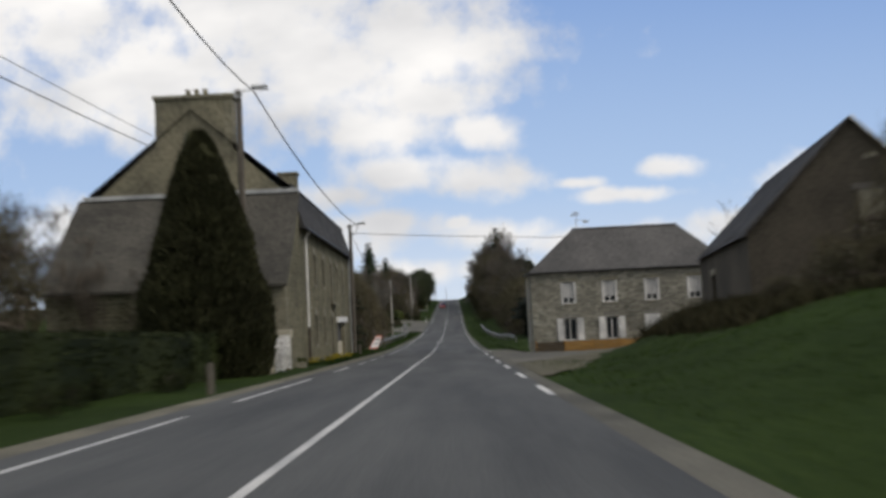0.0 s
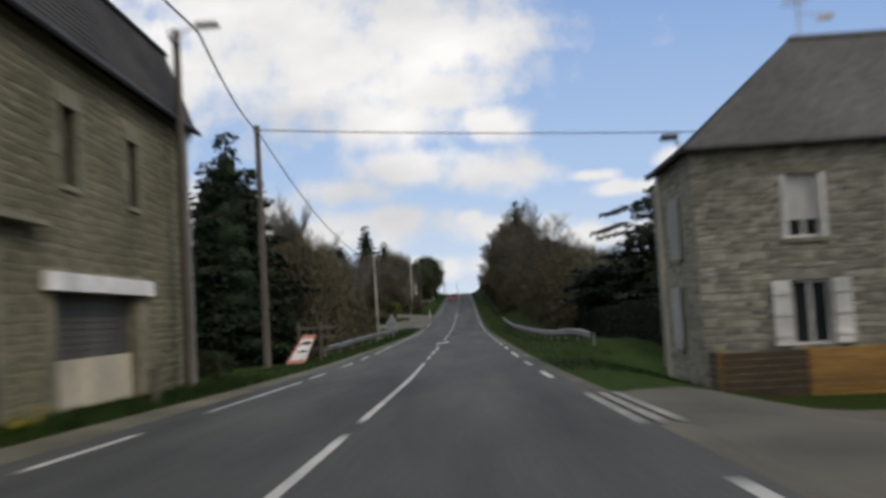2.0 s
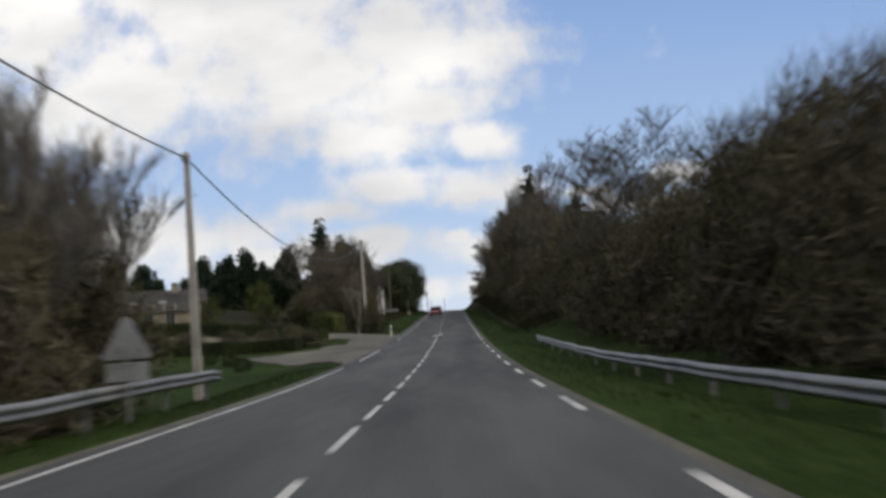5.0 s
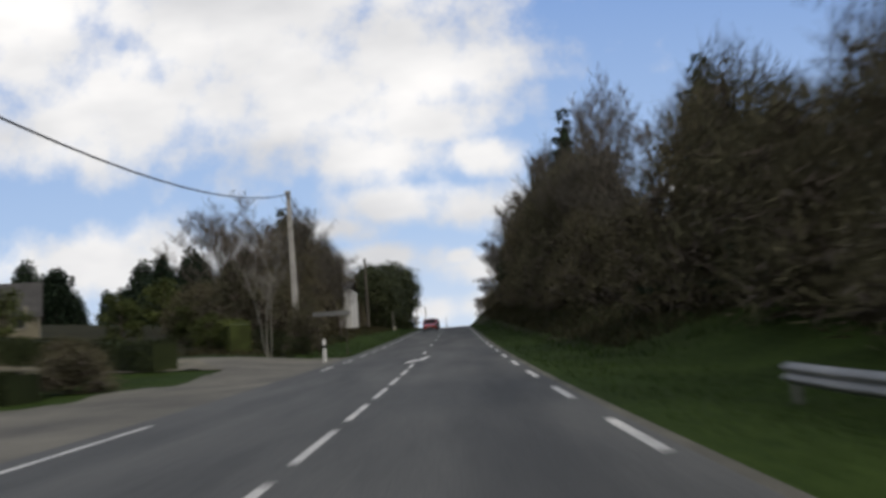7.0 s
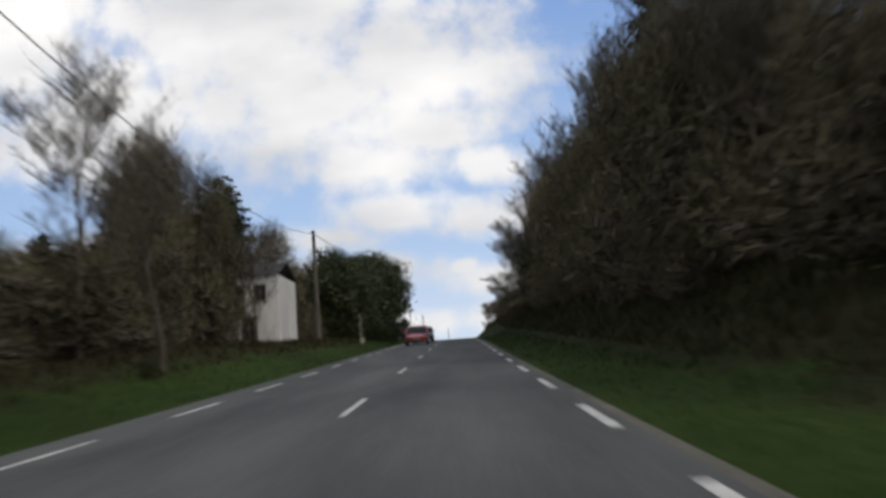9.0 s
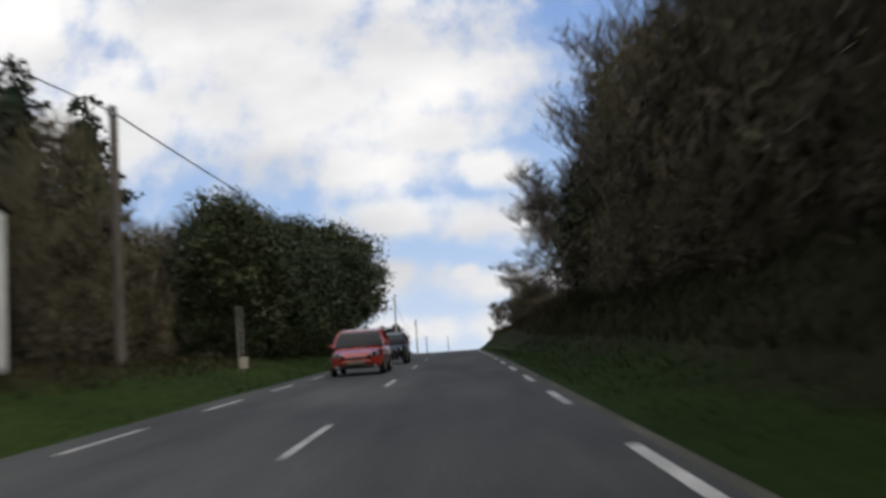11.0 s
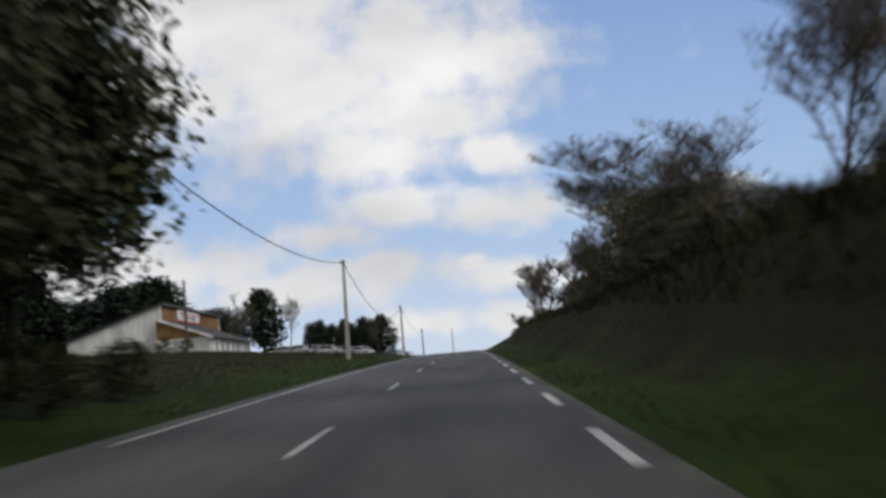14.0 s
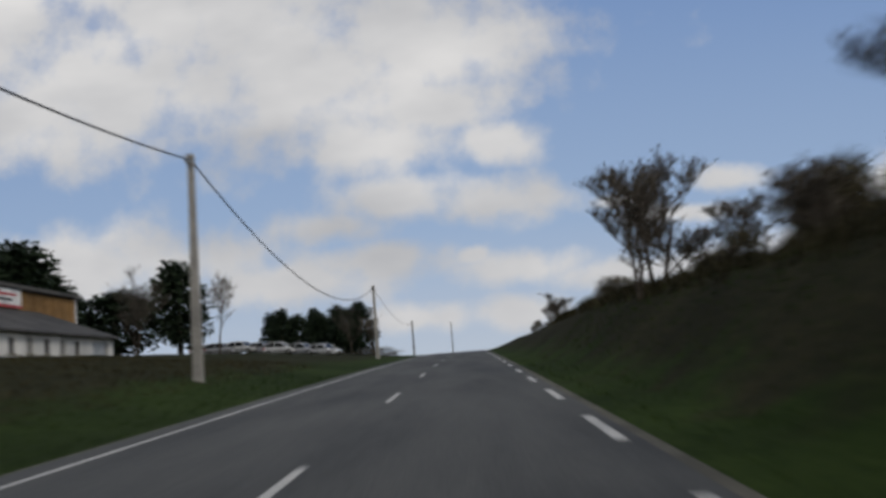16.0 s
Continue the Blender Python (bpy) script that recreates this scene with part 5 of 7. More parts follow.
set_at(cypress(), at(-7.3, 36.0))
cedar = conifer("cedar", 10.4, 11.5, 21, M_CEDAR, "dark blue-green cedar with flat tiered boughs", tiers=26, flat=True, per=11, bare=0.08)
set_at(cedar, at(15.8, 115.5, 40, 1.04, 1.04))
set_at(conifer("cedar", 4.8, 9.4, 22, M_CEDAR, "low spreading dark cedar with long boughs over the hedge", tiers=13, flat=True, per=11, bare=0.42), at(11.0, 115.5))
spread(SPRUCE, [(-13.8, 113.0, 1.4, 1.56), (-18.6, 115.6, 1.35, 1.36), (-23.5, 113, 1.3, 0.6), (-17.0, 121, 1.2, 1.1), (13.5, 197, 0.7, 0.5), (12.5, 203, 0.7, 0.76), (14.0, 112, 0.9, 0.42), (17.2, 112.5, 1.1, 0.52), (20.5, 113, 1.2, 0.6), (24.5, 116, 1.2, 0.66), (13, 256, 0.9, 1.12), (12.5, 302, 0.9, 1.0), (12.0, 311, 0.9, 0.98), (-15.6, 276, 0.5, 0.45), (-19, 278, 0.6, 0.5), (24, 62, 0.9), (-24.4, 320, 1.45, 1.26), (-17.5, 292, 1.1, 1.0), (-11.9, 114.5, 0.62, 0.34), (-16.2, 111.0, 0.85, 0.4), (-13.0, 115.4, 1.1, 0.86), (-15.2, 112.4, 0.95, 0.7)], "conifers")

spread(SPRUCE, [(20.2, 160.8, 0.8, 1.0), (15.0, 138.0, 0.55, 0.72)], "conifers", True)

# heights of the crowns on the right bank, along the road
RIGHT_TOP = [(118, 6.2), (127, 7.0), (153, 9.2), (165, 7.4), (184, 6.8), (195, 8.6), (213, 10.0), (228, 11.0), (238, 13.8), (257, 14.6), (285, 14.6), (318, 14.2), (330, 10.6), (350, 9.4), (366, 10.0), (376, 7.0), (386, 4.5), (420, 3.0), (470, 2.0)]
SPOTS = []
for k in range(26):
    y = 119 + 3.35 * k
    x = (10.6, 13.4, 11.8)[k % 3] + rnd(0, 1.0)
    if y < 126:
        continue
    SPOTS.append((x, y, rnd(0.95, 1.2), 0.80 * blend(RIGHT_TOP, y) / 5.0 * rnd(0.9, 1.1)))
for k in range(45):
    y = 205 + 3.6 * k
    x = (10.2, 13.2, 11.4)[k % 3] + rnd(0, 1.0)
    if 306 < y or 207 < y < 220:
        continue
    SPOTS.append((x, y, rnd(1.0, 1.25), (0.45 if y < 233 else 0.66 if y < 298 else 0.52 if y < 324 else 0.58) * blend(RIGHT_TOP, y) / 5.0 * rnd(0.88, 1.12)))
for k in range(17):
    SPOTS.append((9.0 + rnd(0, 0.9), 237 + 4.0 * k, rnd(0.42, 0.6), rnd(0.42, 0.75)))
for k in range(22):
    SPOTS.append((8.6 + rnd(0, 4), 366 + 4.6 * k, rnd(0.3, 0.5), rnd(0.12, 0.26)))
SPOTS += [(9.6, 340, 0.6, 0.3), (9.2, 344, 0.55, 0.34), (9.2, 347.5, 0.7, 0.55), (9.0, 352.0, 0.75, 0.7), (9.8, 355.5, 0.7, 0.75), (8.2, 358.5, 0.4, 0.45), (11.0, 343, 0.5, 0.24), (10.2, 338, 0.5, 0.22), (10.4, 331, 0.5, 0.22), (10.6, 325, 0.6, 0.25)]
SPOTS += [(10.6, 380, 0.5, 0.42), (12.0, 383, 0.6, 0.5), (13.2, 388, 0.6, 0.5), (12.5, 378, 0.6, 0.55), (14.5, 384, 0.7, 0.5)]
# left: rounded shrubs beyond the spruces, then a low dark belt before the cottage
LEFT_TOP = [(118, 7.2), (122, 7.8), (129, 7.5), (137, 6.6), (146, 5.2), (151, 3.8)]
for k in range(14):
    y = 118.5 + 2.4 * k
    SPOTS.append(((-9.9, -12.4)[k % 2] - rnd(0, 0.8), y, rnd(0.85, 1.05), blend(LEFT_TOP, y) / 5.0 * rnd(0.9, 1.08)))
for k in range(10):
    SPOTS.append((-10.2 - 2.8 * (k % 2) - rnd(0, 1.0), 220 + 2.8 * k, rnd(0.75, 0.95), rnd(0.62, 0.85)))
SPOTS += [(-10.8, 247, 0.7, 1.2), (-10.3, 253, 0.7, 1.5), (-10.9, 257.5, 0.66, 1.5), (-11.9, 261.5, 0.55, 1.4), (-12.4, 251, 1.0, 1.75), (-13.6, 256, 1.1, 1.8), (-14.5, 260, 0.9, 1.7), (-17.5, 264, 1.0, 1.8), (-9.9, 274.5, 0.45, 0.9), (-10.6, 281, 0.5, 0.5), (-12, 284, 0.7, 0.9), (-10.4, 287, 0.5, 0.5), (-13, 286, 1.0, 1.7), (-12.8, 293.5, 0.7, 1.1), (-12.4, 299, 0.8, 1.2), (-14.5, 303, 0.9, 1.3)]
SPOTS += [(-6.4, 213.5, 0.35, 0.42), (-6.8, 217, 0.4, 0.5), (-7.2, 221, 0.45, 0.5), (13.6, 119, 0.8, 1.0), (-15, 28, 0.6, 0.55), (-17, 40, 0.8, 1.3), (-20, 43, 0.8, 1.0), (-13.5, 20, 0.5, 0.5), (-24, 44, 1.1, 1.1), (-12, 44, 0.5, 0.6), (17.6, 34.5, 0.9, 1.0), (16.6, 30, 0.6, 0.6), (20, 31, 0.9, 1.0), (19.5, 37, 0.8, 0.9), (15.6, 33.5, 0.45, 0.35), (13.4, 31.0, 0.4, 0.26), (14.4, 34.0, 0.5, 0.36), (12.4, 33.5, 0.35, 0.16), (14.6, 35.5, 0.35, 0.2), (-27, 108, 1.2, 1.0), (-32, 106, 1.2, 1.0)]
SPOTS += [(-9.5, 190, 0.5, 0.22), (-12, 189, 0.6, 0.26), (-15, 191.5, 0.6, 0.26), (-18, 190, 0.6, 0.28), (-11, 194, 0.5, 0.26), (-21, 192, 0.6, 0.3), (-24, 190, 0.7, 0.3)]
spread(SCRUB, SPOTS, "roadside thickets")
SPOTS = [(-48 + 6.5 * k, 598 + rnd(0, 30), 1.4, rnd(0.35, 0.6)) for k in range(16)]
SPOTS += [(-34 - 4.2 * k, 326 + rnd(0, 8), 1.5, rnd(1.5, 1.9)) for k in range(12)]
SPOTS += [(-13.5 - 2.4 * k, 512 + rnd(0, 12), rnd(0.9, 1.2), rnd(1.0, 1.45)) for k in range(9)]
spread(FAR_SCRUB, SPOTS, "far thickets")
SPOTS = [(-18.5, 48, 0.95), (-22, 50, 1.0), (-25, 56, 1.1), (-20, 44, 0.85), (-16.6, 46.5, 0.75), (-29, 58, 1.1), (-10.4, 39.2, 0.45, 0.62), (-14.0, 43.2, 0.4, 0.6)]
SPOTS += [(-9.9, 235.5, 0.95, 0.92), (-13.8, 252, 1.1), (-14.5, 277, 1.0), (-6.7, 233.4, 0.7, 0.62), (-9.4, 259.5, 0.6, 0.8), (-11.8, 226.0, 0.95, 0.95), (-15.5, 236, 1.0, 0.9)]
for k in range(8):
    y = 147 + 6.0 * k
    SPOTS.append((13.6 + rnd(0, 3), y, 0.1 * blend(RIGHT_TOP, y) * rnd(0.8, 0.95)))
SPOTS += [(10.4 + 1.3 * (k % 2), 306.5 + 3.4 * k, 0.75, 0.72 + 0.1 * (k % 3)) for k in range(4)]
SPOTS += [(10.6, 347, 0.7, 0.62), (12.0, 367, 0.6, 0.5), (14.5, 371, 0.6, 0.42)]
for k in range(17):
    y = 207 + 6.4 * k
    SPOTS.append(((10.6, 13.8)[k % 2] + rnd(0, 1.2), y, rnd(0.95, 1.2), (0.092, 0.106)[k % 2] * blend(RIGHT_TOP, y) * rnd(0.9, 1.12)))
SPOTS += [(15.5, 396, 0.35), (17, 388, 0.4), ]
SPOTS += [(-29.3, 450, 0.8, 0.86), (-23.5, 458, 0.7, 0.75), (-13.5, 486, 0.6, 0.8), (-11, 489, 0.5, 0.6)]
SPOTS += [(28, 70, 1.25), (26, 76, 0.9)]
spread(BARE, SPOTS, "bare trees")
BIG = [bare_tree("bare_tree", 11.0, s, 0.58, 0.16, density=1.4, label="tall spreading leafless tree with a fine twiggy crown on the bank", thick=0.95) for s in (91, 92)]
spread(BIG, [(10.4, 322.5, 1.0, 1.0), (10.0, 330.5, 0.95, 0.98), (10.0, 357.0, 1.05, 0.66), (13.5, 343.0, 0.95, 0.95), (12.8, 174.5, 1.25, 1.2), (14.5, 362, 0.9, 0.85)], "spreading bank trees")
SMALL = [bare_tree("bare_tree", 4.0, s, 0.5, 0.12, density=0.95, label="small leafless tree with a rounded twiggy crown on the bank", stems=2, thick=1.3) for s in (81, 82)]
spread(SMALL, [(6.9, 386.6, 1.12, 1.05), (8.5, 363.0, 1.15, 1.1), (8.2, 368.5, 1.0, 0.85), (8.8, 375.5, 0.8, 0.5), (7.9, 388.5, 1.2, 1.15), (9.6, 391, 0.9, 0.62), (11.2, 389, 0.9, 0.75), (8.4, 432, 0.5, 0.5), (8.9, 446, 0.5, 0.6), (7.4, 419, 0.5, 0.4)], "small bank trees")
M_PALEBARK = mottled("pale_birch_bark", (0.17, 0.165, 0.14), (0.34, 0.33, 0.29), 0.85, 0.9, 10.0, 0.3, 0.01, stretch=(1, 1, 0.3))
BIRCH = bare_tree("birch", 6.4, 84, 0.36, 0.42, M_TWIGPALE, 0.62, "slender leafless tree with several pale stems beside the drive", stems=3, bark=M_PALEBARK, thick=0.55)
set_at(BIRCH, at(-7.2, 208.2))
SPOTS = [(-15, 134, 1.1, 1.22), (-17.5, 137, 1.1, 1.2), (-16.2, 146, 1.1, 1.3), (-13.6, 147, 0.9, 0.95), (-11.8, 150, 0.9, 0.76), (-13, 154.5, 0.9, 0.76)]
for k in range(15):
    y = 120 + 3.1 * k
    SPOTS.append((12.0 + 1.5 * (k % 2) + rnd(0, 1.0), y, rnd(0.6, 0.8), 0.1 * blend(RIGHT_TOP, y) * rnd(0.62, 0.8)))
spread(POPLAR, SPOTS, "upright bare trees")
spread(POPLAR, [(-12.9, 134.5, 1.0, 1.36), (-15.9, 134.0, 1.1, 1.58), (-14.4, 136.5, 1.0, 1.3), (-17.6, 135.5, 1.1, 1.5), (-9.9, 140.5, 0.9, 0.92), (-10.4, 143.5, 0.9, 0.9)], "upright bare trees", True)
spread(BARE, [(24.6, 82.0, 0.95, 1.2), (27.2, 84.0, 1.0, 1.25)], "bare trees", True)
spread(LAUREL, [(-8.9 - 1.4 * (k % 2), 296.5 + k * 3.7, 0.95 + 0.02 * k, (1.0, 1.1, 0.96)[k % 3] + 0.012 * k) for k in range(10)] + [(-12.5, 334, 1.1, 1.15), (13.6, 320.5, 0.9, 0.52), (15.4, 326, 0.95, 0.58)], "evergreen screen")
spread(TALL_LAUREL, [(-7.9, 328.5, 1.2, 1.2), (-8.6, 334.5, 1.2, 1.26), (-9.7, 338.5, 0.95, 1.1)], "tall evergreens")
spread(PINE, [(-26.6, 455, 1.55, 1.08), (-70, 420, 1.5), (-78, 405, 1.0), (-84, 412, 1.0), (-46, 330, 1.3), (-42, 332, 1.1), (-37, 331, 1.2), (-33, 330, 1.1)]
       + [(-48 - 6 * k, 318 + rnd(0, 40), rnd(0.9, 1.15)) for k in range(14)]
       + [(-37 - 2.4 * k, 448 + rnd(0, 24), rnd(1.5, 2.0), 0.86 + 0.03 * min(k, 10) + rnd(-0.06, 0.06)) for k in range(15)] 
       + [(-3.0, 840, 1.0, 0.3), (23.5, 80, 0.8, 0.66)]
       + [(-50 - 4.4 * k, 333 + 7 * (k % 3), 1.0, (0.84, 0.56, 0.74, 0.62)[k % 4]) for k in range(12)], "pines")
spread(PINE, [(-40.2, 306.3, 1.0, 1.2), (-37, 308, 0.95, 1.14), (-34, 307, 0.9, 1.08), (-31.4, 310, 1.0, 1.16), (-28.6, 309, 0.9, 1.0)]
       + [(13.4, 317, 1.1, 1.05), (10.3, 311, 1.05, 0.9), (13.0, 305, 1.0, 1.1), (12.9, 297, 1.1, 1.1), (12.4, 286, 1.0, 1.05), (12.8, 274, 1.1, 1.1), (12.6, 262, 1.0, 1.05)]
       # Back row added to keep sky light off the bank and deepen the pines.
       + [(17.0 + 2.5 * (k % 3), 260 + 5.0 * k, 1.2, rnd(0.9, 1.1)) for k in range(11)]
       + [(-42 - 4.2 * k, 345 + 9 * (k % 3), rnd(1.2, 1.5), rnd(0.85, 1.15)) for k in range(18)]
       + [(-34 - 3.4 * k, 336 + 3 * (k % 2), 1.3, rnd(0.75, 0.95)) for k in range(7)]
       + [(-14.5 - 2.1 * k, 505 + rnd(0, 14), rnd(1.0, 1.3), rnd(0.7, 0.95)) for k in range(8)], "pines", True)
M_DIRT = mottled("trodden_dirt", (0.055, 0.052, 0.034), (0.13, 0.12, 0.082), 0.95, 0.5, 14.0, 0.7, 0.02)
M_OLDPAINT = mottled("worn_paint", (0.14, 0.14, 0.135), (0.36, 0.36, 0.35), 0.8, 1.5, 9.0, 0.15, 0.004)


# ---- paved aprons ----
def apron(name, edge_near, edge_far, a, b, mat, label, lift=0.03):
    m = MB()
    n, c = int((b - a) / 0.5), 44
    for k in range(n + 1):
        y = a + (b - a) * k / n
        x0, x1 = blend(edge_near, y), blend(edge_far, y) + 0.35 * noise.noise((y * 0.6, 2.0, 0.0))
        for j in range(c + 1):
            x = x0 + (x1 - x0) * j / c
            m.v.append((x, y, max(land_z(x, y) + lift, road_z(y) - 0.016 + 0.0004 * j if abs(x) < 4.5 else -99)))
    for k in range(n):
        for j in range(c):
            q = k * (c + 1) + j
            m.f.append((q, q + 1, q + c + 2, q + c + 1))
    return tagged(part(name, m, mat, smooth=True), label, "pavement", kind="structure")


apron("yard_entrance", [(30, 3.5), (62.0, 3.5), (63.4, 5.6), (65.0, 8.3), (66.6, 12.0), (68.4, 20.0)], [(34, 3.7), (39, 5.2), (43, 6.8), (46.5, 8.0), (50.5, 10.4), (54, 14.0), (58, 22.0), (61, 26.5), (68.4, 27.0)], 34, 68.4, M_OLDASPH, "worn gritty asphalt yard entrance beside the road")
apron("dirt_edge", [(30, 3.55), (36, 3.6), (44, 5.5), (52, 8.5)], [(24, 3.7), (27, 4.6), (31, 5.5), (37, 6.7), (41, 7.4), (46, 8.8), (52, 12.5)], 24, 52, M_DIRT, "brown dirt strip along the grass", 0.022)
apron("lay_by", [(160, -3.5), (210, -3.5)], [(161, -3.6), (166, -4.8), (172, -8.2), (180, -11.8), (186, -8.2), (192, -6.6), (199, -7.2), (203, -10.0), (206, -12.0), (209, -4.2)], 161, 209, M_OLDASPH, "worn asphalt lay-by and drive mouth")
apron("drive", [(198, -7.0), (206, -10)], [(198, -9), (201, -22), (206, -24)], 198, 206, M_GRAVEL, "pale gravel drive", 0.035)
for k in range(3):
    dash(3.1 + 0.2 * k, 0.12, 57.0, 61.8, mat=M_OLDPAINT)


# ---- hedges and low growth ----
def hedge(pts, h, w, mat, label, seed, per=420, size=0.06):
    """A clipped hedge along (x, y) points: twiggy core and leafy faces."""
    random.seed(seed)
    core, lv = MB(), MB()
    for (xa, ya), (xb, yb) in zip(pts, pts[1:]):
        L = math.hypot(xb - xa, yb - ya)
        ux, uy = (xb - xa) / L, (yb - ya) / L
        n = max(1, int(L / 1.0))
        for k in range(n):
            p, q = k / n, (k + 1) / n
            c = []
            for t in (p, q):
                cx, cy = xa + (xb - xa) * t, ya + (yb - ya) * t
                z = land_z(cx, cy)
                for s in (-0.42, 0.42):
                    c.append((cx - uy * w * s, cy + ux * w * s, z - 0.1))
                    c.append((cx - uy * w * s, cy + ux * w * s, z + h * 0.93))
            i = len(core.v)
            core.v += c
            core.f += [(i, i + 1, i + 5, i + 4), (i + 2, i + 3, i + 7, i + 6), (i + 1, i + 3, i + 7, i + 5), (i, i + 1, i + 3, i + 2), (i + 4, i + 5, i + 7, i + 6)]

        def place():
            t, s = rnd(0, 1), rnd(-0.5, 0.5)
            cx, cy = xa + (xb - xa) * t, ya + (yb - ya) * t
            if random.random() < 0.35:
                v = h * rnd(0.95, 1.04)
            else:
                s, v = math.copysign(rnd(0.42, 0.53), s), h * rnd(0.0, 1.0)
            v *= 1 + 0.06 * noise.noise((cx * 0.7, cy * 0.7, 1.0))
            return Vector((cx - uy * w * s, cy + ux * w * s, land_z(cx, cy) + v))

        leaf_cloud(lv, int(per * L), place, size)
    root = thing("hedge", Matrix(), label, "hedge")
    part("core", core, mat, root)
    part("leaves", lv, mat, root)
    return root


hedge([(-7.2, -14.0), (-7.2, 8.0), (-7.1, 24.0), (-6.7, 41.0)], 1.5, 1.1, M_HEDGE, "clipped dull-green garden hedge beside the road", 41, 300)
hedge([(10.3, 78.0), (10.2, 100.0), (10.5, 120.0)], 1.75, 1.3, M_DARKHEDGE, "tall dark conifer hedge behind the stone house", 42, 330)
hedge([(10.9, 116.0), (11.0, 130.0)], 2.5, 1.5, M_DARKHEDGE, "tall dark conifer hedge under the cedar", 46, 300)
hedge([(-36.0, 211.0), (-20.0, 205.0), (-14.5, 203.0), (-9.2, 198.5)], 1.1, 1.2, M_HEDGE, "low dark garden hedge along the lay-by", 43, 330)
hedge([(-9.5, 213.0), (-14.0, 226.0)], 1.5, 1.2, M_LIGHTBUSH, "clipped green garden hedge rising with the slope", 44, 330)
hedge([(-20.0, 189.0), (-9.5, 187.0)], 0.8, 1.6, M_HEDGE, "low tangled hedge at the lay-by's edge", 45, 330)
spread(BUSH, [(-5.6 - 0.5 * (k % 3), 2 + k * 2.6, rnd(0.45, 0.65)) for k in range(12)] + [(-12 - rnd(0, 8), 207 + k * 3, rnd(0.6, 1.0)) for k in range(9)]
       + [(-6.6, 208.8, 1.0), (-6.3, 212.5, 0.9), (-7.8, 211, 1.2), (-5.9, 216.5, 0.6), (-8.4, 218.5, 0.9), (-7.6, 292.5, 1.4), (-8.8, 294, 1.7), (-10.0, 292.0, 1.7), (-24, 399, 1.3), (-22.2, 399.5, 1.1), (-26, 398.5, 1.2), (-7.9, 222, 0.8), (-9.5, 168, 0.8), (-11, 172, 0.9), (-13, 176, 0.7), (-7.4, 43.5, 0.5), (-5.3, 45.0, 0.22), (-5.3, 46.4, 0.25), (-6.4, 231.0, 0.5), (-5.25, 53.8, 0.3), (-5.4, 57.7, 0.25), (-5.5, 61.0, 0.3), (-5.6, 75.2, 0.8), (-6.4, 76.5, 0.9), (9.2, 57, 0.15)] + [(-6.9 - 0.5 * (k % 2), 297 + 2.6 * k, rnd(1.1, 1.6)) for k in range(17)], "garden bushes")
spread(LBUSH, [(-22, 214, 1.3), (-17.5, 219, 0.9), (-14.5, 222, 0.8), (-24, 250, 1.4), (-11.5, 214.5, 0.6)], "spring bushes")


def tufts(name, n, area, hmin, hmax, mat, label, seed, lean=0.35):
    """Many grass or weed blades standing on the ground."""
    random.seed(seed)
    m = MB()
    for _ in range(n):
        x, y = area()
        z = land_z(x, y) - 0.02
        h = rnd(hmin, hmax)
        a = rnd(0, 2 * math.pi)
        dx, dy = math.cos(a) * 0.012 * (1 + h * 4), math.sin(a) * 0.012 * (1 + h * 4)
        lx, ly = rnd(-lean, lean) * h, rnd(-lean, lean) * h
        m.tri((x - dx, y - dy, z), (x + dx, y + dy, z), (x + lx, y + ly, z + h))
    ob = part(name, m, mat)
    return tagged(ob, label, "grass", kind="stuff")


M_BLADE = foliage("grass_blades", (0.013, 0.030, 0.006), (0.040, 0.068, 0.016), 0.8)
M_DRY = foliage("dead_bracken", (0.020, 0.020, 0.010), (0.062, 0.054, 0.029), 0.9)
tufts("verge_grass", 34000, lambda: (rnd(3.72, 7.5), rnd(70, 400)), 0.04, 0.13, M_BLADE, "short green verge grass", 51)
tufts("verge_grass", 14000, lambda: (rnd(4.0, 14), rnd(4, 36)), 0.04, 0.12, M_BLADE, "short green grass on the bank", 52)
tufts("verge_grass", 22000, lambda: (-rnd(3.9, 6.5), random.choice((rnd(64, 160), rnd(208, 400)))), 0.04, 0.14, M_BLADE, "short green verge grass", 53)
tufts("wall_foot_grass", 5000, lambda: (-rnd(4.2, 5.6), rnd(47, 76)), 0.05, 0.25, M_BLADE, "weedy grass at the house's foot", 54)
tufts("rough_growth", 46000, lambda: (rnd(6.8, 14), rnd(196, 420)), 0.15, 0.5, M_DRY, "dead bracken and brambles on the bank", 55, 0.8)
tufts("rough_growth", 10000, lambda: (rnd(5.4, 12), rnd(190, 320)), 0.1, 0.3, M_BLADE, "green brambles on the bank", 56, 0.8)
tufts("rough_growth", 9000, lambda: (rnd(8.2, 14), rnd(302, 356)), 0.3, 0.9, M_DRY, "tall dead bracken below the trees", 61, 0.9)
tufts("rough_growth", 12000, lambda: (-rnd(6.4, 12), rnd(209, 290)), 0.08, 0.34, M_DRY, "dead bracken on the left bank", 57, 0.8)
tufts("rough_growth", 30000, lambda: (-rnd(6.5, 30), rnd(338, 412)), 0.06, 0.22, M_DRY, "brown rough field grass", 58, 0.8)
tufts("rough_growth", 16000, lambda: (rnd(9.2, 18), rnd(27, 44)), 0.12, 0.6, M_DRY, "dead growth on the mound by the barn", 59, 0.8)
M_YELLOW = foliage("yellow_flowers", (0.30, 0.24, 0.02), (0.45, 0.36, 0.04), 0.7)
random.seed(60)
mb = MB()
clumps = [(-rnd(4.6, 5.4), rnd(46.5, 62)) for _ in range(26)]
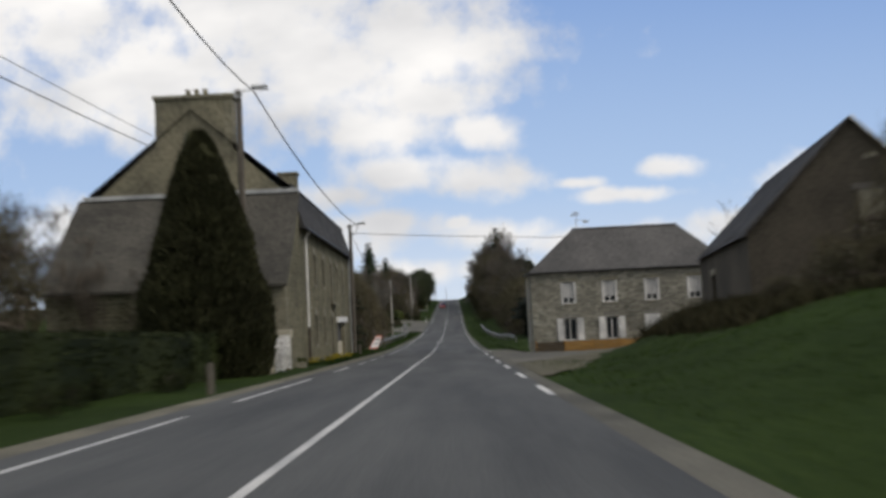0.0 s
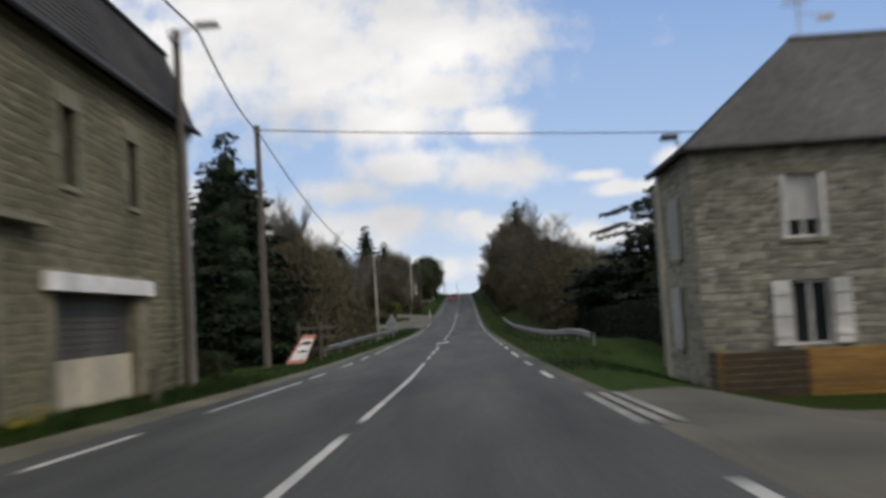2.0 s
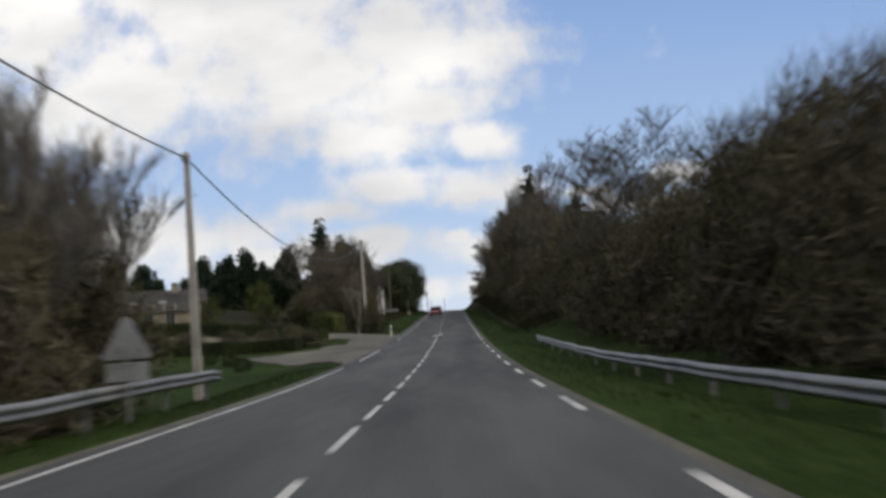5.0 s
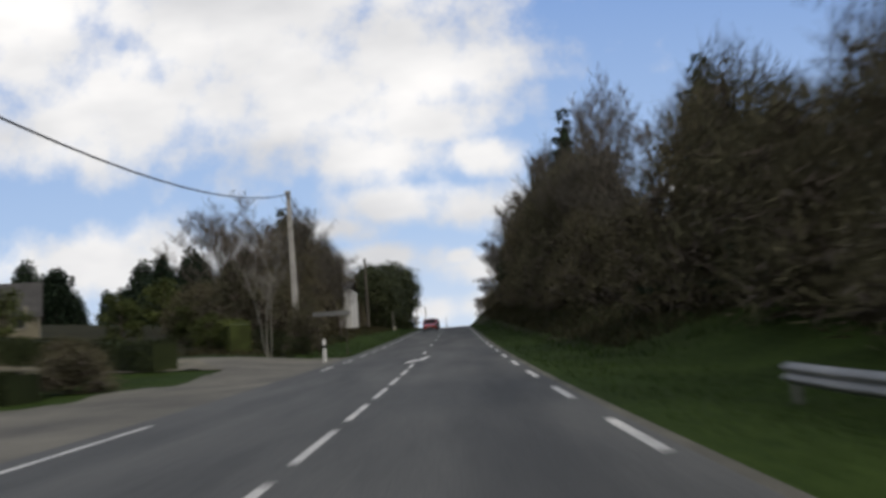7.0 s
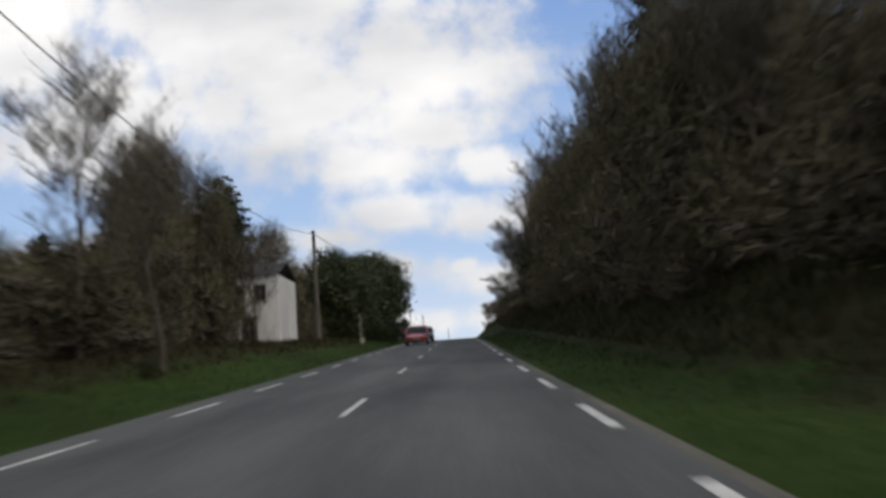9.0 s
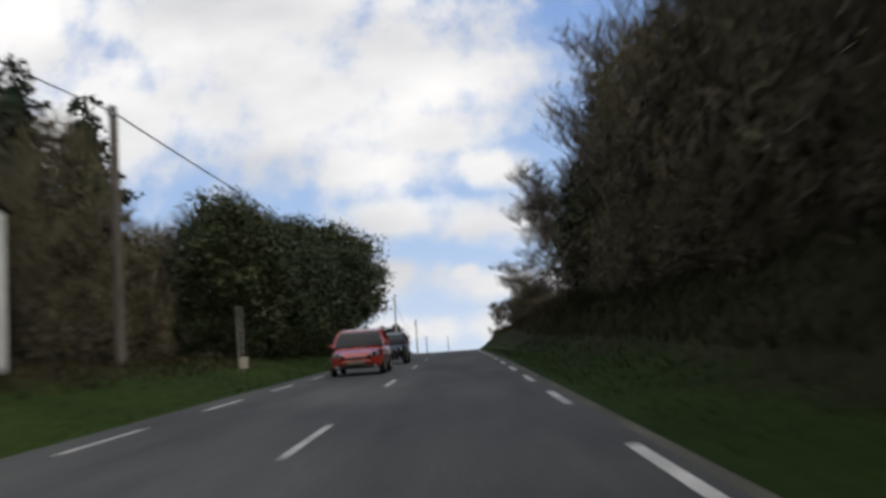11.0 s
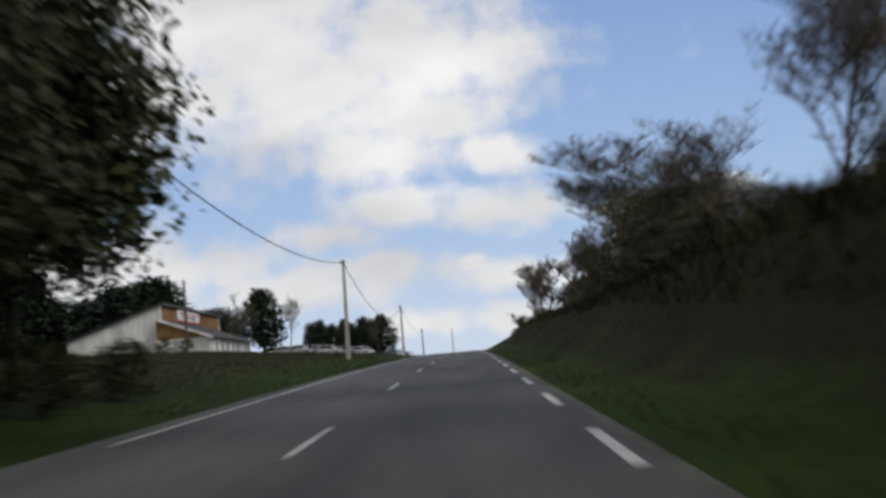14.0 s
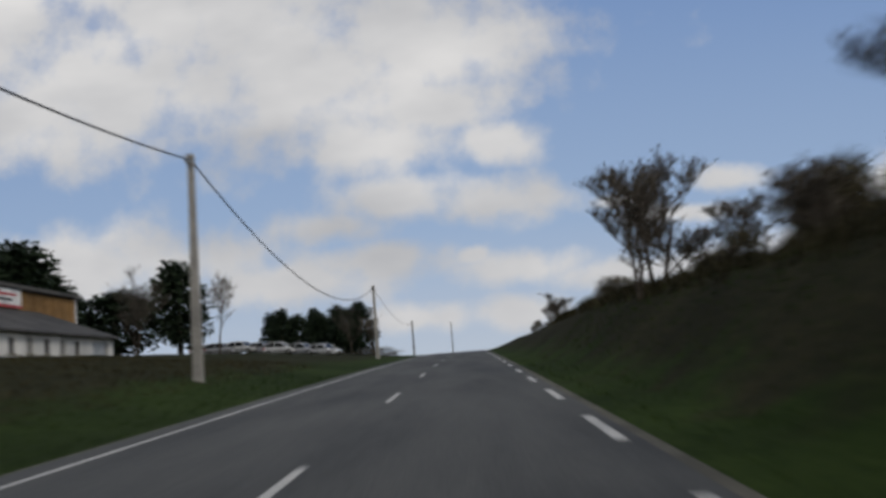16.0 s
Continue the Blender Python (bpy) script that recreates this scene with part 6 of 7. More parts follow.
leaf_cloud(mb, 620, lambda: (lambda c: (lambda x, y: Vector((x, y, land_z(x, y) + rnd(0.12, 0.34))))(c[0] + random.gauss(0, 0.12), c[1] + random.gauss(0, 0.3)))(random.choice(clumps)), 0.04)
tagged(part("daffodils", mb, M_YELLOW), "scattered yellow flowers at the wall's foot", "flowers", kind="stuff")


# ---- gate, wall and pier by the stone house ----
def garden_gate():
    """A double gate that stands along the road: two leaves of tall loops between flat rails."""
    gz = land_z(-5.2, 39.8)
    g = thing("garden_gate", pose(-5.2, 38.1, gz, 0, 0, 90), "white wrought-iron double garden gate with tall scrolls, closed", "gate")
    for x in (0.0, 1.64, 1.70, 3.34):
        mb = MB()
        mb.tube([(x, 0, 0.0), (x, 0, 1.36)], 0.024, 6)
        part("stile", mb, M_WHITE, g)
    for x in (0.0, 1.70):
        for z in (0.08, 0.14, 0.76):
            mb = MB()
            mb.tube([(x, 0, z), (x + 1.64, 0, z)], 0.014, 6)
            part("rail", mb, M_WHITE, g)
        for k in range(3):
            cx = x + 0.28 + 0.54 * k
            for rx, rz, cz, lean in ((0.25, 0.30, 1.08, 0.10), (0.13, 0.18, 1.10, 0.10), (0.24, 0.30, 0.45, -0.12), (0.12, 0.20, 0.45, -0.12)):
                mb = MB()
                mb.tube([(cx + rx * math.cos(a * 0.40) + lean * math.sin(a * 0.40), 0.0, cz + rz * math.sin(a * 0.40)) for a in range(16)], 0.012, 5)
                part("scroll", mb, M_WHITE, g)
            mb = MB()
            mb.tube([(cx - 0.27, 0.01, 0.1), (cx - 0.22, 0.01, 0.5), (cx - 0.30, 0.01, 0.9), (cx - 0.25, 0.01, 1.42)], 0.011, 5)
            part("bar", mb, M_WHITE, g)
    return g


garden_gate()
p = thing("gate_pier", Matrix.Translation((-5.4, 41.85, land_z(-5.4, 41.85))), "granite gate pier carrying a cream letter box", "gate pier")
mb = MB()
for k in range(5):
    mb2 = MB()
    mb2.box(-0.2 - 0.01 * (k % 2), -0.22, -0.1 + k * 0.28, 0.2, 0.2 + 0.01 * (k % 2), 0.17 + k * 0.28, 0.02)
    part("block", mb2, M_DRESSED if k % 2 else M_GRANITE, p)
box_part("letter_box", (-0.32, -0.24, 1.3, 0.24, 0.2, 1.64), M_CREAM, p, "cream letter box", 0.02)
mb = MB()
mb.prism([(-2.2, -0.3), (-2.2, 1.95), (-1.3, 1.8), (-0.6, 1.5), (0.0, 1.2), (0.0, -0.3)], "x", -0.18, 0.18)
w = thing("garden_wall", Matrix.Translation((-5.4, 38.0, land_z(-5.4, 38.0))), "curved-topped rubble garden wall", "wall")
part("masonry", mb, M_GRANITE, w)
t = thing("flower_trough", Matrix.Translation((-5.0, 43.2, land_z(-5.0, 43.2))), "small pale flower trough by the wall", "planter")
box_part("trough", (-0.2, -0.14, 0, 0.2, 0.14, 0.24), M_DRESSED, t, bevel=0.02)
mb = MB()
random.seed(61)
leaf_cloud(mb, 160, lambda: Vector((rnd(-0.18, 0.18), rnd(-0.12, 0.12), rnd(0.22, 0.42))), 0.05)
part("plants", mb, M_LIGHTBUSH, t)
m = thing("stump_post", Matrix.Translation((-4.1, 23.3, land_z(-4.1, 23.3))), "short weathered wooden post in the verge", "post")
box_part("post", (-0.07, -0.07, -0.2, 0.07, 0.07, 0.72), M_WOODPOLE, m, bevel=0.015)
for yy, xx in ((66.5, -4.7), (79.5, -6.6)):
    copy_thing(m, Matrix.Translation((xx, yy, land_z(xx, yy))))

# ---- leaning painted board on its trestle ----
M_SALMON = mottled("faded_red_paint", (0.42, 0.15, 0.11), (0.60, 0.27, 0.21), 0.6, 0.8, 7.0, 0.1, 0.003)
b = thing("roadside_board", pose(-5.55, 87.9, land_z(-5.55, 87.9), 0, 0, 8), "leaning white and red painted board on a wooden trestle", "sign board")
mb = MB()
mb.prism([(-0.42, 0.0), (0.36, 0.0), (0.56, 1.12), (0.0, 1.12)], "y", -0.02, 0.02)


def lean_board(m):
    m.v = [(x + 0.28 * z, y + 0.55 * z, z) for x, y, z in m.v]
    return m


pn = part("panel", lean_board(mb), M_WHITE, b, "white board face")
oval = lambda cx, cz, rx, rz, a0=0.0, a1=2 * math.pi: [(cx + rx * math.cos(a0 + (a1 - a0) * k / 10), cz + rz * math.sin(a0 + (a1 - a0) * k / 10)) for k in range(10)]
for pts, mt in (([(-0.42, 0.0), (0.36, 0.0), (0.39, 0.17), (-0.36, 0.12)], M_SALMON), ([(-0.42, 0.0), (-0.33, 0.0), (0.08, 1.12), (0.0, 1.12)], M_SALMON), ([(-0.03, 0.99), (0.54, 0.96), (0.56, 1.12), (0.0, 1.12)], M_SALMON),
                ([(0.34, 0.0), (0.36, 0.0), (0.56, 1.12), (0.50, 1.12)], M_SALMON), (oval(0.24, 0.80, 0.20, 0.085), M_CABLE), (oval(0.02, 0.74, 0.05, 0.05), M_CABLE), (oval(0.0, 0.46, 0.055, 0.05), M_CABLE), (oval(0.16, 0.48, 0.08, 0.06), M_CABLE), (oval(0.29, 0.47, 0.05, 0.04), M_CABLE)):
    mb = MB()
    mb.prism(pts, "y", -0.03, -0.021)
    part("painted_patch", lean_board(mb), mt, pn)
for x in (0.12, 1.0):
    mb = MB()
    mb.tube([(x, 0.75, -0.1), (x + 0.05, 0.75, 1.65)], 0.055, 6)
    part("upright", mb, M_WOODPOLE, b)
for z in (0.5, 0.95, 1.35):
    mb = MB()
    mb.box(0.0, 0.80, z, 1.7, 0.90, z + 0.09)
    part("cross_plank", mb, M_WOODPOLE, b)


# ---- signs and posts ----
def post_thing(name, x, y, label, category):
    return thing(name, Matrix.Translation((x, y, land_z(x, y))), label, category)


s = post_thing("triangle_sign", -5.1, 136.2, "grey back of a triangular road sign above a plate", "road sign")
mb = MB()
mb.tube([(0, 0.03, -0.2), (0, 0.03, 2.05)], 0.035, 8)
part("post", mb, M_METAL, s)
mb = MB()
mb.prism([(-0.48, 1.28), (-0.44, 1.22), (0.44, 1.22), (0.48, 1.28), (0.05, 2.05), (-0.05, 2.05)], "y", -0.015, 0.015)
part("plate", mb, M_METAL, s)
box_part("sub_plate", (-0.42, -0.012, 0.78, 0.42, 0.012, 1.15), M_METAL, s, bevel=0.01)
d = post_thing("marker_post", -4.14, 204.3, "white plastic marker post with a black band", "marker post")
mb = MB()
mb.lathe([(0.075, -0.1), (0.07, 0.62)], 0, 0, 10)
part("lower_post", mb, M_WHITE, d)
mb = MB()
mb.lathe([(0.072, 0.62), (0.071, 0.76)], 0, 0, 10)
part("band", mb, M_CABLE, d, "black band")
mb = MB()
mb.lathe([(0.07, 0.76), (0.068, 0.95), (0.04, 1.0)], 0, 0, 10)
part("top", mb, M_WHITE, d)
s = post_thing("direction_board", -4.9, 213.5, "long plain grey-white direction board on two posts", "road sign")
for x in (-0.7, 0.75):
    mb = MB()
    mb.tube([(x, 0, -0.3), (x, 0, 2.3)], 0.03, 8)
    part("post", mb, M_BARK, s)
box_part("board", (-0.95, -0.05, 2.05, 1.0, -0.02, 2.27), M_RAIL, s, bevel=0.01)
s = post_thing("meter_post", -6.0, 283.8, "pair of thin pale stakes with a small box at the foot", "post")
for x in (-0.06, 0.09):
    mb = MB()
    mb.tube([(x, 0, -0.2), (x, 0, 2.35)], 0.02, 6)
    part("stake", mb, M_CONCPOLE, s)
box_part("box", (-0.02, -0.12, 0.15, 0.24, 0.08, 0.55), M_CREAM, s, bevel=0.01)


# ---- houses further along ----
def roof_gable(parent, x0, x1, y0, y1, e, r, along, rows=10, over=0.25):
    mb = MB()
    if along == "x":
        A, B = [(x0 - over, y0 - over, e), (x1 + over, y0 - over, e)], [(x0 - over, y1 + over, e), (x1 + over, y1 + over, e)]
        R = [(x0 - over, (y0 + y1) / 2, r), (x1 + over, (y0 + y1) / 2, r)]
    else:
        A, B = [(x0 - over, y0 - over, e), (x0 - over, y1 + over, e)], [(x1 + over, y0 - over, e), (x1 + over, y1 + over, e)]
        R = [((x0 + x1) / 2, y0 - over, r), ((x0 + x1) / 2, y1 + over, r)]
    for S in (A, B):
        courses(mb, S[0], S[1], R[1], R[0], rows * 2)
    return part("roof", mb, M_SLATE, parent, weld=True)


M_SHED = mottled("weathered_white_sheet", (0.50, 0.50, 0.48), (0.74, 0.74, 0.72), 0.7, 0.35, 3.0, 0.1, 0.01, stretch=(1, 1, 0.25))
M_PALEWALL = mottled("pale_render", (0.15, 0.135, 0.095), (0.28, 0.255, 0.185), 0.9, 0.4, 8.0, 0.2, 0.01)
h = thing("cottage", Matrix.Translation((-25.2, 226.2, 0)) @ Matrix.Rotation(radians(21), 4, "Z") @ Matrix.Translation((24.0, -225.0, 0)), "low stone cottage with a slate roof and skylights beyond the hedge", "cottage")
gz = land_z(-28, 225) - 0.3
mb = MB()
holes = [(-25.6, -24.9, gz + 1.0, gz + 2.2), (-28.4, -27.5, gz + 0.3, gz + 2.3), (-30.6, -29.7, gz + 0.3, gz + 2.3), (-33.0, -32.2, gz + 1.0, gz + 2.2)]
holed(mb, "x", -36.0, -24.0, gz - 0.5, 4.9, 225.0, 225.4, holes)
mb.box(-36, 230.1, gz - 0.5, -24.0, 230.5, 4.9)
mb.prism([(225.4, gz - 0.5), (230.1, gz - 0.5), (230.1, 4.9), (227.75, 7.2), (225.4, 4.9)], "x", -24.4, -24.0)
mb.prism([(225.4, gz - 0.5), (230.1, gz - 0.5), (230.1, 4.9), (227.75, 7.2), (225.4, 4.9)], "x", -36.0, -35.6)
part("wall", mb, M_PALEWALL, h)
box_part("room", (-35.4, 225.7, gz, -24.6, 230, 4.8), M_UNLIT, h)
roof_gable(h, -36, -24, 225, 230.5, 4.85, 7.35, "x")
for a, b2, c, d2 in holes:
    window_in(h, "x", a, b2, c, d2, 225.0, 0.15, M_DARKWOOD)
    for lo, hi in ((a - 0.28, a), (b2, b2 + 0.28)):
        box_part("window_surround", (lo, 224.96, c - 0.1, hi, 225.1, d2 + 0.2), M_DRESSED, h, "pale dressed stone surround", 0.01)
for x in (-29.0, -32.0):
    box_part("skylight", (x, 225.9, 5.85, x + 0.8, 226.3, 6.12), M_ZINC, h)
box_part("chimney", (-27.4, 227.4, 6.8, -26.7, 228.1, 8.1), M_DRESSED, h, bevel=0.02)

h = thing("white_cottage", Matrix.Translation((-0.2, -5.9, -0.45)), "small white two-storey house end among the trees", "house")
gz = land_z(-11, 272) - 0.2
mb = MB()
hs = [(-11.6, -10.9, gz + 2.9, gz + 3.9), (-10.3, -9.6, gz + 2.9, gz + 3.9), (-11.2, -10.2, gz + 0.2, gz + 2.0)]
holed(mb, "x", -15.0, -8.9, gz - 0.4, gz + 4.5, 271.6, 272.0, hs)
mb.box(-9.3, 272.0, gz - 0.4, -8.9, 278.0, gz + 4.5)
mb.box(-15.0, 272.0, gz - 0.4, -14.6, 278.0, gz + 4.5)
mb.box(-15.0, 278.0, gz - 0.4, -8.9, 278.3, gz + 4.5)
part("wall", mb, M_SHED, h)
box_part("room", (-14.4, 272.3, gz, -9.5, 277.8, gz + 4.4), M_UNLIT, h)
for a, b2, c, d2 in hs:
    window_in(h, "x", a, b2, c, d2, 271.6, 0.15, M_DARKWOOD)
roof_gable(h, -15.0, -8.9, 271.6, 278.3, gz + 4.45, gz + 5.5, "x", over=0.12)

M_BROWNWALL = mottled("brown_fascia", (0.20, 0.11, 0.04), (0.32, 0.19, 0.075), 0.8, 0.6, 6.0, 0.1, 0.005)
M_BRANDRED = mottled("sign_red", (0.42, 0.03, 0.03), (0.55, 0.05, 0.05), 0.6, 0.6, 6.0, 0)
h = thing("roadside_hall", Matrix(), "white mono-pitch hall with brown fascia, sign and lean-to wing", "building")
gz, y0, y1 = 9.0, 405.4, 427.6
mb = MB()
mb.prism([(-34.8, gz - 0.6), (-26.1, gz - 0.6), (-26.1, 14.45), (-34.8, 11.65)], "y", y0, y0 + 0.35)
part("gable_wall", mb, M_SHED, h, "white sheeted gable")
mb = MB()
mb.prism([(-34.8, gz - 0.6), (-26.1, gz - 0.6), (-26.1, 14.45), (-34.8, 11.65)], "y", y1 - 0.35, y1)
part("gable_wall", mb, M_SHED, h)
box_part("rear_wall", (-34.8, y0 + 0.35, gz - 0.6, -34.45, y1 - 0.35, 11.7), M_SHED, h)
box_part("fascia", (-26.4, y0 + 0.35, gz - 0.6, -26.1, y1 - 0.35, 14.3), M_BROWNWALL, h, "brown boarded upper wall")
for k in range(15):
    yy = y0 + 0.6 + 1.45 * k
    box_part("batten", (-26.1, yy, 11.2, -26.07, yy + 0.06, 14.3), M_BROWNWALL, h)
mb = MB()
mb.prism([(-35.1, 11.55), (-25.85, 14.5), (-25.85, 14.68), (-35.1, 11.73)], "y", y0 - 0.25, y1 + 0.25)
part("roof", mb, M_SLATE, h, "dark sheet roof")
box_part("eaves_board", (-25.86, y0 - 0.2, 14.42, -25.80, y1 + 0.2, 14.66), M_DARKWOOD, h)
sg = box_part("sign", (-26.06, 410.5, 13.2, -25.95, 418.3, 14.36), M_WHITE, h, "white sign with illegible dark bars", 0.01)
box_part("sign_stripe", (-25.96, 410.5, 13.2, -25.93, 418.3, 13.36), M_BRANDRED, sg, "red stripe")
for a, b2, z in ((411.2, 414.6, 13.92), (415.0, 417.6, 13.92), (411.8, 417.0, 13.6)):
    box_part("bar", (-25.95, a, z, -25.935, b2, z + 0.16), M_BRANDRED if z > 13.7 else M_CABLE, sg)
# lean-to wing
hs = [(406.2 + 2.15 * k, 406.9 + 2.15 * k, 9.95, 10.75) for k in range(5)] + [(417.6, 420.2, gz - 0.2, 10.8)]
mb = MB()
holed(mb, "y", 403.9, 421.1, gz - 0.6, 11.1, -21.6, -21.3, hs)
w = part("wing_wall", mb, M_SHED, h)
mb = MB()
mb.prism([(-26.1, gz - 0.6), (-21.6, gz - 0.6), (-21.6, 11.1), (-26.1, 11.1)], "y", 403.9, 404.2)
part("wing_end_wall", mb, M_SHED, h)
mb = MB()
mb.prism([(-26.1, 11.1), (-21.6, 11.1), (-26.1, 12.95)], "y", 403.95, 404.15)
part("wing_gable", mb, M_BROWNWALL, h, "brown boarded gable of the lean-to")
mb = MB()
mb.prism([(-26.1, gz - 0.6), (-21.6, gz - 0.6), (-21.6, 11.1), (-26.1, 12.95)], "y", 420.8, 421.1)
part("wing_end_wall", mb, M_SHED, h)
mb = MB()
mb.prism([(-26.1, 13.0), (-20.9, 10.98), (-20.9, 11.1), (-26.1, 13.14)], "y", 403.6, 421.4)
part("wing_roof", mb, M_SLATE, h, "dark lean-to roof")
mb = MB()
mb.prism([(-26.1, 12.92), (-20.9, 10.9), (-20.9, 11.12), (-26.1, 13.16)], "y", 403.52, 403.6)
part("verge_board", mb, M_WHITE, h, "white sloping verge board")
for a, b2, c, d2 in hs[:5]:
    window_in(h, "y", a, b2, c, d2, -21.3, -0.16, M_DARKWOOD, bars=1)
box_part("wing_door", (-21.5, 417.6, gz - 0.2, -21.42, 420.2, 10.8), M_ZINC, h, "grey double door")
box_part("gable_door", (-24.6, 403.86, gz - 0.2, -23.7, 403.9, 11.0), M_ZINC, h, "grey door in the lean-to's end")
for a in (408.4, 412.8):
    mb = MB()
    mb.tube([(-21.25, a, 11.0), (-21.25, a, gz - 0.2)], 0.05, 6)
    part("downpipe", mb, M_ZINC, h)
pole(-23.0, 402.6, 16.2, "wood", "thin wooden pole in front of the hall", r=0.11)


# ---- cars ----
M_TYRE = mottled("tyre_rubber", (0.012, 0.012, 0.012), (0.03, 0.03, 0.03), 0.85, 1, 20, 0.1, 0.002)
M_LENS = mottled("headlamp_lens", (0.20, 0.205, 0.215), (0.36, 0.37, 0.385), 0.12, 2, 10, 0)
M_PLATE = mottled("plate_cream", (0.13, 0.125, 0.10), (0.20, 0.19, 0.16), 0.5, 2, 10, 0)


def paint(name, col, rough=0.25, coat=0.6):
    m, n, l, b = material(name, rough)
    v = coords(n, l)
    f = noise_tex(n, l, v, 3.0, 4)
    l.new(ramp(n, l, f, [(0.3, tuple(0.85 * c for c in col)), (0.7, tuple(1.1 * c for c in col))]), b.inputs["Base Color"])
    b.inputs["Coat Weight"].default_value = coat
    b.inputs["Coat Roughness"].default_value = 0.08
    return m


def skin(rings, closed=True, ends=True):
    """A mesh lofted through rings of equal length."""
    m, n = MB(), len(rings[0])
    for r in rings:
        m.v += r
    for i in range(len(rings) - 1):
        for j in range(n if closed else n - 1):
            a, b2 = i * n + j, i * n + (j + 1) % n
            m.f.append((a, b2, b2 + n, a + n))
    if ends:
        m.f.append(tuple(range(n)))
        m.f.append(tuple(range((len(rings) - 1) * n, len(rings) * n)))
    return m


def car(m, body_mat, label, group="", height=1.44, length=3.9, width=1.68):
    """A rounded small hatchback facing -y, its nose at y = 0."""
    c = thing("car", m, label, "car", group)
    hw, k = width / 2, length / 3.9
    st = [(0.0, 0.34, 0.56, 0.62), (0.05, 0.27, 0.62, 0.76), (0.14, 0.23, 0.67, 0.86), (0.32, 0.21, 0.73, 0.94), (0.62, 0.20, 0.80, 0.985), (1.0, 0.20, 0.88, 1.0), (1.6, 0.20, 0.91, 1.0), (2.4, 0.20, 0.92, 1.0), (3.1, 0.21, 0.94, 1.0), (3.5, 0.24, 0.95, 0.97), (3.75, 0.30, 0.94, 0.90), (3.86, 0.38, 0.88, 0.80)]
    rings = []
    for y, zb, zt, f in st:
        w, d = hw * f, zt - zb
        half = [(0.55, 0.0), (0.88, 0.03), (0.97, 0.14), (1.0, 0.34), (1.0, 0.58), (0.975, 0.78), (0.92, 0.91), (0.80, 0.97), (0.5, 0.995), (0.2, 1.0)]
        pts = [(-w * p, zb + d * q) for p, q in half] + [(w * p, zb + d * q) for p, q in reversed(half)]
        rings.append([(x, y * k, z) for x, z in pts])
    part("body", skin(rings), body_mat, c, smooth=True)
    cab = [(0.98, 0.86, 0.885, 0.84), (1.2, 0.87, 1.06, 0.84), (1.5, 0.88, 1.27, 0.82), (1.72, 0.89, height - 0.06, 0.80), (2.1, 0.89, height - 0.012, 0.80), (2.6, 0.90, height - 0.01, 0.80), (3.15, 0.91, height - 0.05, 0.79), (3.5, 0.92, height - 0.16, 0.76), (3.66, 0.92, 1.12, 0.76), (3.78, 0.92, 0.95, 0.76)]
    rings = []
    for y, zb, zt, f in cab:
        wb, wt = hw * 0.95, hw * f
        s = (zt - zb) / (height - 0.89)
        wt = wb + (wt - wb) * s
        rings.append([(-wb, y * k, zb), (-(wb * 0.5 + wt * 0.5), y * k, (zb + zt) / 2), (-wt, y * k, zt - 0.05 * s), (-wt * 0.86, y * k, zt), (wt * 0.86, y * k, zt), (wt, y * k, zt - 0.05 * s), (wb * 0.5 + wt * 0.5, y * k, (zb + zt) / 2), (wb, y * k, zb)])
    part("glasshouse", skin(rings), M_CARGLASS, c, "dark windows", smooth=False)
    rings = []
    for y, z in ((1.66, height - 0.075), (1.78, height - 0.03), (2.1, height + 0.012), (2.6, height + 0.014), (3.15, height - 0.02), (3.52, height - 0.13)):
        w = hw * 0.80
        rings.append([(-w, y * k, z - 0.07), (-w * 0.96, y * k, z - 0.015), (-w * 0.7, y * k, z), (w * 0.7, y * k, z), (w * 0.96, y * k, z - 0.015), (w, y * k, z - 0.07), (w * 0.7, y * k, z - 0.04), (-w * 0.7, y * k, z - 0.04)])
    part("roof", skin(rings), body_mat, c, smooth=True)
    for sx in (-1, 1):
        for pts in ([(hw * 0.95, 0.95, 0.87), (hw * 0.88, 1.3, 1.12), (hw * 0.81, 1.72, height - 0.07)], [(hw * 0.96, 2.38, 0.90), (hw * 0.82, 2.34, height - 0.04)], [(hw * 0.95, 3.55, 0.92), (hw * 0.90, 3.42, 1.15), (hw * 0.80, 3.2, height - 0.07)]):
            mb = MB()
            mb.tube([(sx * x, y * k, z) for x, y, z in pts], 0.038, 6)
            part("pillar", mb, body_mat, c, smooth=True)
        mb = MB()
        blob(mb, (sx * (hw + 0.05), 1.24 * k, 0.955), (0.085, 0.055, 0.055), 0.03)
        part("wing_mirror", mb, body_mat, c, smooth=True)
        rings = []
        for q, za, zb2, dy in ((0.40, 0.56, 0.63, 0.02), (0.55, 0.54, 0.69, 0.035), (0.72, 0.55, 0.73, 0.08), (0.84, 0.57, 0.755, 0.17), (0.93, 0.62, 0.76, 0.34)):
            za += 0.02
            zb2 -= 0.035 if q < 0.6 else 0.0
            rings.append([(sx * hw * q, dy - 0.03, za), (sx * hw * q, dy - 0.02, zb2), (sx * hw * q, dy + 0.1, zb2), (sx * hw * q, dy + 0.1, za)])
        lamp = part("headlamp", skin(rings), M_CARGLASS, c, "clear headlamp over a dark housing")
        for q, z, dy, r in ((0.56, 0.625, 0.0, 0.062), (0.78, 0.655, 0.075, 0.075)):
            mb = MB()
            mb.lathe([(r, 0.0), (r * 0.8, 0.02), (r * 0.3, 0.03)], 0, 0, 12)
            o = part("reflector", mb, M_LENS, lamp, "bright reflector", smooth=True)
            o.matrix_basis = Matrix.Translation((sx * hw * q, dy - 0.03, z)) @ Matrix.Rotation(math.pi / 2, 4, "X")
        mb = MB()
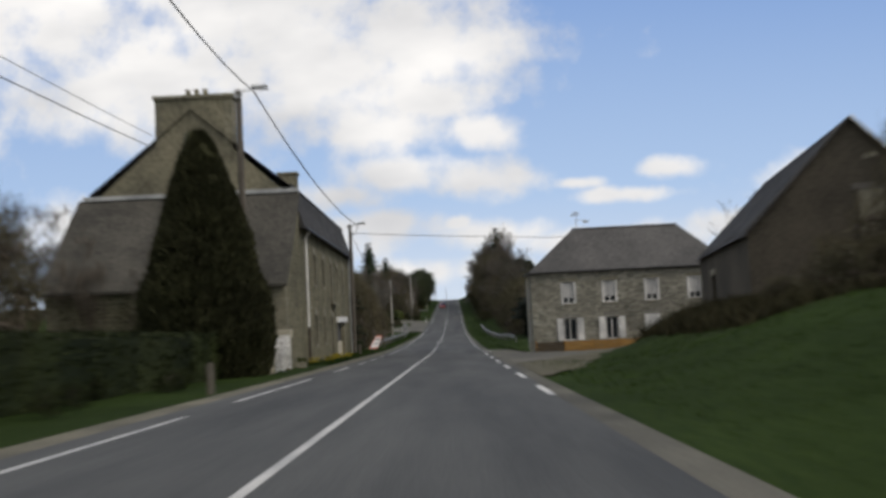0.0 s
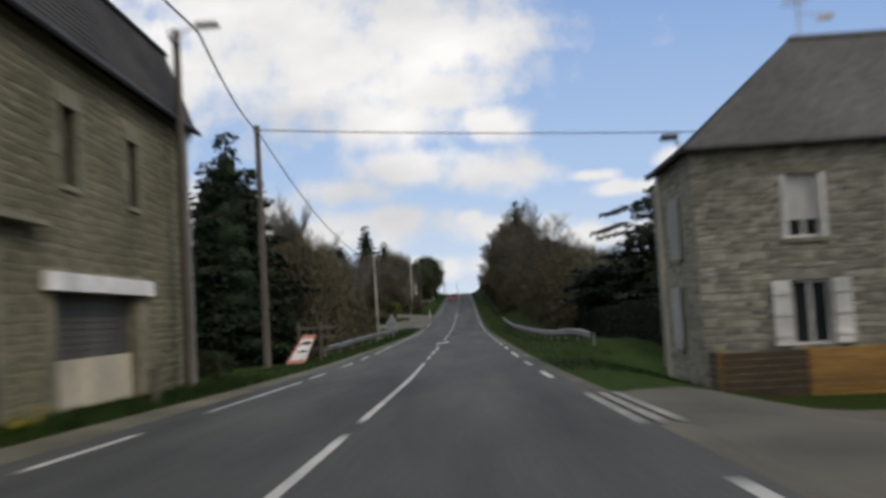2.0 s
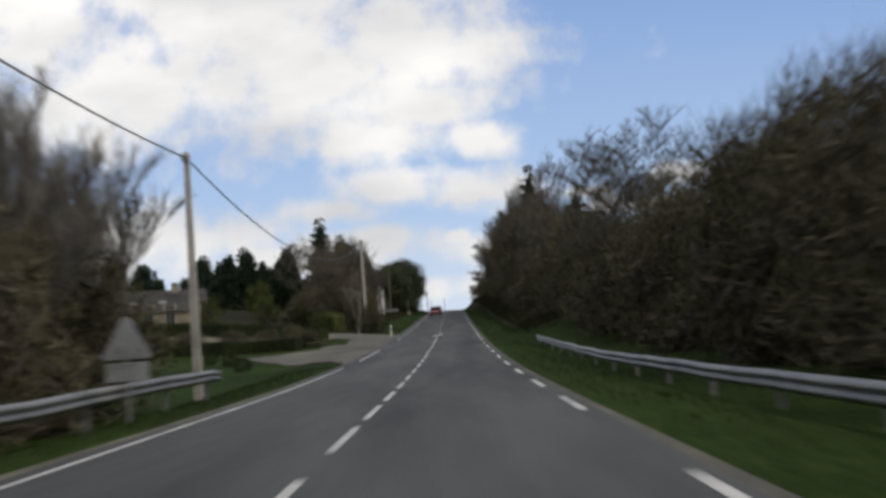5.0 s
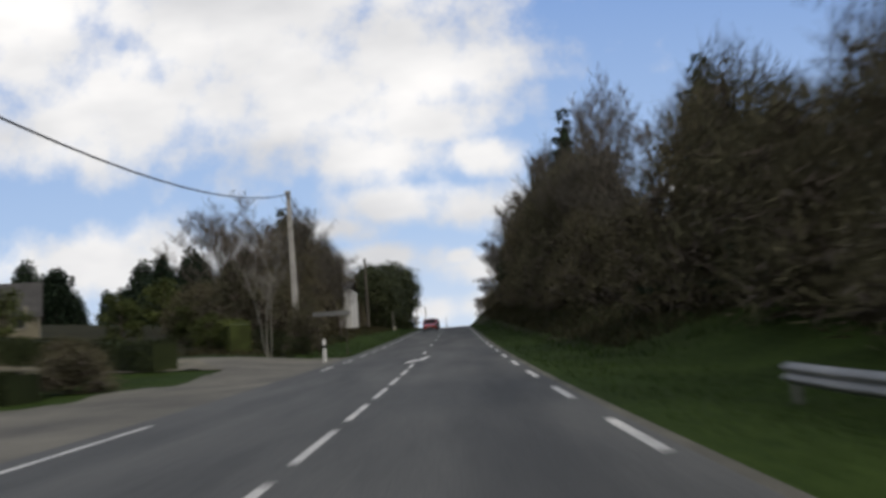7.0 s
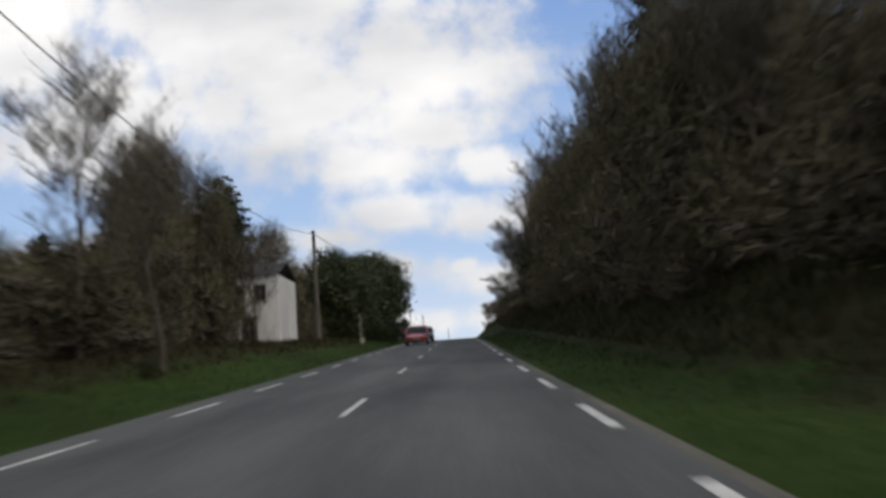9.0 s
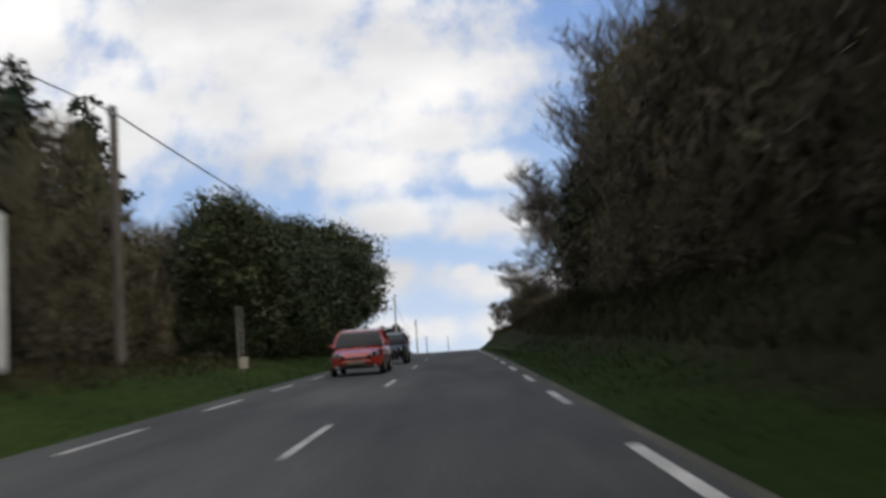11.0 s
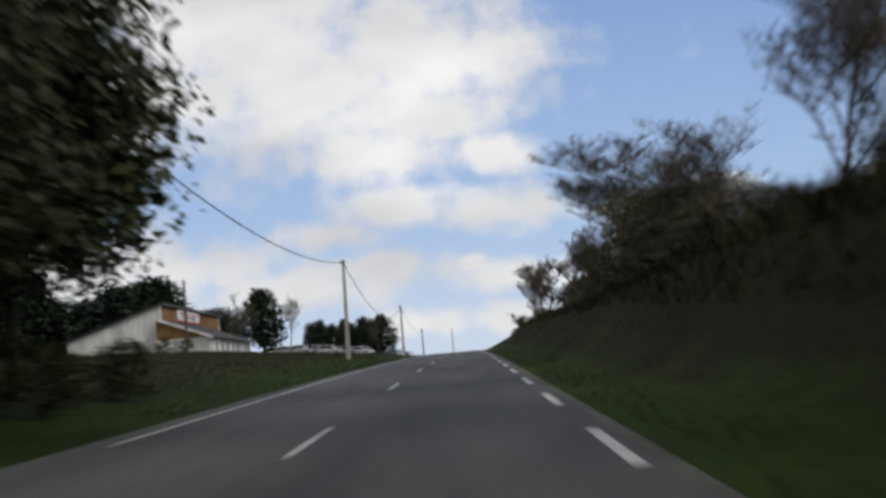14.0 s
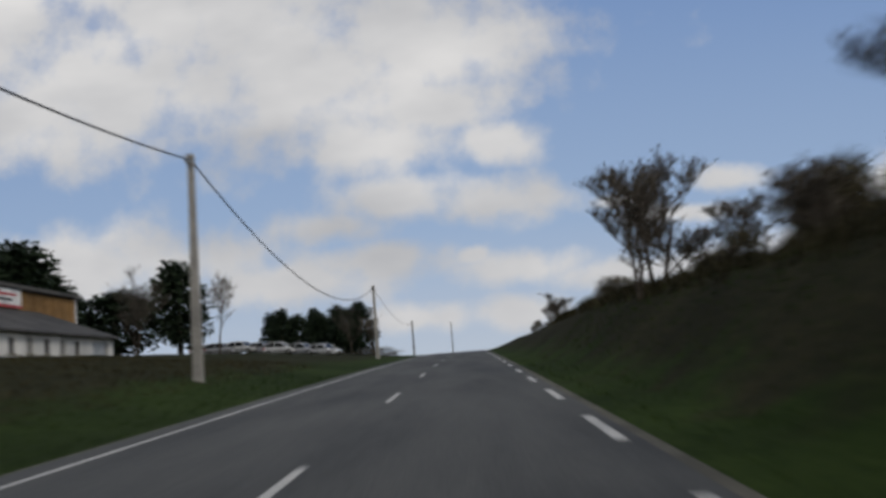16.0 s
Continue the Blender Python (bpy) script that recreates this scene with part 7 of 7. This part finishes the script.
        mb.lathe([(0.055, 0.0), (0.045, 0.02), (0.02, 0.028)], 0, 0, 12)
        o = part("fog_lamp", mb, M_LENS, c, smooth=True)
        o.matrix_basis = Matrix.Translation((sx * hw * 0.70, -0.02, 0.285)) @ Matrix.Rotation(math.pi / 2, 4, "X")
        mb = MB()
        mb.box(sx * hw * 0.93 - 0.05, 3.55 * k, 0.70, sx * hw * 0.93 + 0.03, 3.74 * k, 0.92, 0.03)
        part("tail_lamp", mb, M_BRANDRED, c, "red tail lamp")
        for ya, yb in ((1.16, 1.175), (2.33, 2.345)):
            box_part("door_gap", (sx * hw - 0.01, ya * k, 0.34, sx * hw + 0.004, yb * k, 0.86), M_CABLE, c)
        box_part("side_strip", (sx * hw - 0.01, 1.1 * k, 0.50, sx * hw + 0.014, 2.9 * k, 0.56), M_CABLE, c, bevel=0.006)
        mb = MB()
        mb.box(sx * hw - 0.01, 2.1 * k, 0.74, sx * hw + 0.022, 2.26 * k, 0.775, 0.008)
        part("door_handle", mb, body_mat, c)
        for y in (0.70, 3.12):
            mb = MB()
            arc = [(y * k + 0.35 * math.cos(a * math.pi / 10), 0.29 + 0.35 * math.sin(a * math.pi / 10)) for a in range(11)]
            mb.prism(arc, "x", sx * (hw - 0.05), sx * (hw + 0.004))
            part("wheel_arch", mb, M_CABLE, c)
            mb = MB()
            mb.lathe([(0.10, -0.09), (0.25, -0.095), (0.285, -0.07), (0.29, 0.0), (0.285, 0.07), (0.25, 0.095), (0.10, 0.09)], 0, 0, 24)
            w = part("wheel", mb, M_TYRE, c, "black tyre", smooth=True)
            w.matrix_basis = Matrix.Translation((sx * (hw - 0.075), y * k, 0.29)) @ Matrix.Rotation(math.pi / 2, 4, "Y")
            mb = MB()
            mb.lathe([(0.03, -0.103), (0.09, -0.10), (0.185, -0.093), (0.185, 0.093), (0.09, 0.10), (0.03, 0.103)], 0, 0, 16)
            part("rim", mb, M_METAL, w)
    box_part("grille", (-hw * 0.36, -0.025, 0.50, hw * 0.36, 0.05, 0.575), M_CABLE, c, bevel=0.015)
    box_part("lower_grille", (-hw * 0.55, -0.045, 0.24, hw * 0.55, 0.08, 0.33), M_CABLE, c, "dark air intake", 0.03)
    rings = []
    for q in range(-6, 7):
        x = hw * 0.9 * q / 6
        y0 = -0.07 + 0.30 * (abs(q) / 6) ** 3
        rings.append([(x, y0, 0.35), (x, y0 - 0.015, 0.42), (x, y0 + 0.02, 0.49), (x, y0 + 0.2, 0.49), (x, y0 + 0.2, 0.33)])
    part("bumper", skin(rings), body_mat, c, "rounded front bumper", smooth=True)
    box_part("number_plate", (-0.26, -0.105, 0.36, 0.26, -0.088, 0.46), M_PLATE, c, "plain plate")
    for x in (-0.45, 0.1):
        mb = MB()
        mb.tube([(x, 0.98 * k, 0.90), (x + 0.5, 1.04 * k, 0.945)], 0.012, 5)
        part("wiper", mb, M_CABLE, c)
    return c


C_RED = paint("car_red", (0.33, 0.035, 0.022))
C_BLACK = paint("car_dark_blue", (0.004, 0.0042, 0.005), 0.42, 0.16)
C_BLACK.node_tree.nodes["Principled BSDF"].inputs["Specular IOR Level"].default_value = 0.3
C_SILVER = paint("car_silver", (0.42, 0.43, 0.45))
C_WHITE = paint("car_white", (0.7, 0.7, 0.7))


def on_road(x, y):
    s = math.atan2(road_z(y + 3) - road_z(y), 3)
    return Matrix.Translation((x, y, road_z(y) + 0.004)) @ Matrix.Rotation(s, 4, "X")


car(on_road(-1.55, 279.6), C_RED, "small red hatchback in the oncoming lane")
car(on_road(-1.5, 291.0), C_BLACK, "small dark hatchback in the oncoming lane", height=1.38, width=1.74, length=4.1)
for k in range(7):
    x, y = -12.6 - 2.3 * k, 466 + 0.5 * k
    o = car(Matrix.Translation((x, y, land_z(x, y))) @ Matrix.Rotation(radians(60 + 8 * (k % 3)), 4, "Z"), (C_WHITE, C_SILVER)[k % 2], ("white parked car on the far lot", "silver parked car on the far lot")[k % 2], "parked cars")
